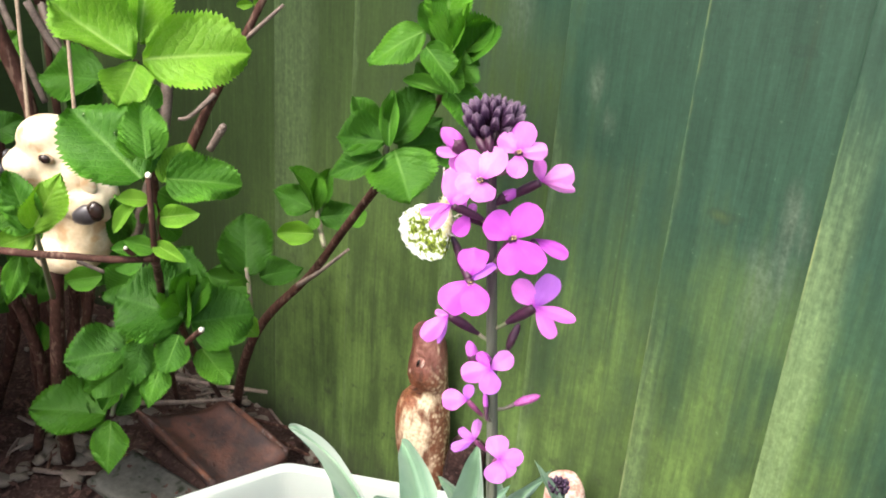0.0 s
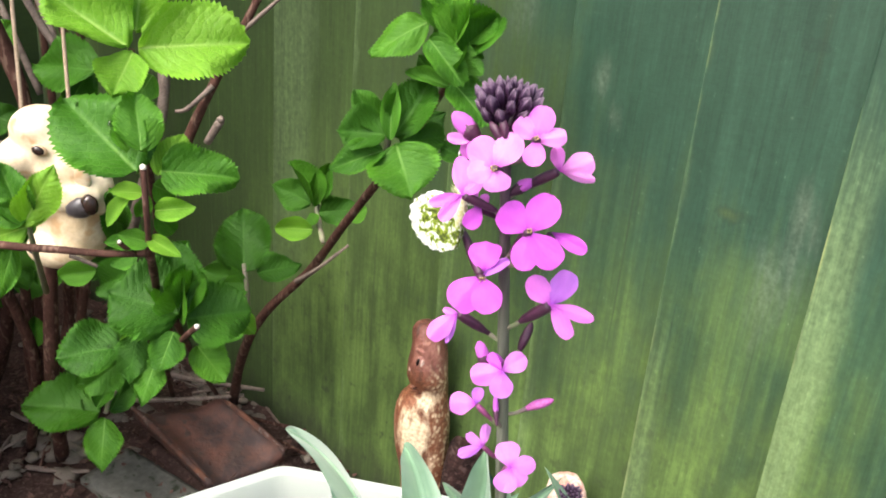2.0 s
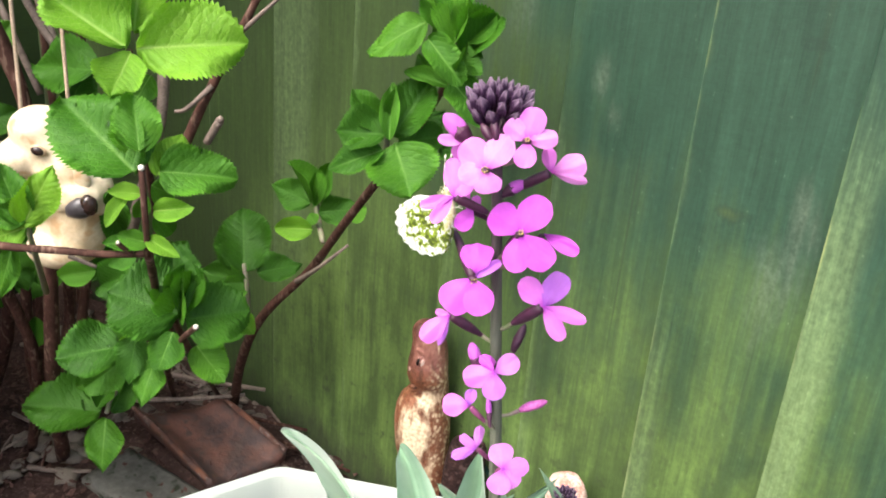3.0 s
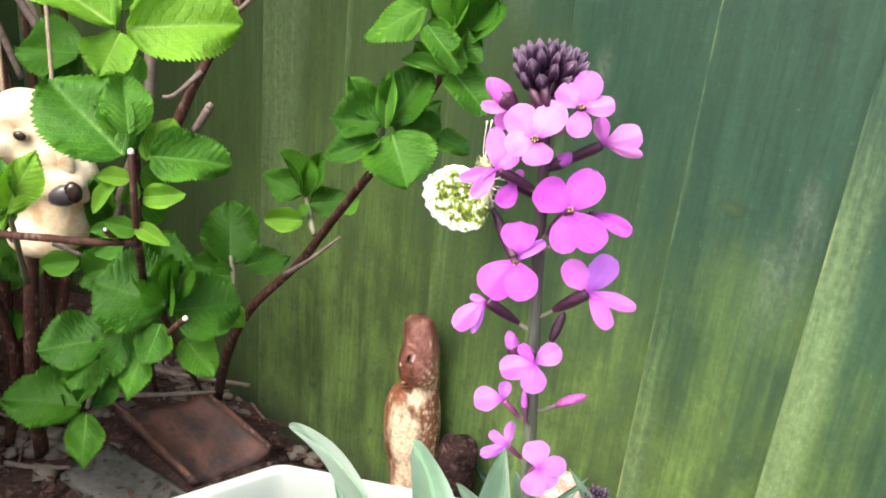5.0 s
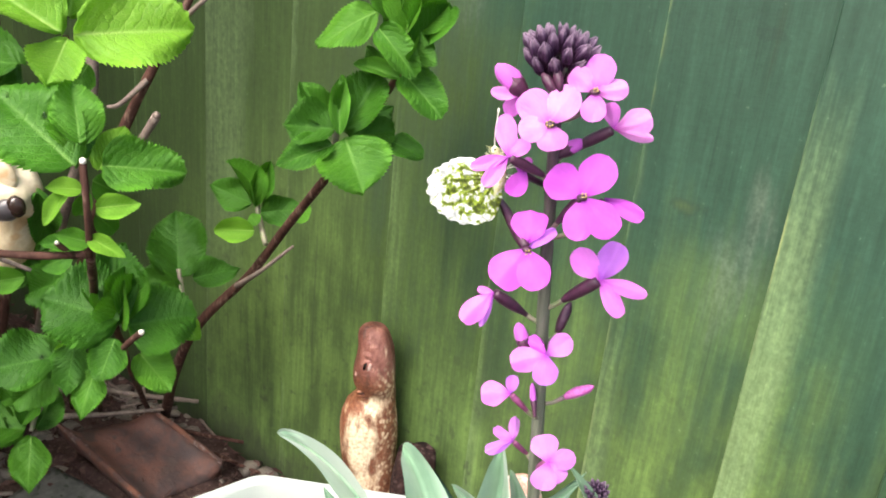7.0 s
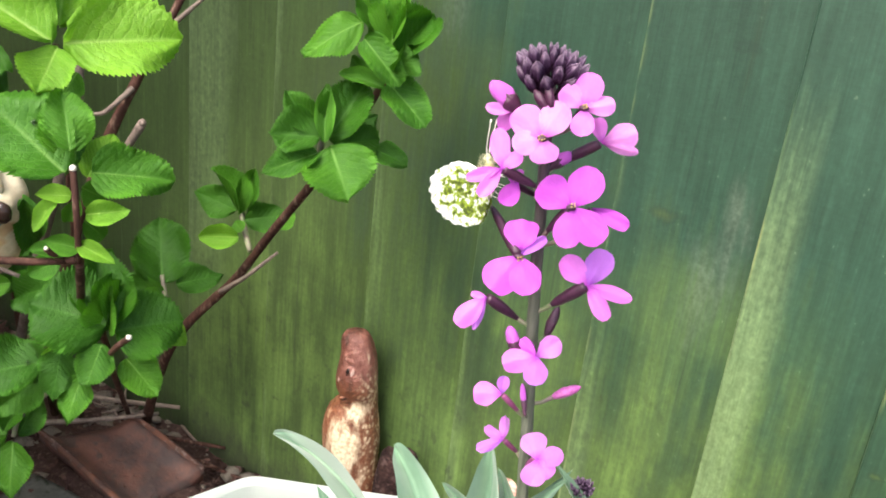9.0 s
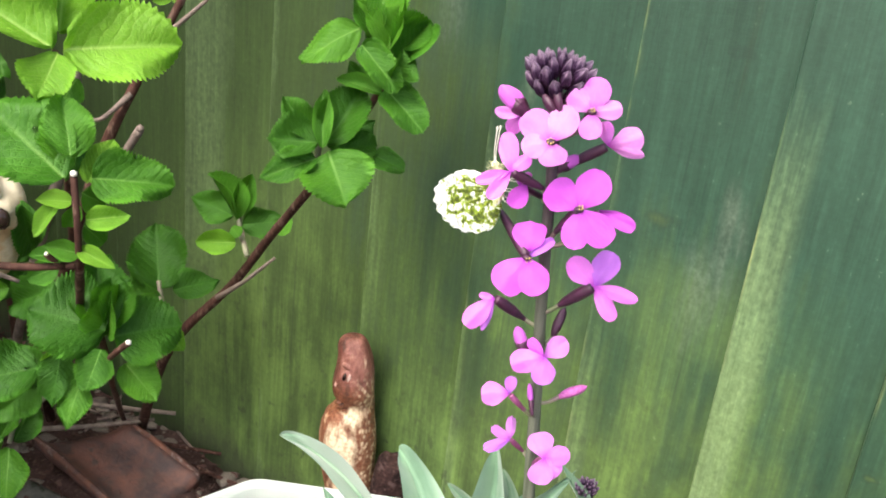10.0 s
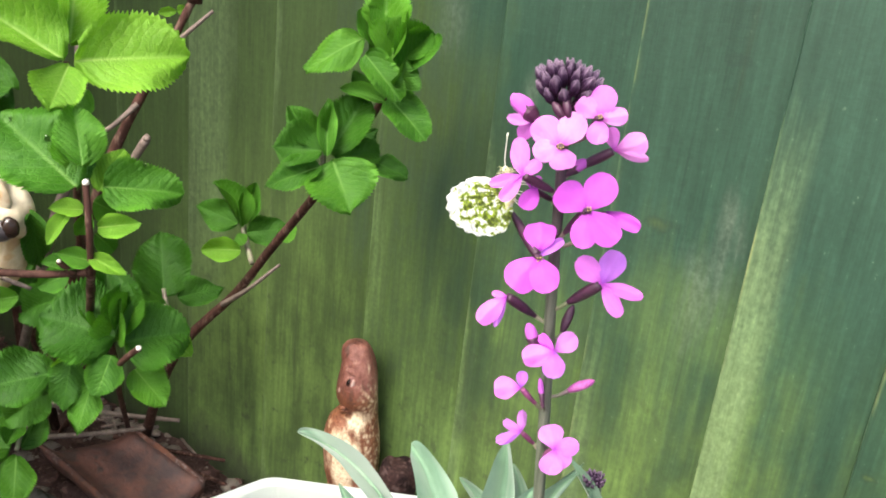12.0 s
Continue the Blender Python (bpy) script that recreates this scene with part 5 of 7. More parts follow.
leaf(hydrangea, (-0.7001, 0.4533, 0.5350), (-0.7415, 0.4788, 0.5892), (0.63, -0.40, 0.67), 0.0544, "cupped", DARK_SHADED)
leaf(hydrangea, (-0.6834, 0.4445, 0.5457), (-0.7357, 0.4064, 0.5634), (0.50, -0.32, 0.80), 0.0875, "ribbed", DARK_SHADED)
leaf(hydrangea, (-0.6791, 0.4500, 0.5399), (-0.6529, 0.5022, 0.5449), (0.50, -0.32, 0.81), 0.0730, "ribbed", DARK_SHADED)
leaf(hydrangea, (-0.6719, 0.4315, 0.5371), (-0.6581, 0.4044, 0.5144), (0.55, -0.35, 0.75), 0.0340, "drooping", MID)
leaf(hydrangea, (-0.6857, 0.4513, 0.5400), (-0.7028, 0.4808, 0.5739), (0.62, -0.40, 0.67), 0.0316, "folded", MID)
leaf(hydrangea, (-0.6968, 0.4440, 0.5416), (-0.7178, 0.4511, 0.5657), (0.63, -0.40, 0.67), 0.0253, "folded", MID)
leaf(hydrangea, (-0.6709, 0.4549, 0.5140), (-0.6348, 0.4595, 0.4916), (0.52, -0.35, 0.78), 0.0373, "round", MID)
leaf(hydrangea, (-0.7061, 0.4147, 0.5248), (-0.6872, 0.3920, 0.4926), (0.66, -0.38, 0.65), 0.0350, "drooping", DARK_SHADED)
leaf(hydrangea, (-0.6900, 0.4235, 0.5030), (-0.6716, 0.3933, 0.4779), (0.53, -0.32, 0.78), 0.0299, "drooping", MID)
leaf(hydrangea, (-0.7637, 0.4285, 0.4805), (-0.7895, 0.3766, 0.4788), (0.50, -0.27, 0.82), 0.0610, "ribbed", DARK_SHADED)
leaf(hydrangea, (-0.7783, 0.4370, 0.4504), (-0.8250, 0.4295, 0.4801), (0.55, -0.30, 0.78), 0.0425, "broad", DARK_SHADED)
# low leaves; the shade from the growth above is in their dark colour
leaf(hydrangea, (-1.0528, 0.5504, 0.1982), (-1.1188, 0.4756, 0.2136), (0.48, -0.25, 0.84), 0.0867, "ribbed", DARK_SHADED)
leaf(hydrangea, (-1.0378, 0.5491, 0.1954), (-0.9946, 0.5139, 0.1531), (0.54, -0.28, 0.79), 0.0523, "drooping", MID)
leaf(hydrangea, (-1.0531, 0.5655, 0.1911), (-1.0765, 0.6147, 0.2238), (0.53, -0.28, 0.80), 0.0486, "broad", DARK_SHADED)
leaf(hydrangea, (-1.0672, 0.5660, 0.1921), (-1.1190, 0.5872, 0.2341), (0.53, -0.28, 0.80), 0.0628, "cupped", DARK_SHADED)
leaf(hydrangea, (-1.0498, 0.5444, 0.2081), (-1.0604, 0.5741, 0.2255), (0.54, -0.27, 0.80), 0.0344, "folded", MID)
leaf(hydrangea, (-1.0795, 0.5569, 0.1842), (-1.1422, 0.5538, 0.2252), (0.54, -0.27, 0.80), 0.0495, "broad", DARK_SHADED)
leaf(hydrangea, (-0.9595, 0.7237, 0.3933), (-1.0100, 0.7602, 0.4633), (0.60, -0.45, 0.67), 0.0784, "ribbed", DARK_SHADED)
leaf(hydrangea, (-0.9483, 0.7374, 0.3922), (-0.9209, 0.7918, 0.4024), (0.53, -0.41, 0.75), 0.0450, "broad", DARK_SHADED)
leaf(hydrangea, (-0.9691, 0.7206, 0.3828), (-1.0044, 0.7012, 0.3978), (0.54, -0.39, 0.75), 0.0400, "broad", DARK_SHADED)
leaf(hydrangea, (-0.6471, 0.6787, 0.6739), (-0.6049, 0.6611, 0.6369), (0.44, -0.51, 0.74), 0.0760, "wide", MID)
leaf(hydrangea, (-0.6566, 0.6736, 0.6813), (-0.6957, 0.6390, 0.6811), (0.51, -0.58, 0.64), 0.0516, "cupped", DARK_SHADED)
leaf(hydrangea, (-0.6502, 0.6653, 0.6683), (-0.6784, 0.6176, 0.6521), (0.45, -0.51, 0.73), 0.0344, "round", MID)
leaf(hydrangea, (-0.6569, 0.6859, 0.6781), (-0.6546, 0.7388, 0.7312), (0.53, -0.61, 0.59), 0.0533, "cupped", DARK_SHADED)
leaf(hydrangea, (-0.6481, 0.6714, 0.6783), (-0.6715, 0.6939, 0.7296), (0.55, -0.64, 0.53), 0.0195, "small", MID)
leaf(hydrangea, (-0.6303, 0.7295, 0.6652), (-0.5991, 0.7427, 0.6554), (0.46, -0.59, 0.67), 0.0278, "round", DARK_SHADED)
leaf(hydrangea, (-0.6574, 0.6950, 0.6680), (-0.6277, 0.7328, 0.6786), (0.48, -0.57, 0.67), 0.0437, "round", DARK_SHADED)
leaf(hydrangea, (-0.6683, 0.6796, 0.6804), (-0.7066, 0.6750, 0.7158), (0.56, -0.64, 0.53), 0.0344, "cupped", DARK_SHADED)
leaf(hydrangea, (-0.6477, 0.7144, 0.7919), (-0.6775, 0.6600, 0.7659), (0.47, -0.58, 0.67), 0.0418, "drooping", MID)
leaf(hydrangea, (-0.6361, 0.7049, 0.7790), (-0.5901, 0.7097, 0.7435), (0.51, -0.63, 0.58), 0.0350, "round", MID)
leaf(hydrangea, (-0.6176, 0.7235, 0.7380), (-0.5668, 0.7256, 0.7078), (0.44, -0.57, 0.69), 0.0429, "round", MID)
leaf(hydrangea, (-0.6136, 0.7322, 0.7575), (-0.6025, 0.7775, 0.8040), (0.51, -0.68, 0.53), 0.0460, "folded", MID)
leaf(hydrangea, (-0.6399, 0.7361, 0.7752), (-0.6665, 0.7714, 0.8479), (0.53, -0.67, 0.52), 0.0512, "cupped", MID)
leaf(hydrangea, (-0.6196, 0.7205, 0.7332), (-0.6587, 0.7008, 0.7435), (0.47, -0.61, 0.63), 0.0182, "small", MID)
leaf(hydrangea, (-0.6254, 0.7389, 0.7581), (-0.6047, 0.7568, 0.7604), (0.48, -0.63, 0.62), 0.0287, "folded", DARK_SHADED)
leaf(hydrangea, (-0.6391, 0.7314, 0.7797), (-0.6675, 0.7347, 0.8201), (0.55, -0.70, 0.45), 0.0330, "folded", DARK_SHADED)


def shade_shoot(foot, top, seed, bare=0.35):
    """An unseen shoot added to shade the shrub's base: a bowed stem with opposite pairs of leaves, each pair turned
    from the last.
    """
    rng = random.Random(seed)
    foot, top = Vector(foot), Vector(top)
    mid = foot.lerp(top, 0.5) + Vector((rng.uniform(-0.04, 0.04), rng.uniform(-0.04, 0.04), 0.03))
    line = glide([foot, mid, top], 12)
    stem(hydrangea, [foot, mid, top], (0.0075, 0.0055, 0.0028), BARK, seed, "stem", 0.1)
    turn = rng.uniform(0, 3.1)
    n = max(3, int((top - foot).length * (1 - bare) / 0.085))
    for k in range(n + 1):
        f = bare + (1 - bare) * k / n
        p = line[min(len(line) - 1, round(f * (len(line) - 1)))]
        turn += math.pi / 2 + rng.uniform(-0.3, 0.3)
        for side in (0, math.pi):
            a = turn + side
            long = rng.uniform(0.075, 0.105) * (1 - 0.35 * (k == n))
            tip = p + Vector((math.cos(a), math.sin(a), rng.uniform(-0.25, 0.35))) * long
            leaf(hydrangea, p, tip, (rng.uniform(-0.3, 0.3), rng.uniform(-0.3, 0.3), 1), long * rng.uniform(0.72, 0.88), rng.choice(("broad", "cupped", "drooping")), FRESH if k > n - 1 else rng.choice((MID, MID, DARK_SHADED)))


# unseen growth to the left, added to keep sun and sky off the lower shrub
for k in range(36):
    fx = -1.20 - 0.55 * ((k * 0.618) % 1.0)
    most = 0.40 * -fx - 0.20
    fy = -0.25 + (most + 0.25) * ((k * 0.414) % 1.0)
    shade_shoot((fx, fy, 0), (fx + 0.10 * math.sin(k * 2.1), fy - 0.08 + 0.06 * math.cos(k * 1.7), 0.75 + 0.50 * ((k * 0.73) % 1.0)), 200 + k)
for k in range(14):
    fx = -1.06 - 0.42 * ((k * 0.618 + 0.3) % 1.0)
    most = 0.40 * -fx - 0.22
    fy = -0.15 + (most + 0.15) * ((k * 0.367) % 1.0)
    shade_shoot((fx, fy, 0), (fx + 0.05 * math.sin(k * 2.7), fy - 0.05, 0.85 + 0.30 * ((k * 0.53) % 1.0)), 260 + k, 0.30)
# unseen tops above the stems, added as a canopy that shades the base
for k, (foot, top) in enumerate((((-0.826, 0.657, 0.80), (-0.77, 0.70, 1.22)), ((-0.997, 0.641, 0.77), (-0.98, 0.66, 1.28)), ((-1.088, 0.475, 0.74), (-1.10, 0.30, 1.26)), ((-1.163, 0.571, 0.74), (-1.24, 0.48, 1.24)), ((-1.243, 0.555, 0.73), (-1.36, 0.45, 1.22)),
                                ((-1.31, 0.74, 0.0), (-1.20, 0.62, 1.30)), ((-1.36, 0.70, 0.0), (-1.40, 0.66, 1.26)), ((-1.29, 0.77, 0.0), (-1.05, 0.46, 1.34)), ((-1.45, 0.66, 0.0), (-1.52, 0.52, 1.20)))):
    shade_shoot(foot, top, 300 + k, 0.62 if foot[2] else 0.78)
# the bough from which the ornament hangs
stem(hydrangea, [(-1.08, 0.44, 1.15), (-1.058, 0.50, 1.25), (-1.035, 0.56, 1.25), (-1.00, 0.66, 1.16)], (0.006, 0.006, 0.0055, 0.005), BARK, 62)

# ---- rain drops resting on the leaves ----
WATER = nodes_of("clear_rain_water", 0.03)[0]
WATER.node_tree.nodes["Principled BSDF"].inputs["Transmission Weight"].default_value = 1.0
WATER.node_tree.nodes["Principled BSDF"].inputs["IOR"].default_value = 1.33
drop_bm = bmesh.new()
lump(drop_bm, (0, 0, 0), (1.0, 1.0, 0.62), (0, 0, 0), 0.12, 3, 3)
drop_shape = mesh_from(drop_bm, "rain_drop", WATER)
for at, up, r in (((-0.6919, 0.3952, 0.7334), (0.67, -0.53, 0.52), 0.0022), ((-0.6432, 0.4481, 0.7142), (0.85, -0.2, 0.4), 0.0016), ((-0.7686, 0.4205, 0.4812), (0.8, -0.45, 0.4), 0.0022),
                  ((-0.7198, 0.3833, 0.7444), (0.40, -0.75, 0.51), 0.0015), ((-0.6570, 0.6556, 0.6657), (0.56, -0.39, 0.73), 0.0017)):
    ob = new("rain_drop", drop_shape)
    ob.matrix_basis = Matrix.Translation(Vector(at) + Vector(up).normalized() * r * 0.3) @ Vector(up).to_track_quat("Z", "Y").to_matrix().to_4x4() @ Matrix.Diagonal((r, r * 1.3, r, 1))
    tagged(ob, "clear rain drop resting on a leaf", "drop", "rain drops on the leaves")


# ---- the wallflower in the planter ----
wallflower = thing("wallflower", (-0.1655, 0.2475, 0.574), "tall wallflower with mauve-pink flowers and dark buds in the planter", "flower")
stem(wallflower, [(-0.1767, 0.2362, 0.9036), (-0.1757, 0.2367, 0.8845), (-0.1754, 0.2393, 0.8643), (-0.1750, 0.2422, 0.8407), (-0.1732, 0.2439, 0.8140), (-0.1713, 0.2461, 0.7849), (-0.1696, 0.2475, 0.7579), (-0.1574, 0.2600, 0.5661)], (0.0014, 0.0016, 0.00175, 0.0019, 0.0020, 0.0021, 0.0021, 0.0022), STALK, 41, "stem", 0.04)
fl = flower_base(wallflower, (-0.1705, 0.2241, 0.8913), (-0.1738, 0.2315, 0.8877), (-0.1757, 0.2367, 0.8848), 0.0016, 0.0012, True)
petal(fl, (-0.1705, 0.2241, 0.8913), (-0.1792, 0.2234, 0.8984), (0.46, -0.74, 0.49), 0.0089, "petal_round", PINK)
petal(fl, (-0.1705, 0.2241, 0.8913), (-0.1692, 0.2312, 0.9008), (0.46, -0.74, 0.49), 0.0086, "petal", PALE)
petal(fl, (-0.1705, 0.2241, 0.8913), (-0.1763, 0.2189, 0.8889), (0.46, -0.74, 0.49), 0.0070, "petal", PALE)
petal(fl, (-0.1705, 0.2241, 0.8913), (-0.1671, 0.2224, 0.8856), (0.46, -0.74, 0.49), 0.0081, "petal_round", PALE)
fl = flower_base(wallflower, (-0.1646, 0.2344, 0.8997), (-0.1711, 0.2415, 0.8912), (-0.1757, 0.2363, 0.8887), 0.0014, 0.0010, True)
petal(fl, (-0.1646, 0.2344, 0.8997), (-0.1704, 0.2312, 0.9043), (0.57, -0.80, 0.18), 0.0064, "petal_round", PALE)
petal(fl, (-0.1646, 0.2344, 0.8997), (-0.1650, 0.2373, 0.9090), (0.49, -0.82, 0.28), 0.0079, "petal", PINK)
petal(fl, (-0.1646, 0.2344, 0.8997), (-0.1574, 0.2394, 0.9016), (0.49, -0.82, 0.28), 0.0056, "petal_round", PALE)
petal(fl, (-0.1646, 0.2344, 0.8997), (-0.1624, 0.2315, 0.8927), (0.46, -0.77, 0.45), 0.0067, "petal_notched", PINK)
fl = flower_base(wallflower, (-0.1632, 0.2466, 0.8878), (-0.1739, 0.2423, 0.8795), (-0.1756, 0.2376, 0.8776), 0.0018, 0.0013, False)
petal(fl, (-0.1632, 0.2466, 0.8878), (-0.1547, 0.2519, 0.8917), (0.47, -0.87, 0.16), 0.0077, "petal_round", PALE)
petal(fl, (-0.1632, 0.2466, 0.8878), (-0.1537, 0.2518, 0.8858), (0.47, -0.88, -0.04), 0.0036, "petal", PALE)
petal(fl, (-0.1632, 0.2466, 0.8878), (-0.1657, 0.2466, 0.8947), (0.47, -0.87, 0.16), 0.0046, "petal_round", PINK)
fl = flower_base(wallflower, (-0.1819, 0.2243, 0.8793), (-0.1761, 0.2337, 0.8738), (-0.1755, 0.2385, 0.8705), 0.0017, 0.0013, False)
petal(fl, (-0.1819, 0.2243, 0.8793), (-0.1869, 0.2274, 0.8895), (0.36, -0.83, 0.43), 0.0059, "petal", PINK)
petal(fl, (-0.1819, 0.2243, 0.8793), (-0.1786, 0.2276, 0.8844), (0.17, -0.87, 0.46), 0.0048, "petal_round", PINK)
petal(fl, (-0.1819, 0.2243, 0.8793), (-0.1894, 0.2179, 0.8755), (0.32, -0.73, 0.60), 0.0038, "petal_wavy", PINK)
petal(fl, (-0.1819, 0.2243, 0.8793), (-0.1849, 0.2187, 0.8713), (0.36, -0.83, 0.43), 0.0045, "petal_wavy", PINK)
fl = flower_base(wallflower, (-0.1823, 0.2320, 0.8730), (-0.1789, 0.2403, 0.8685), (-0.1755, 0.2388, 0.8675), 0.0012, 0.0011, False)
petal(fl, (-0.1810, 0.2330, 0.8738), (-0.1818, 0.2280, 0.8673), (0.21, -0.80, 0.56), 0.0062, "petal_wavy", DEEP)
petal(fl, (-0.1823, 0.2320, 0.8730), (-0.1819, 0.2387, 0.8749), (0.96, -0.12, 0.23), 0.0044, "petal", PINK)
petal(fl, (-0.1823, 0.2320, 0.8730), (-0.1952, 0.2423, 0.8849), (0.43, -0.40, 0.81), 0.0048, "petal_round", PINK)
fl = flower_base(wallflower, (-0.1633, 0.2344, 0.8708), (-0.1716, 0.2385, 0.8599), (-0.1753, 0.2405, 0.8556), 0.0017, 0.0012, True)
petal(fl, (-0.1633, 0.2344, 0.8708), (-0.1733, 0.2320, 0.8763), (0.42, -0.80, 0.42), 0.0103, "petal_round", DEEP)
petal(fl, (-0.1633, 0.2344, 0.8708), (-0.1610, 0.2414, 0.8817), (0.42, -0.80, 0.42), 0.0103, "petal", DEEP)
petal(fl, (-0.1633, 0.2344, 0.8708), (-0.1608, 0.2302, 0.8603), (0.42, -0.80, 0.42), 0.0084, "petal", DEEP)
petal(fl, (-0.1633, 0.2344, 0.8708), (-0.1522, 0.2362, 0.8631), (0.42, -0.80, 0.42), 0.0093, "petal_round", DEEP)
fl = flower_base(wallflower, (-0.1615, 0.2444, 0.8687), (-0.1676, 0.2417, 0.8578), (-0.1753, 0.2408, 0.8529), 0.0012, 0.0011, False)
petal(fl, (-0.1615, 0.2444, 0.8687), (-0.1510, 0.2491, 0.8647), (0.46, -0.86, 0.20), 0.0050, "petal_wavy", DEEP)
fl = flower_base(wallflower, (-0.1743, 0.2280, 0.8535), (-0.1903, 0.2368, 0.8610), (-0.1955, 0.2418, 0.8609), 0.0019, 0.0014, True)
petal(fl, (-0.1748, 0.2287, 0.8548), (-0.1764, 0.2308, 0.8637), (0.43, -0.86, 0.27), 0.0105, "petal_curl", DEEP)
petal(fl, (-0.1743, 0.2280, 0.8535), (-0.1705, 0.2363, 0.8585), (0.64, -0.59, 0.50), 0.0034, "petal_wavy", VIOLET)
petal(fl, (-0.1743, 0.2280, 0.8535), (-0.1772, 0.2188, 0.8450), (0.44, -0.68, 0.58), 0.0108, "petal_round", DEEP)
petal(fl, (-0.1743, 0.2280, 0.8535), (-0.1671, 0.2253, 0.8450), (0.44, -0.68, 0.58), 0.0096, "petal", DEEP)
fl = flower_base(wallflower, (-0.1593, 0.2463, 0.8436), (-0.1691, 0.2447, 0.8339), (-0.1743, 0.2429, 0.8298), 0.0022, 0.0016, False)
petal(fl, (-0.1593, 0.2463, 0.8436), (-0.1684, 0.2453, 0.8501), (0.42, -0.78, 0.46), 0.0078, "petal", PINK)
petal(fl, (-0.1593, 0.2463, 0.8436), (-0.1578, 0.2532, 0.8540), (0.42, -0.78, 0.46), 0.0084, "petal_round", VIOLET)
petal(fl, (-0.1593, 0.2463, 0.8436), (-0.1467, 0.2520, 0.8416), (0.42, -0.78, 0.46), 0.0047, "petal", PINK)
petal(fl, (-0.1593, 0.2463, 0.8436), (-0.1504, 0.2460, 0.8350), (0.42, -0.78, 0.46), 0.0055, "petal_round", PINK)
fl = flower_base(wallflower, (-0.1858, 0.2322, 0.8344), (-0.1788, 0.2414, 0.8262), (-0.1740, 0.2433, 0.8249), 0.0020, 0.0011, False)
petal(fl, (-0.1858, 0.2322, 0.8344), (-0.1905, 0.2234, 0.8263), (0.36, -0.73, 0.58), 0.0066, "petal_round", PINK)
petal(fl, (-0.1858, 0.2322, 0.8344), (-0.1902, 0.2300, 0.8345), (0.36, -0.73, 0.58), 0.0024, "petal_wavy", PINK)
petal(fl, (-0.1858, 0.2322, 0.8344), (-0.1867, 0.2280, 0.8239), (0.31, -0.89, 0.33), 0.0027, "petal", VIOLET)
fl = flower_base(wallflower, (-0.1661, 0.2338, 0.8206), (-0.1694, 0.2380, 0.8159), (-0.1730, 0.2442, 0.8099), 0.0016, 0.0012, False)
petal(fl, (-0.1661, 0.2338, 0.8206), (-0.1621, 0.2399, 0.8259), (0.52, -0.73, 0.44), 0.0070, "petal_notched", LILAC)
petal(fl, (-0.1661, 0.2338, 0.8206), (-0.1736, 0.2267, 0.8177), (0.52, -0.73, 0.44), 0.0076, "petal_round", PINK)
petal(fl, (-0.1661, 0.2338, 0.8206), (-0.1631, 0.2305, 0.8132), (0.50, -0.70, 0.51), 0.0076, "petal", VIOLET)
petal(fl, (-0.1661, 0.2338, 0.8206), (-0.1709, 0.2312, 0.8250), (0.57, -0.80, 0.15), 0.0036, "petal_curl", DEEP)
fl = flower_base(wallflower, (-0.1784, 0.2380, 0.7998), (-0.1742, 0.2418, 0.7940), (-0.1717, 0.2458, 0.7904), 0.0012, 0.0009, False)
petal(fl, (-0.1784, 0.2380, 0.7998), (-0.1851, 0.2317, 0.7997), (0.58, -0.63, 0.52), 0.0078, "petal_round", PINK)
petal(fl, (-0.1784, 0.2380, 0.7998), (-0.1798, 0.2404, 0.8049), (0.69, -0.56, 0.46), 0.0043, "petal_wavy", VIOLET)
fl = flower_base(wallflower, (-0.1798, 0.2465, 0.7771), (-0.1759, 0.2510, 0.7713), (-0.1706, 0.2468, 0.7731), 0.0011, 0.0007, False)
petal(fl, (-0.1798, 0.2465, 0.7771), (-0.1823, 0.2512, 0.7837), (0.47, -0.62, 0.62), 0.0038, "petal_curl", LILAC)
petal(fl, (-0.1798, 0.2465, 0.7771), (-0.1852, 0.2392, 0.7740), (0.47, -0.62, 0.62), 0.0042, "petal_curl", VIOLET)
petal(fl, (-0.1798, 0.2465, 0.7771), (-0.1864, 0.2446, 0.7802), (0.47, -0.62, 0.62), 0.0038, "petal_curl", LILAC)
fl = flower_base(wallflower, (-0.1635, 0.2412, 0.7799), (-0.1683, 0.2446, 0.7734), (-0.1703, 0.2470, 0.7691), 0.0016, 0.0012, False)
petal(fl, (-0.1635, 0.2412, 0.7799), (-0.1678, 0.2435, 0.7872), (0.47, -0.72, 0.51), 0.0087, "petal_round", LILAC)
petal(fl, (-0.1635, 0.2412, 0.7799), (-0.1570, 0.2469, 0.7821), (0.47, -0.72, 0.51), 0.0066, "petal", LILAC)
petal(fl, (-0.1635, 0.2412, 0.7799), (-0.1618, 0.2369, 0.7724), (0.47, -0.72, 0.51), 0.0084, "petal_notched", LILAC)
petal(fl, (-0.1635, 0.2412, 0.7799), (-0.1572, 0.2421, 0.7755), (0.47, -0.72, 0.51), 0.0066, "petal_round", LILAC)
fl = flower_base(wallflower, (-0.1847, 0.2305, 0.8944), (-0.1842, 0.2371, 0.8907), (-0.1759, 0.2363, 0.8905), 0.0011, 0.0009, False)
petal(fl, (-0.1847, 0.2305, 0.8944), (-0.1899, 0.2245, 0.8952), (0.68, -0.50, 0.54), 0.0036, "petal_wavy", PALE)
petal(fl, (-0.1847, 0.2305, 0.8944), (-0.1880, 0.2299, 0.8882), (0.21, -0.98, -0.02), 0.0049, "petal", PINK)
flower_bud(wallflower, (-0.1729, 0.2518, 0.8181), (-0.1728, 0.2570, 0.8272), (-0.1735, 0.2436, 0.8186), 0.0020, CALYX)
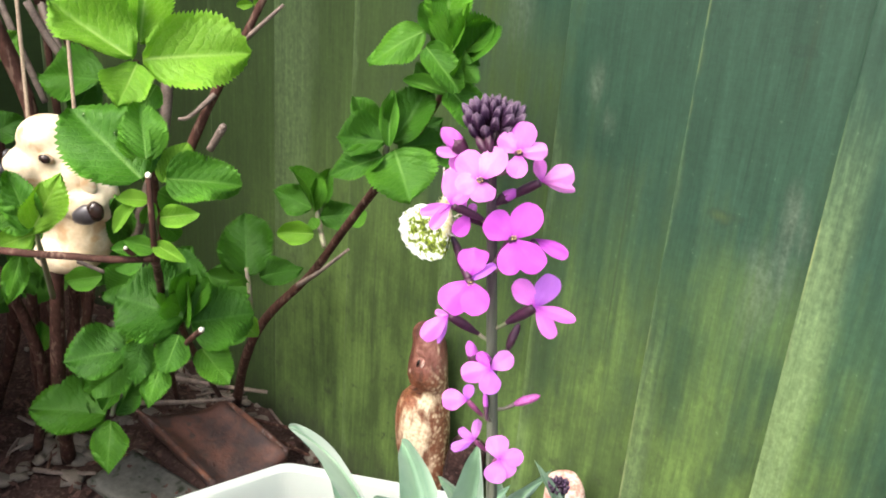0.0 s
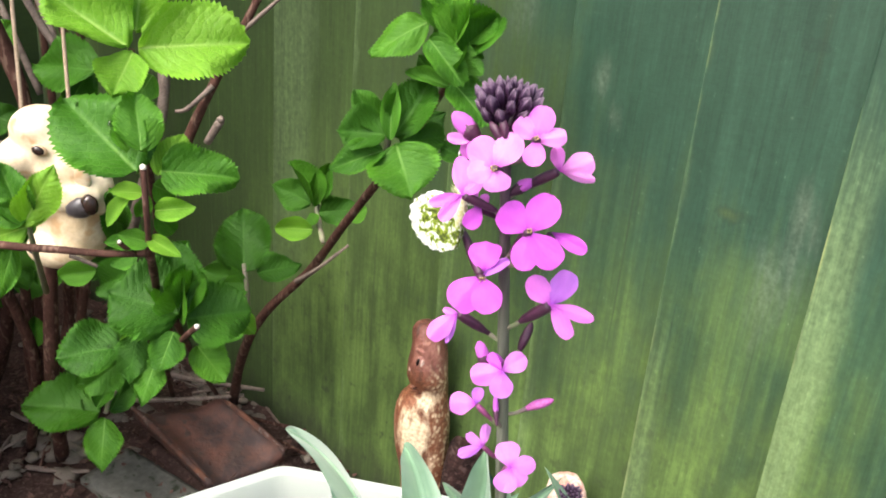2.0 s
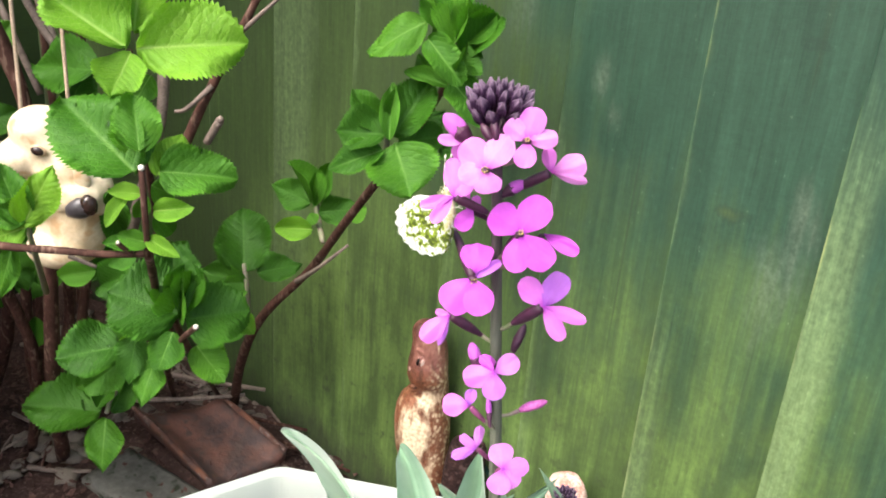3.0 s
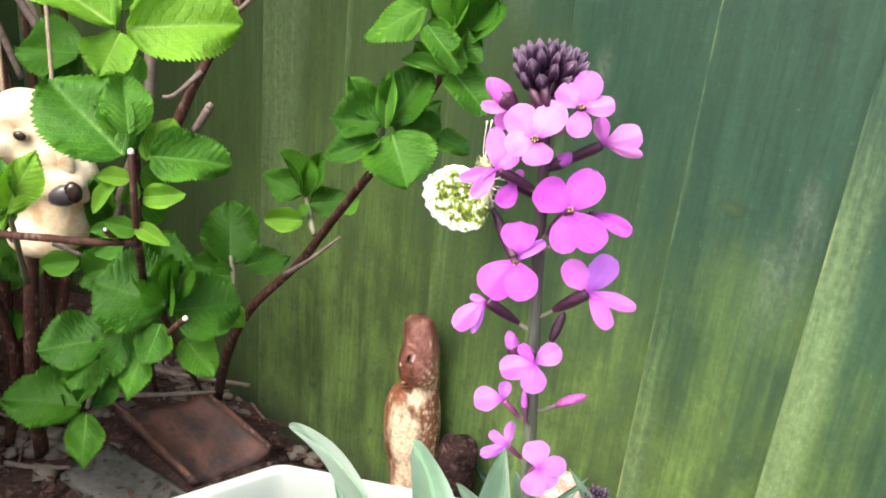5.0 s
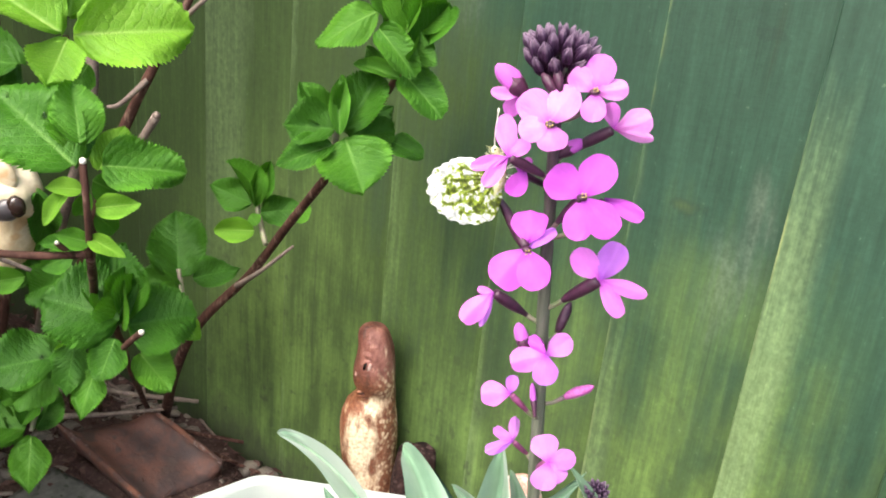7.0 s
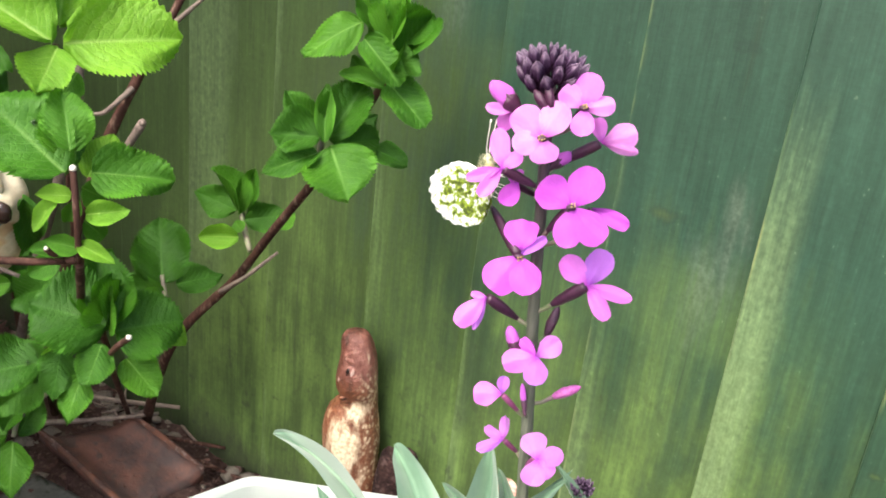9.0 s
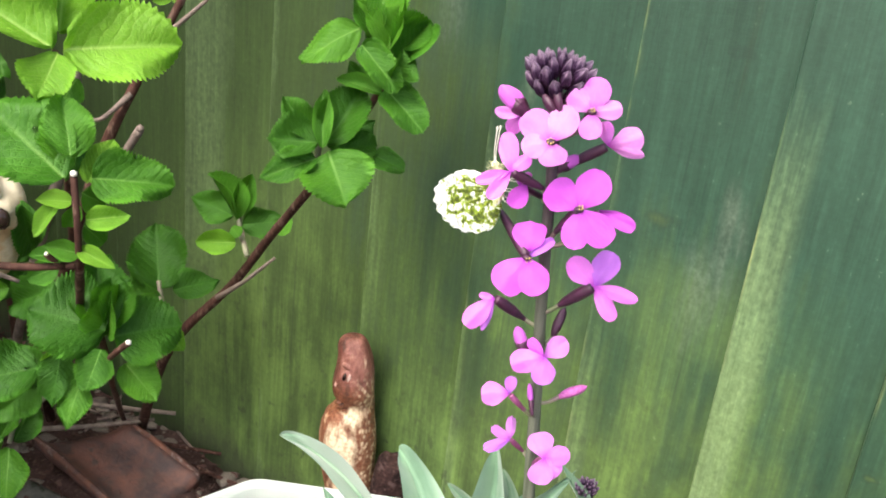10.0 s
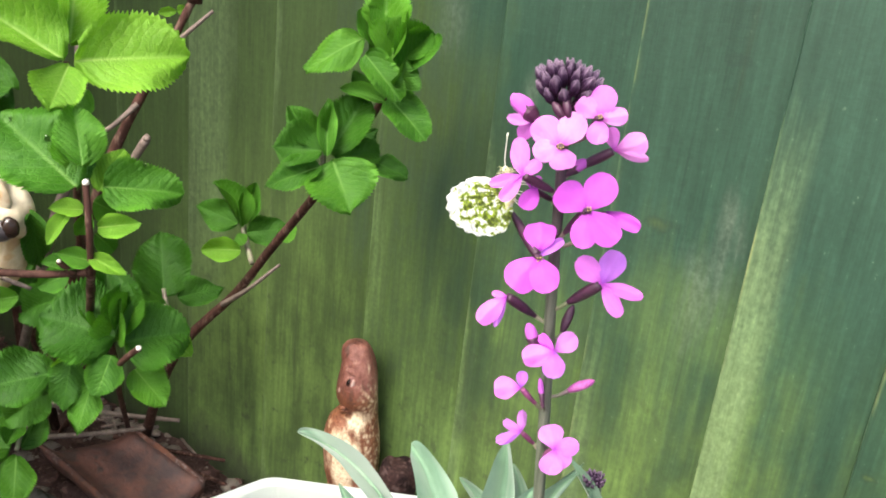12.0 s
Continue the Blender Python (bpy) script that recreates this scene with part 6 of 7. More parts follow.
flower_bud(wallflower, (-0.1667, 0.2514, 0.7979), (-0.1604, 0.2577, 0.8020), (-0.1721, 0.2453, 0.7959), 0.0020, MAGENTA)
flower_bud(wallflower, (-0.1735, 0.2340, 0.8200), (-0.1778, 0.2352, 0.8258), (-0.1732, 0.2438, 0.8146), 0.0025, PINK)
flower_bud(wallflower, (-0.1701, 0.2372, 0.8178), (-0.1732, 0.2374, 0.8224), (-0.1730, 0.2441, 0.8112), 0.0029, DEEP)
flower_bud(wallflower, (-0.1701, 0.2393, 0.7975), (-0.1737, 0.2421, 0.8039), (-0.1717, 0.2458, 0.7904), 0.0012, PINK)
flower_bud(wallflower, (-0.1846, 0.2311, 0.8958), (-0.1916, 0.2289, 0.9013), (-0.1762, 0.2363, 0.8951), 0.0035, PINK)
flower_bud(wallflower, (-0.1737, 0.2393, 0.8795), (-0.1706, 0.2436, 0.8831), (-0.1756, 0.2377, 0.8773), 0.0023, PINK)
flower_bud(wallflower, (-0.1731, 0.2304, 0.8972), (-0.1779, 0.2295, 0.9021), (-0.1761, 0.2363, 0.8937), 0.0018, CALYX)
flower_bud(wallflower, (-0.1721, 0.2300, 0.8986), (-0.1749, 0.2309, 0.9041), (-0.1762, 0.2363, 0.8948), 0.0016, CALYX)
flower_bud(wallflower, (-0.1744, 0.2356, 0.8964), (-0.1742, 0.2385, 0.9012), (-0.1761, 0.2363, 0.8940), 0.0016, CALYX)
bud_head(wallflower, (-0.1779, 0.2372, 0.8992), 1.03)
leaf(wallflower, (-0.2219, 0.2336, 0.7232), (-0.2812, 0.2372, 0.7357), (0.13, -0.62, 0.77), 0.0100, "lance_arch", SAGE)
leaf(wallflower, (-0.2196, 0.2700, 0.6940), (-0.2545, 0.2858, 0.7201), (0.30, -0.58, 0.75), 0.0196, "lance", SAGE)
leaf(wallflower, (-0.1982, 0.2729, 0.7070), (-0.2014, 0.2769, 0.7501), (0.26, -0.96, 0.11), 0.0173, "lance", SAGE)
leaf(wallflower, (-0.2077, 0.2801, 0.7080), (-0.2188, 0.2735, 0.7234), (0.76, -0.58, 0.30), 0.0080, "lance", SAGE)
leaf(wallflower, (-0.1883, 0.2868, 0.7184), (-0.1715, 0.2846, 0.7409), (0.12, -0.97, -0.19), 0.0068, "lance_curl", SAGE)
leaf(wallflower, (-0.1982, 0.2942, 0.7082), (-0.2047, 0.2932, 0.7274), (0.61, -0.77, 0.17), 0.0081, "lance", SAGE)
leaf(wallflower, (-0.1833, 0.2846, 0.7200), (-0.1727, 0.2775, 0.7421), (-0.20, -0.96, -0.21), 0.0085, "lance_curl", SAGE)
leaf(wallflower, (-0.2566, 0.2587, 0.6868), (-0.2628, 0.2510, 0.7058), (0.89, -0.45, 0.11), 0.0093, "lance_curl", SAGE)
leaf(wallflower, (-0.1618, 0.2891, 0.7236), (-0.1697, 0.2841, 0.7497), (0.90, -0.39, 0.20), 0.0057, "lance_curl", SAGE)
leaf(wallflower, (-0.1633, 0.2890, 0.7254), (-0.1640, 0.2920, 0.7441), (0.02, -0.99, 0.16), 0.0058, "lance", SAGE)
leaf(wallflower, (-0.2424, 0.2710, 0.6896), (-0.2520, 0.2669, 0.6952), (0.58, -0.57, 0.58), 0.0085, "lance", SAGE)
leaf(wallflower, (-0.1893, 0.2739, 0.7214), (-0.1826, 0.2736, 0.7361), (0.09, -0.99, -0.07), 0.0075, "lance_curl", SAGE)
bud_head(wallflower, (-0.1656, 0.2896, 0.7369), 0.48)
stem(wallflower, [(-0.1656, 0.2896, 0.7369), (-0.1567, 0.2730, 0.6544), (-0.1478, 0.2525, 0.5740)], (0.0011, 0.0013, 0.0016), STALK, 43, "stem", 0.04)


# ---- the rust-brown animal statue by the fence ----
def statue():
    """A slim upright animal with a long neck, in one mesh."""
    bm = bmesh.new()
    rows = []
    # x offset, y offset, half width, half depth, height
    profile = ((0.009, 0.0, 0.0345, 0.034, 0.0), (0.0098, 0.0, 0.0350, 0.034, 0.02), (0.0098, 0.0, 0.0345, 0.034, 0.12), (0.0073, 0.0, 0.0346, 0.034, 0.149),
               (0.0040, 0.0, 0.0355, 0.034, 0.168), (0.0008, 0.0, 0.0373, 0.035, 0.187), (-0.0012, 0.0, 0.0381, 0.036, 0.210), (-0.0018, 0.0, 0.0379, 0.036, 0.228),
               (-0.0019, 0.0, 0.0358, 0.034, 0.246), (-0.0010, 0.0, 0.0330, 0.032, 0.259), (0.0025, 0.0, 0.0281, 0.029, 0.268), (0.0052, 0.002, 0.0246, 0.026, 0.277),
               (0.0035, 0.0, 0.0257, 0.027, 0.2845), (0.0011, -0.002, 0.0270, 0.029, 0.292), (0.0008, -0.003, 0.0272, 0.030, 0.303), (0.0008, -0.002, 0.0262, 0.029, 0.3155),
               (0.0010, 0.0, 0.0245, 0.027, 0.328), (0.0004, 0.0, 0.0228, 0.025, 0.341), (-0.0023, 0.0, 0.0213, 0.022, 0.353), (-0.0036, 0.0, 0.0190, 0.019, 0.361), (-0.0038, 0.0, 0.0150, 0.015, 0.367), (-0.004, 0.0, 0.008, 0.008, 0.370))
    sides = 22
    right = Vector((0.80, 0.60, 0)).normalized()
    front = Vector((right.y, -right.x, 0))
    for dx, dy, w, d, h in profile:
        c = STATUE_AT + right * dx + front * -dy + Vector((0, 0, h * 1.03))
        ring = []
        for j in range(sides):
            a = 2 * math.pi * j / sides
            k = 1 + 0.035 * noise.noise(Vector((math.cos(a) * 2, math.sin(a) * 2, h * 40)))
            ring.append(bm.verts.new(c + right * math.cos(a) * w * k + front * math.sin(a) * d * k))
        rows.append(ring)
    for i, (a, b) in enumerate(zip(rows, rows[1:])):
        for j in range(sides):
            f = bm.faces.new((a[j], a[(j + 1) % sides], b[(j + 1) % sides], b[j]))
            f.material_index = 0
    bm.faces.new(rows[0][::-1])
    bm.faces.new(rows[-1])
    eye = STATUE_AT + right * -0.0075 + front * 0.0235 + Vector((0, 0, 0.3358))
    lump(bm, eye, (0.0070, 0.0040, 0.0115), (0, 12, 37), 0.25, 2, 2, 0)
    lump(bm, eye + front * 0.0030 + right * -0.0035, (0.0022, 0.0028, 0.0062), (0, 12, 37), 0.2, 2, 2, 2)
    lump(bm, eye + front * 0.0026 + right * 0.0022 + Vector((0, 0, -0.001)), (0.0028, 0.0026, 0.0070), (0, 12, 37), 0.1, 4, 2, 3)
    lump(bm, STATUE_AT + right * -0.0155 + front * 0.010 + Vector((0, 0, 0.3105)), (0.0105, 0.0130, 0.0135), (0, 0, 37), 0.15, 5, 2, 0)
    lump(bm, STATUE_AT + right * -0.0205 + front * 0.0165 + Vector((0, 0, 0.3183)), (0.0030, 0.0035, 0.0055), (0, 0, 37), 0.15, 5, 2, 3)
    lump(bm, STATUE_AT + right * -0.0100 + front * 0.0235 + Vector((0, 0, 0.2972)), (0.0085, 0.0040, 0.0014), (0, -22, 37), 0.15, 6, 2, 1)
    for k in range(4):  # folds of skin under the jaw
        lump(bm, STATUE_AT + right * (-0.006 + 0.003 * k) + front * (0.0235 - 0.0015 * k) + Vector((0, 0, 0.300 - 0.0055 * k)), (0.0175, 0.0032, 0.0030), (0, -20 - 4 * k, 37), 0.25, 7 + k, 2, 0)
    lump(bm, STATUE_AT + right * -0.0050 + front * 0.0215 + Vector((0, 0, 0.3475)), (0.0120, 0.0050, 0.0052), (0, 30, 37), 0.2, 12, 2, 0)
    ob = part("animal_statue", bm, [STATUE, STUMP, EYE_DARK, PINKSTONE])
    return tagged(ob, "slim rust-brown and cream mottled animal statue standing by the fence", "statue")


STATUE_AT = Vector((-0.716, 0.836, 0.0))
statue()

# dark stump beside the statue
bm = bmesh.new()
spin_profile(bm, [(0.030, 0.0)] + [(0.030 - 0.008 * (k / 20) ** 2, 0.222 * k / 20) for k in range(1, 21)] + [(0.018, 0.228), (0.006, 0.224)], 26, (-0.644, 0.842, 0))
for v in bm.verts:
    ridge = noise.noise(Vector((v.co.x * 60, v.co.y * 60, v.co.z * 14)))
    v.co += Vector((v.co.x + 0.644, v.co.y - 0.842, 0)) * 0.40 * ridge + Vector((0, 0, 0.010)) * noise.noise(v.co * 45) * (v.co.z > 0.15)
tagged(part("wood_stump", bm, STUMP), "rough dark brown wooden stump beside the statue", "stump")

# thin dark green cane leaning on the fence behind the planter
tagged(part("garden_cane", tube(bmesh.new(), [(-0.648, 0.874, 0.198), (-0.590, 0.862, 0.163), (-0.286, 0.83, 0.0)], (0.0030, 0.0032, 0.0034), 6, 8, 0.06, 5), CANE), "thin dark green garden cane leaning on the fence", "cane")

# mottled stone by the fence
bm = bmesh.new()
spin_profile(bm, [(0.030, 0.0), (0.034, 0.05), (0.032, 0.14), (0.029, 0.22), (0.027, 0.252), (0.020, 0.268), (0.008, 0.274)], 14, (-0.478, 0.838, 0), 0.8)
for v in bm.verts:
    v.co += Vector((1, 1, 0.5)) * 0.006 * noise.noise(v.co * 50)
tagged(part("mottled_stone", bm, PINKSTONE), "upright pink and white mottled stone near the fence", "stone")


# ---- the hanging dog ornament ----
def blended(bm, size, rounds):
    """The bodies of bm grown together into one smooth skin."""
    me = bpy.data.meshes.new("skin")
    bm.to_mesh(me)
    bm.free()
    tmp = new("skin", me)
    r = tmp.modifiers.new("grow", "REMESH")
    r.mode, r.voxel_size = "VOXEL", size
    k = tmp.modifiers.new("smooth", "SMOOTH")
    k.iterations, k.factor = rounds, 0.5
    out = bmesh.new()
    out.from_mesh(tmp.evaluated_get(bpy.context.evaluated_depsgraph_get()).to_mesh())
    bpy.data.objects.remove(tmp)
    bpy.data.meshes.remove(me)
    return out


def dog_ornament():
    """Two cream puppies side by side on a swing, one mesh, hung on two lengths of twine."""
    bm = bmesh.new()
    right = Vector((0.75, 0.66, 0)).normalized()
    near = Vector((right.y, -right.x, 0))
    o = DOG_AT
    turn = math.degrees(math.atan2(right.y, right.x))

    def add(dx, dn, dz, sx, sn, sz, tilt=0, mat=0, rough=0.06, seed=1, level=3):
        lump(bm, o + right * dx + near * dn + Vector((0, 0, dz)), (sx, sn, sz), (0, tilt, turn), rough, seed, level, mat)

    add(0.0097, -0.006, -0.0589, 0.0391, 0.0296, 0.0504, 0, 0, 0.05, 3, 3)  # body
    add(-0.0051, -0.004, 0.0339, 0.0367, 0.0320, 0.0367, 0, 0, 0.03, 1, 3)  # upper head
    add(-0.0134, 0.002, 0.0486, 0.0308, 0.0273, 0.0237, -8, 0, 0.03, 11, 3)  # brow
    add(-0.0336, 0.010, 0.0179, 0.0249, 0.0225, 0.0190, 14, 0, 0.03, 4, 3)  # upper muzzle
    add(0.0055, 0.006, 0.0076, 0.0296, 0.0237, 0.0261, 0, 0, 0.04, 9, 3)  # cheek
    add(0.0240, 0.014, 0.0145, 0.0150, 0.0150, 0.0235, -15, 0, 0.08, 5, 3)  # ear
    add(0.0304, -0.002, -0.0205, 0.0284, 0.0249, 0.0367, 6, 0, 0.05, 6, 3)  # lower head
    add(0.0250, 0.014, -0.0170, 0.0284, 0.0213, 0.0213, 0, 0, 0.04, 7, 3)  # lower muzzle
    add(-0.0081, 0.004, -0.0282, 0.0296, 0.0225, 0.0308, 0, 0, 0.05, 12, 3)  # chest
    add(-0.0022, 0.012, -0.0845, 0.0344, 0.0213, 0.0213, 5, 0, 0.06, 8, 3)  # paws
    bm = blended(bm, 0.0035, 9)
    add(-0.0040, 0.0285, 0.0335, 0.0088, 0.0030, 0.0062, 15, 4, 0, 1, 2)  # eye rim
    add(-0.0046, 0.0305, 0.0338, 0.0068, 0.0031, 0.0050, 15, 2, 0, 1, 2)  # eye
    add(-0.0514, 0.012, 0.0294, 0.0041, 0.0071, 0.0053, 0, 1, 0, 2, 2)  # far eye
    add(-0.0543, 0.020, 0.0159, 0.0053, 0.0083, 0.0059, 0, 1, 0.1, 2, 2)  # nose
    add(0.0440, 0.0335, -0.0200, 0.0098, 0.0075, 0.0118, 0, 2, 0.1, 3, 2)  # dark nose
    add(0.0352, 0.0335, -0.0240, 0.0180, 0.0072, 0.0112, -20, 1, 0.15, 4, 2)  # dark mouth
    add(-0.0217, 0.030, -0.0781, 0.0047, 0.0036, 0.0047, 0, 1, 0, 5, 2)  # claw
    add(0.0310, 0.0215, 0.0080, 0.0115, 0.0065, 0.0200, -22, 0, 0.15, 7, 2)  # ear flap
    add(0.0050, 0.0290, -0.0050, 0.0150, 0.0040, 0.0035, 18, 4, 0.2, 9, 2)  # mouth fold
    ob = part("dog_ornament", bm, [CREAM, NOSE, EYE_DARK, LITTER, TAN])
    return tagged(ob, "cream painted resin ornament of two puppies hanging in the shrub", "ornament")


DOG_AT = Vector((-0.928, 0.462, 0.605))
dog_ornament()
for k, (a, b) in enumerate((((-0.979, 0.455, 0.655), (-1.060, 0.500, 1.25)), ((-0.942, 0.489, 0.655), (-1.035, 0.535, 1.25)))):
    tagged(part("twine", tube(bmesh.new(), [a, Vector(a).lerp(Vector(b), 0.5) + Vector((0.002, 0, 0)), b], (0.0021, 0.0021, 0.0021), 30, 7, 0.10, k), ROPE),
           "thin hemp twine holding up the dog ornament", "twine")


# ---- tile, slab, sticks, stones and litter on the soil ----
def slab(name, corners, thick, material, label, category, lip=0.0):
    """A flat piece with four top corners, worn edges and, for a gutter tile, raised lips along two sides."""
    c = [Vector(p) for p in corners]
    n = (c[1] - c[0]).cross(c[3] - c[0]).normalized()
    if n.z < 0:
        n = -n
    bm = bmesh.new()
    grid = []
    m = 12
    for i in range(m + 1):
        line = []
        for j in range(m + 1):
            u, v = i / m, j / m
            p = c[0].lerp(c[1], u).lerp(c[3].lerp(c[2], u), v)
            h = lip * max(0, abs(2 * u - 1) - 0.62) / 0.38 + 0.003 * noise.noise(p * 40) + 0.002 * noise.noise(p * 90)
            h -= 0.004 * (max(abs(2 * u - 1), abs(2 * v - 1)) > 0.99)
            line.append(bm.verts.new(p + n * h))
        grid.append(line)
    for a, b in zip(grid, grid[1:]):
        for j in range(m):
            bm.faces.new((a[j], a[j + 1], b[j + 1], b[j]))
    made = bmesh.ops.extrude_face_region(bm, geom=bm.faces[:])
    for v in made["geom"]:
        if isinstance(v, bmesh.types.BMVert):
            v.co -= n * thick
    bmesh.ops.recalc_face_normals(bm, faces=bm.faces)
    return tagged(part(name, bm, material), label, category)


TILE = ((-1.200, 0.681, 0.055), (-1.141, 0.806, 0.052), (-0.986, 0.819, 0.022), (-1.016, 0.692, 0.014))
tile = slab("rusty_tile", TILE, 0.022, RUST, "rusty brown trough-shaped tile lying on the soil", "tile", 0.022)
for a, b in ((TILE[0], TILE[3]), (TILE[1], TILE[2])):
    a, b = Vector(a) + Vector((0, 0, 0.015)), Vector(b) + Vector((0, 0, 0.015))
    part("rim", tube(bmesh.new(), [a, a.lerp(b, 0.35) + Vector((0.002, 0, 0.001)), a.lerp(b, 0.7), b], (0.0036, 0.0050, 0.0048, 0.0040), 8, 9, 0.12, 4), RIM, tile)
slab("stone_slab", ((-1.159, 0.564, 0.020), (-1.175, 0.655, 0.022), (-0.989, 0.681, 0.020), (-0.949, 0.585, 0.020)), 0.030, STONE, "flat grey stone slab lying on the soil", "slab")
for a, b, r, m in (((-1.215, 0.690, 0.072), (-1.105, 0.830, 0.076), 0.0042, TWIG), ((-1.237, 0.519, 0.014), (-1.161, 0.581, 0.018), 0.0042, TWIG), ((-1.262, 0.744, 0.086), (-1.100, 0.868, 0.072), 0.0048, TWIG),
                   ((-1.180, 0.800, 0.035), (-1.010, 0.884, 0.030), 0.004, BARK), ((-1.330, 0.540, 0.012), (-1.290, 0.500, 0.012), 0.003, TWIG),
                   ((-1.040, 0.850, 0.012), (-0.900, 0.880, 0.012), 0.0035, BARK), ((-1.30, 0.60, 0.012), (-1.22, 0.53, 0.012), 0.003, BARK)):
    mid = Vector(a).lerp(Vector(b), 0.5) + Vector((0.004, -0.006, 0.002))
    tagged(part("stick", tube(bmesh.new(), [a, mid, b], (r, r * 0.9, r * 0.6), 6, 7, 0.2, 3), m), "dry broken stick lying on the soil", "stick", "sticks on the soil")

rng = random.Random(11)
pebble_shapes = []
for k in range(5):
    bm = bmesh.new()
    lump(bm, (0, 0, 0), (1.0, 0.75, 0.5), (0, 0, 0), 0.55, k + 2, 2)
    pebble_shapes.append(mesh_from(bm, "pebble", PEBBLE))
for k in range(190):
    x, y = rng.uniform(-1.62, -0.86), rng.uniform(0.46, 0.88)
    s = rng.choice((0.006, 0.008, 0.010, 0.013, 0.019))
    if -1.2 < x < -0.95 and 0.5 < y < 0.80 or x < -1.27 and y < 0.66:
        continue
    ob = new("pebble", pebble_shapes[k % 5])
    ob.matrix_basis = pose(x, y, s * 0.25 + 0.004, 0, 0, rng.uniform(0, 360)) @ Matrix.Diagonal((s, s, s, 1))
    tagged(ob, "small brown-grey pebble lying on the soil", "pebble", "pebbles on the soil")
for k, (x, y) in enumerate(((-1.164, 0.858), (-1.132, 0.861), (-1.088, 0.853), (-1.150, 0.889), (-1.096, 0.884), (-1.107, 0.912), (-1.102, 0.832), (-1.265, 0.701), (-1.206, 0.640), (-1.170, 0.658), (-1.312, 0.583), (-1.259, 0.585), (-1.285, 0.556), (-1.318, 0.553), (-1.284, 0.614), (-1.321, 0.608), (-1.307, 0.830), (-1.266, 0.826), (-1.224, 0.874), (-1.209, 0.851), (-1.067, 0.897), (-1.304, 0.782), (-1.307, 0.807))):
    s = (0.010, 0.015, 0.008, 0.012)[k % 4]
    ob = new("pebble", pebble_shapes[k % 5])
    ob.matrix_basis = pose(x, y, s * 0.3 + 0.004, 0, 0, 67 * k) @ Matrix.Diagonal((s, s, s, 1))
    tagged(ob, "small grey pebble lying beside the tile", "pebble", "pebbles on the soil")
for k, (a, b) in enumerate((((-1.314, 0.823, 0.016), (-1.239, 0.834, 0.020)), ((-1.323, 0.850, 0.016), (-1.273, 0.849, 0.020)), ((-1.149, 0.892, 0.016), (-1.119, 0.939, 0.020)), ((-1.055, 0.819, 0.016), (-0.987, 0.852, 0.020)), ((-1.201, 0.864, 0.016), (-1.185, 0.901, 0.020)), ((-1.240, 0.820, 0.016), (-1.214, 0.867, 0.020)), ((-1.126, 0.892, 0.016), (-1.054, 0.871, 0.020)), ((-1.190, 0.590, 0.016), (-1.167, 0.640, 0.020)), ((-1.242, 0.845, 0.016), (-1.186, 0.820, 0.020)), ((-1.300, 0.509, 0.016), (-1.302, 0.565, 0.020)), ((-1.382, 0.566, 0.016), (-1.305, 0.585, 0.020)))):
    mid = Vector(a).lerp(Vector(b), 0.5) + Vector((0.003, -0.004, 0.003))
    r = (0.0024, 0.0034, 0.0028)[k % 3]
    tagged(part("stick", tube(bmesh.new(), [a, mid, b], (r, r * 0.9, r * 0.5), 5, 6, 0.25, k), (TWIG, BARK)[k % 4 == 3]), "short dry twig lying on the soil", "stick", "sticks on the soil")
for k in range(10):
    x, y = rng.uniform(-1.34, -1.16), rng.uniform(0.77, 0.875)
    turn, long = rng.uniform(-1.2, 2.6), rng.uniform(0.012, 0.032)
    a, b = Vector((x, y, rng.uniform(0.012, 0.03))), Vector((x + long * math.cos(turn), min(0.884, y + long * math.sin(turn)), rng.uniform(0.012, 0.035)))
    r = rng.uniform(0.0016, 0.0034)
    tagged(part("stick", tube(bmesh.new(), [a, a.lerp(b, 0.5) + Vector((0, -0.003, 0.003)), b], (r, r * 0.9, r * 0.6), 4, 6, 0.25, k), (TWIG, BARK)[k % 3 == 2]), "short dry twig lying among the stems", "stick", "sticks on the soil")
for k in range(34):
    x, y = rng.uniform(-1.34, -1.15), rng.uniform(0.76, 0.88)
    s = rng.choice((0.005, 0.007, 0.010))
    ob = new("pebble", pebble_shapes[k % 5])
    ob.matrix_basis = pose(x, y, s * 0.25 + 0.012, 0, 0, rng.uniform(0, 360)) @ Matrix.Diagonal((s, s, s, 1))
    tagged(ob, "small brown-grey pebble lying among the stems", "pebble", "pebbles on the soil")
for k, (x, y) in enumerate(((-1.278, 0.565), (-1.285, 0.593), (-1.257, 0.606), (-1.261, 0.540), (-1.217, 0.602), (-1.248, 0.567), (-1.316, 0.545), (-1.182, 0.552), (-1.242, 0.495))):
    s = (0.020, 0.016, 0.022, 0.014, 0.018)[k % 5]
    ob = new("stone", pebble_shapes[(k * 2) % 5])
    ob.matrix_basis = pose(x, y, s * 0.30 + 0.004, 8 * math.sin(k), 6, 53 * k) @ Matrix.Diagonal((s, s, s, 1))
    tagged(ob, "flat beige-grey stone bedded in the mulch", "stone", "stones under the shrub")
bm = bmesh.new()
for k in range(1500):
    x, y = rng.uniform(-1.7, -0.84), rng.uniform(0.42, 0.885)
    s = rng.uniform(0.004, 0.011)
    m = pose(x, y, rng.uniform(0.004, 0.022), rng.uniform(-40, 40), rng.uniform(-40, 40), rng.uniform(0, 360))
    q = [m @ Vector(p) for p in ((-s, 0, 0.2 * s), (0, -0.45 * s, 0), (s, 0, 0.25 * s), (0, 0.45 * s, 0.1 * s))]
    bm.faces.new([bm.verts.new(p) for p in q])
tagged(part("leaf_litter", bm, LITTER), "scattered brown dead leaf litter on the soil", "litter", kind="stuff")


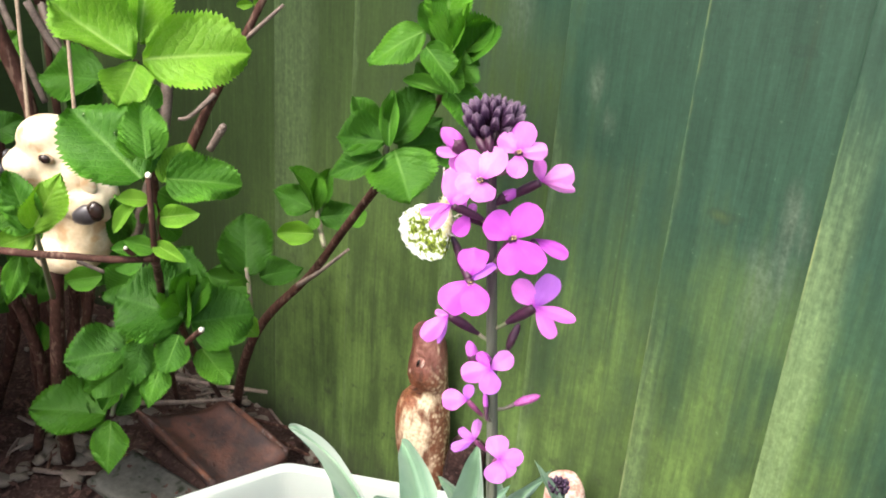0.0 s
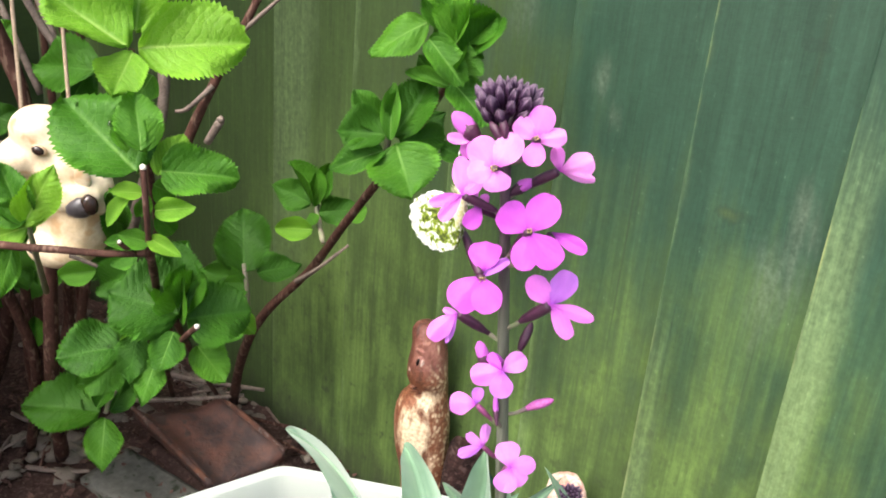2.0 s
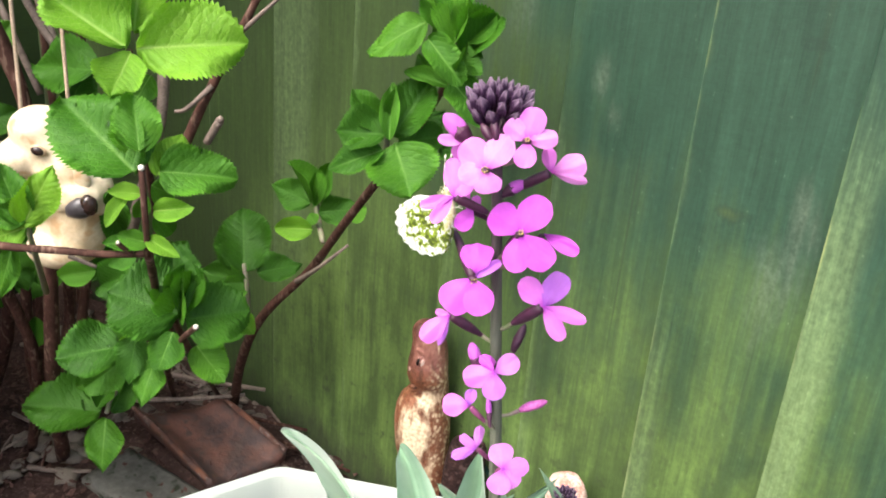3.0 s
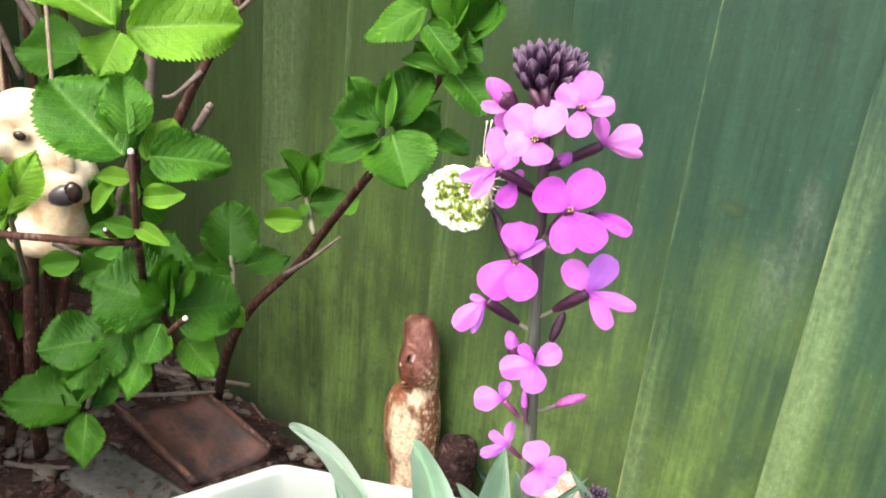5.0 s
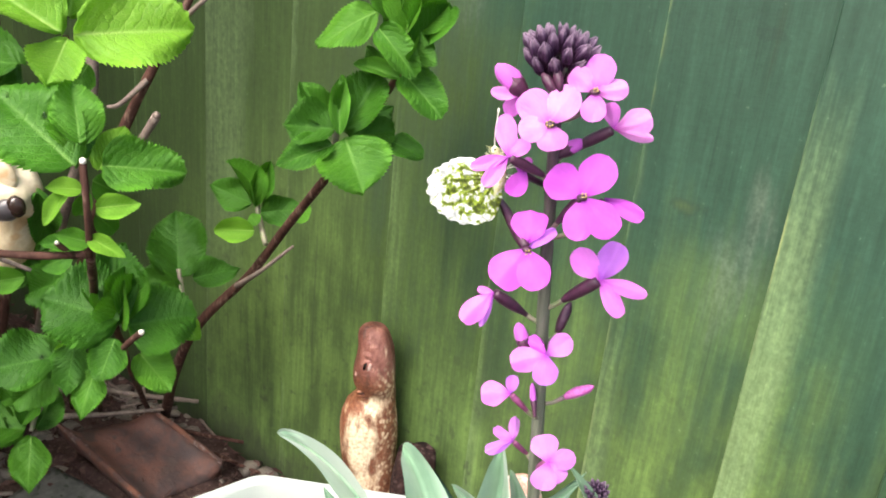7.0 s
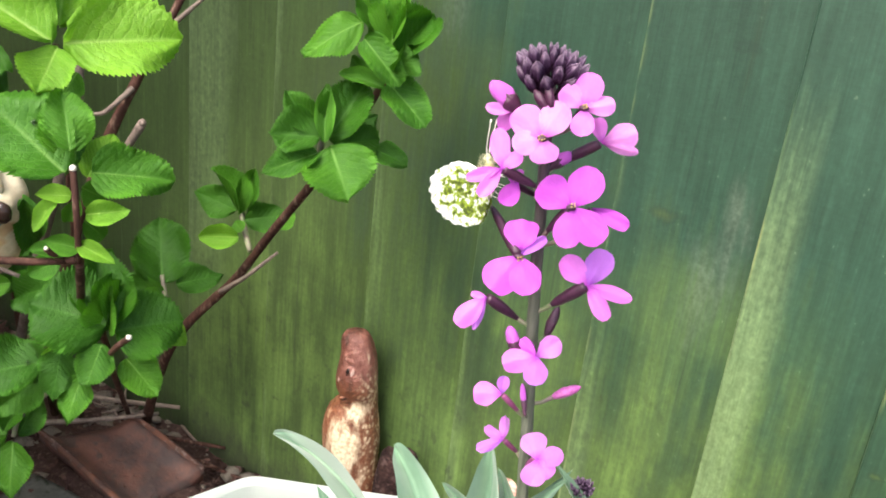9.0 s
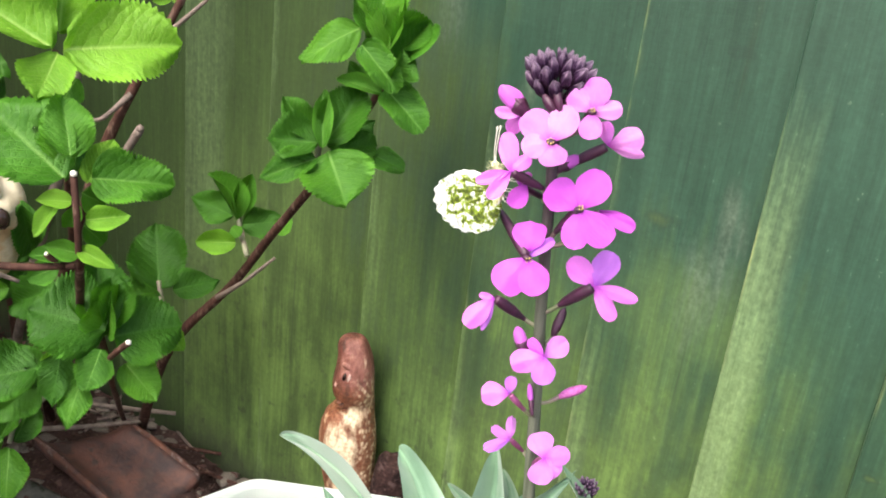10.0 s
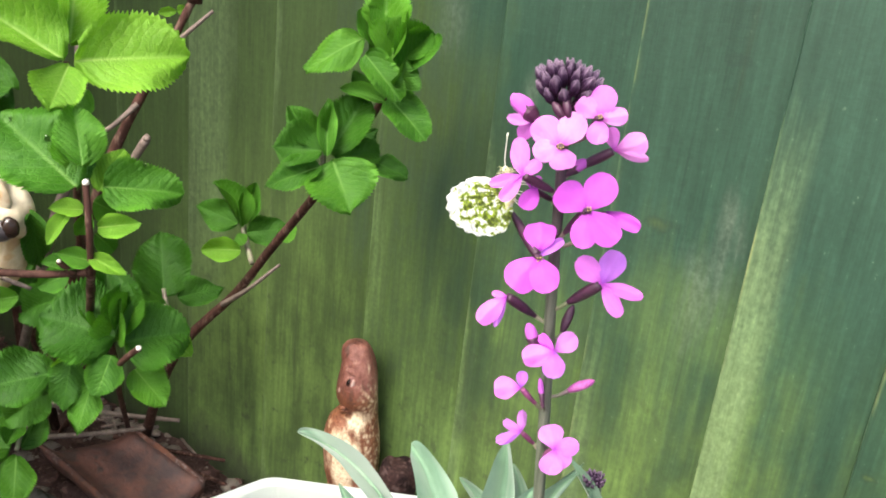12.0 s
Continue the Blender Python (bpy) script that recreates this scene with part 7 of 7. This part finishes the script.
# ---- the butterfly ----
def wing_colour():
    """White scales, with jagged yellow-green marks spreading from the root; the margin stays white."""
    m, nt, b = nodes_of("white_wing_with_yellow_green_mottling", 0.7)
    v = mapped(nt)
    wob = noise_tex(nt, v, 500, 3)
    warp = nt.nodes.new("ShaderNodeVectorMath")
    warp.operation = "MULTIPLY_ADD"
    nt.links.new(wob.outputs["Color"], warp.inputs[0])
    warp.inputs[1].default_value = (0.0024, 0.0024, 0.0024)
    nt.links.new(v.outputs[0], warp.inputs[2])
    marks = noise_tex(nt, warp, 430, 3, 0.55)
    speck = noise_tex(nt, warp, 1700, 3, 0.6)
    cells = nt.nodes.new("ShaderNodeTexVoronoi")
    cells.feature = "DISTANCE_TO_EDGE"
    cells.inputs["Scale"].default_value = 360
    nt.links.new(warp.outputs[0], cells.inputs["Vector"])
    tc = nt.nodes.new("ShaderNodeTexCoord")
    sep = nt.nodes.new("ShaderNodeSeparateXYZ")
    nt.links.new(tc.outputs["Object"], sep.inputs[0])
    dx = maths(nt, "MULTIPLY", maths(nt, "ADD", sep.outputs["X"], 0.0045), 108.0)
    dz = maths(nt, "MULTIPLY", maths(nt, "SUBTRACT", sep.outputs["Z"], 0.0066), 80.0)
    rim = maths(nt, "SQRT", maths(nt, "ADD", maths(nt, "MULTIPLY", dx, dx), maths(nt, "MULTIPLY", dz, dz)))
    rim = maths(nt, "MULTIPLY", maths(nt, "SUBTRACT", rim, 0.66), 0.42, True)
    t = maths(nt, "ADD", maths(nt, "MULTIPLY", marks, 0.80), maths(nt, "MULTIPLY", speck, 0.20))
    t = maths(nt, "SUBTRACT", t, maths(nt, "ADD", maths(nt, "MULTIPLY", cells, 0.26), rim))
    mask = ramp(nt, t, ((0.412, grey(0.0)), (0.428, grey(1.0))))
    green = ramp(nt, t, ((0.40, (0.31, 0.41, 0.04)), (0.46, (0.21, 0.30, 0.010)), (0.53, (0.050, 0.075, 0.004))))
    shade = ramp(nt, speck, ((0.35, grey(0.70)), (0.6, grey(1.15))))
    white = ramp(nt, cells, ((0.0, (0.36, 0.39, 0.36)), (0.14, (0.60, 0.63, 0.62))))
    col = mix(nt, mask, white, mix(nt, 1.0, green, shade, "MULTIPLY"))
    set_colour(nt, b, col)
    bump(nt, b, cells, 0.5, 0.0005)
    tr = nt.nodes.new("ShaderNodeBsdfTranslucent")
    nt.links.new(col.outputs[2], tr.inputs["Color"])
    sh = nt.nodes.new("ShaderNodeMixShader")
    sh.inputs[0].default_value = 0.25
    nt.links.new(b.outputs[0], sh.inputs[1])
    nt.links.new(tr.outputs[0], sh.inputs[2])
    nt.links.new(sh.outputs[0], nt.nodes["Material Output"].inputs["Surface"])
    return m


WING = wing_colour()
WING_PLAIN = plain("pale_forewing", (0.78, 0.80, 0.76), 0.7, 0.1, 400)
FUR = two_tone("yellow_grey_fur", (0.44, 0.46, 0.18), (0.72, 0.73, 0.52), 900, 0.4, 0.6, 0.9, 0.8, 0.0004)
ANTENNA = plain("pale_antenna", (0.74, 0.76, 0.62), 0.6, 0.2, 900)


def wing(points, side, thick=0.00012, bulge=0.0006):
    """A flat wing in the x-z plane of the butterfly with a scalloped outer edge, fanned from its root."""
    bm = bmesh.new()
    line = glide([(p[0], 0, p[1]) for p in points], 6)
    root = Vector((points[0][0], 0, points[0][1]))
    rings = []
    for f in (0.12, 0.4, 0.7, 1.0):
        ring = []
        for i, p in enumerate(line):
            s = f * (1 + (0.022 * math.sin(i * 1.55) if f == 1.0 else 0))
            q = root.lerp(p, s)
            q.y = side * (0.0004 + bulge * math.sin(f * math.pi * 0.8) + 0.00015 * math.sin(i * 1.3))
            ring.append(bm.verts.new(q))
        rings.append(ring)
    for a, b in zip(rings, rings[1:]):
        for j in range(len(line) - 1):
            bm.faces.new((a[j], a[j + 1], b[j + 1], b[j]))
    return bm


def butterfly():
    """x towards the head, z up from the back, y across; closed wings stand in the x-z plane."""
    b = thing("butterfly", (0, 0, 0), "white butterfly with yellow-green mottled hindwings resting closed on the flower", "butterfly")
    bm = tube(bmesh.new(), [(0.0068, 0, 0.0027), (0.004, 0, 0.0016), (0.000, 0, 0.0006), (-0.003, 0, 0.0008), (-0.0068, 0, 0.0020)], (0.0008, 0.0016, 0.0018, 0.0012, 0.0004), 4, 10, 0.1)
    part("body", bm, FUR, b)
    bm = bmesh.new()
    lump(bm, (0.0070, 0, 0.0030), (0.0013, 0.0014, 0.0012), (0, 0, 0), 0.2, 2, 2)
    part("head", bm, FUR, b)
    bm = bmesh.new()
    rng2 = random.Random(3)
    for k in range(130):
        a = rng2.uniform(0, 6.28)
        at = Vector((rng2.uniform(0.002, 0.0076), 0.0012 * math.cos(a), 0.0026 + 0.0012 * math.sin(a)))
        tube(bm, [at, at + Vector((rng2.uniform(-0.0008, 0.0016), 0.0017 * math.cos(a), 0.0017 * math.sin(a)))], (0.00008, 0.00003), 1, 3)
    part("fur", bm, FUR, b)
    for side in (-1, 1):
        hind = [(0.0015, 0.0005), (0.0056, 0.0045), (0.0056, 0.0090), (0.0040, 0.0124), (0.0002, 0.0146), (-0.0052, 0.0144), (-0.0100, 0.0122), (-0.0132, 0.0088), (-0.0142, 0.0046), (-0.0118, 0.0004), (-0.0050, -0.0008)]
        part("hindwing", wing([(p[0] - 0.0008 - 0.10 * p[1], p[1]) for p in [(0.84 * q[0], 1.28 * q[1]) for q in hind]], side), WING, b, "white hindwing mottled yellow-green")
        fore = [(0.002, 0.001), (0.0062, 0.0050), (0.0068, 0.0085), (0.0052, 0.0110), (0.000, 0.0105), (-0.0075, 0.0070), (-0.0118, 0.0034), (-0.0098, 0.0004), (-0.004, -0.0004)]
        part("forewing", wing([(p[0] - 0.0008 - 0.10 * p[1], p[1]) for p in [(0.84 * q[0], 1.28 * q[1]) for q in fore]], side * 0.35), WING_PLAIN, b)
        part("eye", small_lump((0.0074, side * 0.0011, 0.0031), 0.0004), EYE_DARK, b)
        bm = tube(bmesh.new(), [(0.0075, side * 0.0004, 0.0032), (0.011, side * 0.0010, 0.0038), (0.0172, side * 0.0016, 0.0040)], (0.00013, 0.00012, 0.00013), 5, 5)
        lump(bm, (0.0174, side * 0.00162, 0.0040), (0.0006, 0.00032, 0.00032), (0, 0, 0), 0, 1, 1)
        part("antenna", bm, ANTENNA, b)
        for k in range(3):
            part("leg", tube(bmesh.new(), [(0.003 - 0.002 * k, side * 0.0008, -0.0008), (0.004 - 0.003 * k, side * 0.002, -0.002), (0.004 - 0.003 * k, side * 0.0015, -0.0042)], (0.00015, 0.00012, 0.00008), 3, 4), ANTENNA, b)
    return b


BUTTERFLY = butterfly()
for o in BUTTERFLY.children:
    o.data.transform(Matrix.Scale(1.08, 4))


def motions():
    """The butterfly turns a little on its flower and settles back; all else stands still."""
    head, up = Vector(FLY_HEAD).normalized(), Vector(FLY_UP)
    up = (up - head * up.dot(head)).normalized()
    base = Matrix.Identity(4)
    base.col[0][:3], base.col[1][:3], base.col[2][:3] = head, up.cross(head), up
    rows = []
    for t, swing, dip, sideways, lift in FLY_ROWS:
        at = Vector(FLY_AT) + 0.001 * (sideways * Vector((0.79, 0.61, 0)) + lift * Vector((0, 0, 1)))
        rows.append((t, Matrix.Translation(at) @ base @ pose(0, 0, 0, swing, dip, 0)))
    walk(BUTTERFLY, rows)


FLY_AT = (-0.1881, 0.2312, 0.8700)
FLY_HEAD = (0.017, 0.145, 0.845)
FLY_UP = (-0.850, -0.734, -0.362)
# seconds, turn about the body, dip of the wings, millimetres sideways and up
FLY_ROWS = [(0.0, -34, -3, 0.2, -2.0), (0.5, -26, -5, 0.0, -2.0), (1.0, -18, -8, -0.4, -2.8), (1.5, -24, -7, 0.0, -2.2), (2.0, -36, -2, 1.2, -0.8), (2.5, -38, 0, 1.6, -0.8), (3.0, -30, -4, 0.3, -1.4),
            (5.0, -24, -2, -0.3, -0.4), (5.5, -20, 0, -0.2, -0.3), (6.0, -36, 0, 0.2, 0.4), (6.5, -22, 0, 0.2, -0.1), (7.0, -6, -3, 0.7, -0.4), (9.0, -36, 0, -0.6, 0.4), (9.5, -28, -2, -0.3, -0.3),
            (10.0, -22, -3, -0.1, -0.4), (10.5, -18, -4, -0.2, -0.5), (11.0, -14, -5, -0.2, -0.6), (11.5, -2, -9, -0.6, -1.4), (12.0, -10, -5, -0.2, -0.6)]
motions()
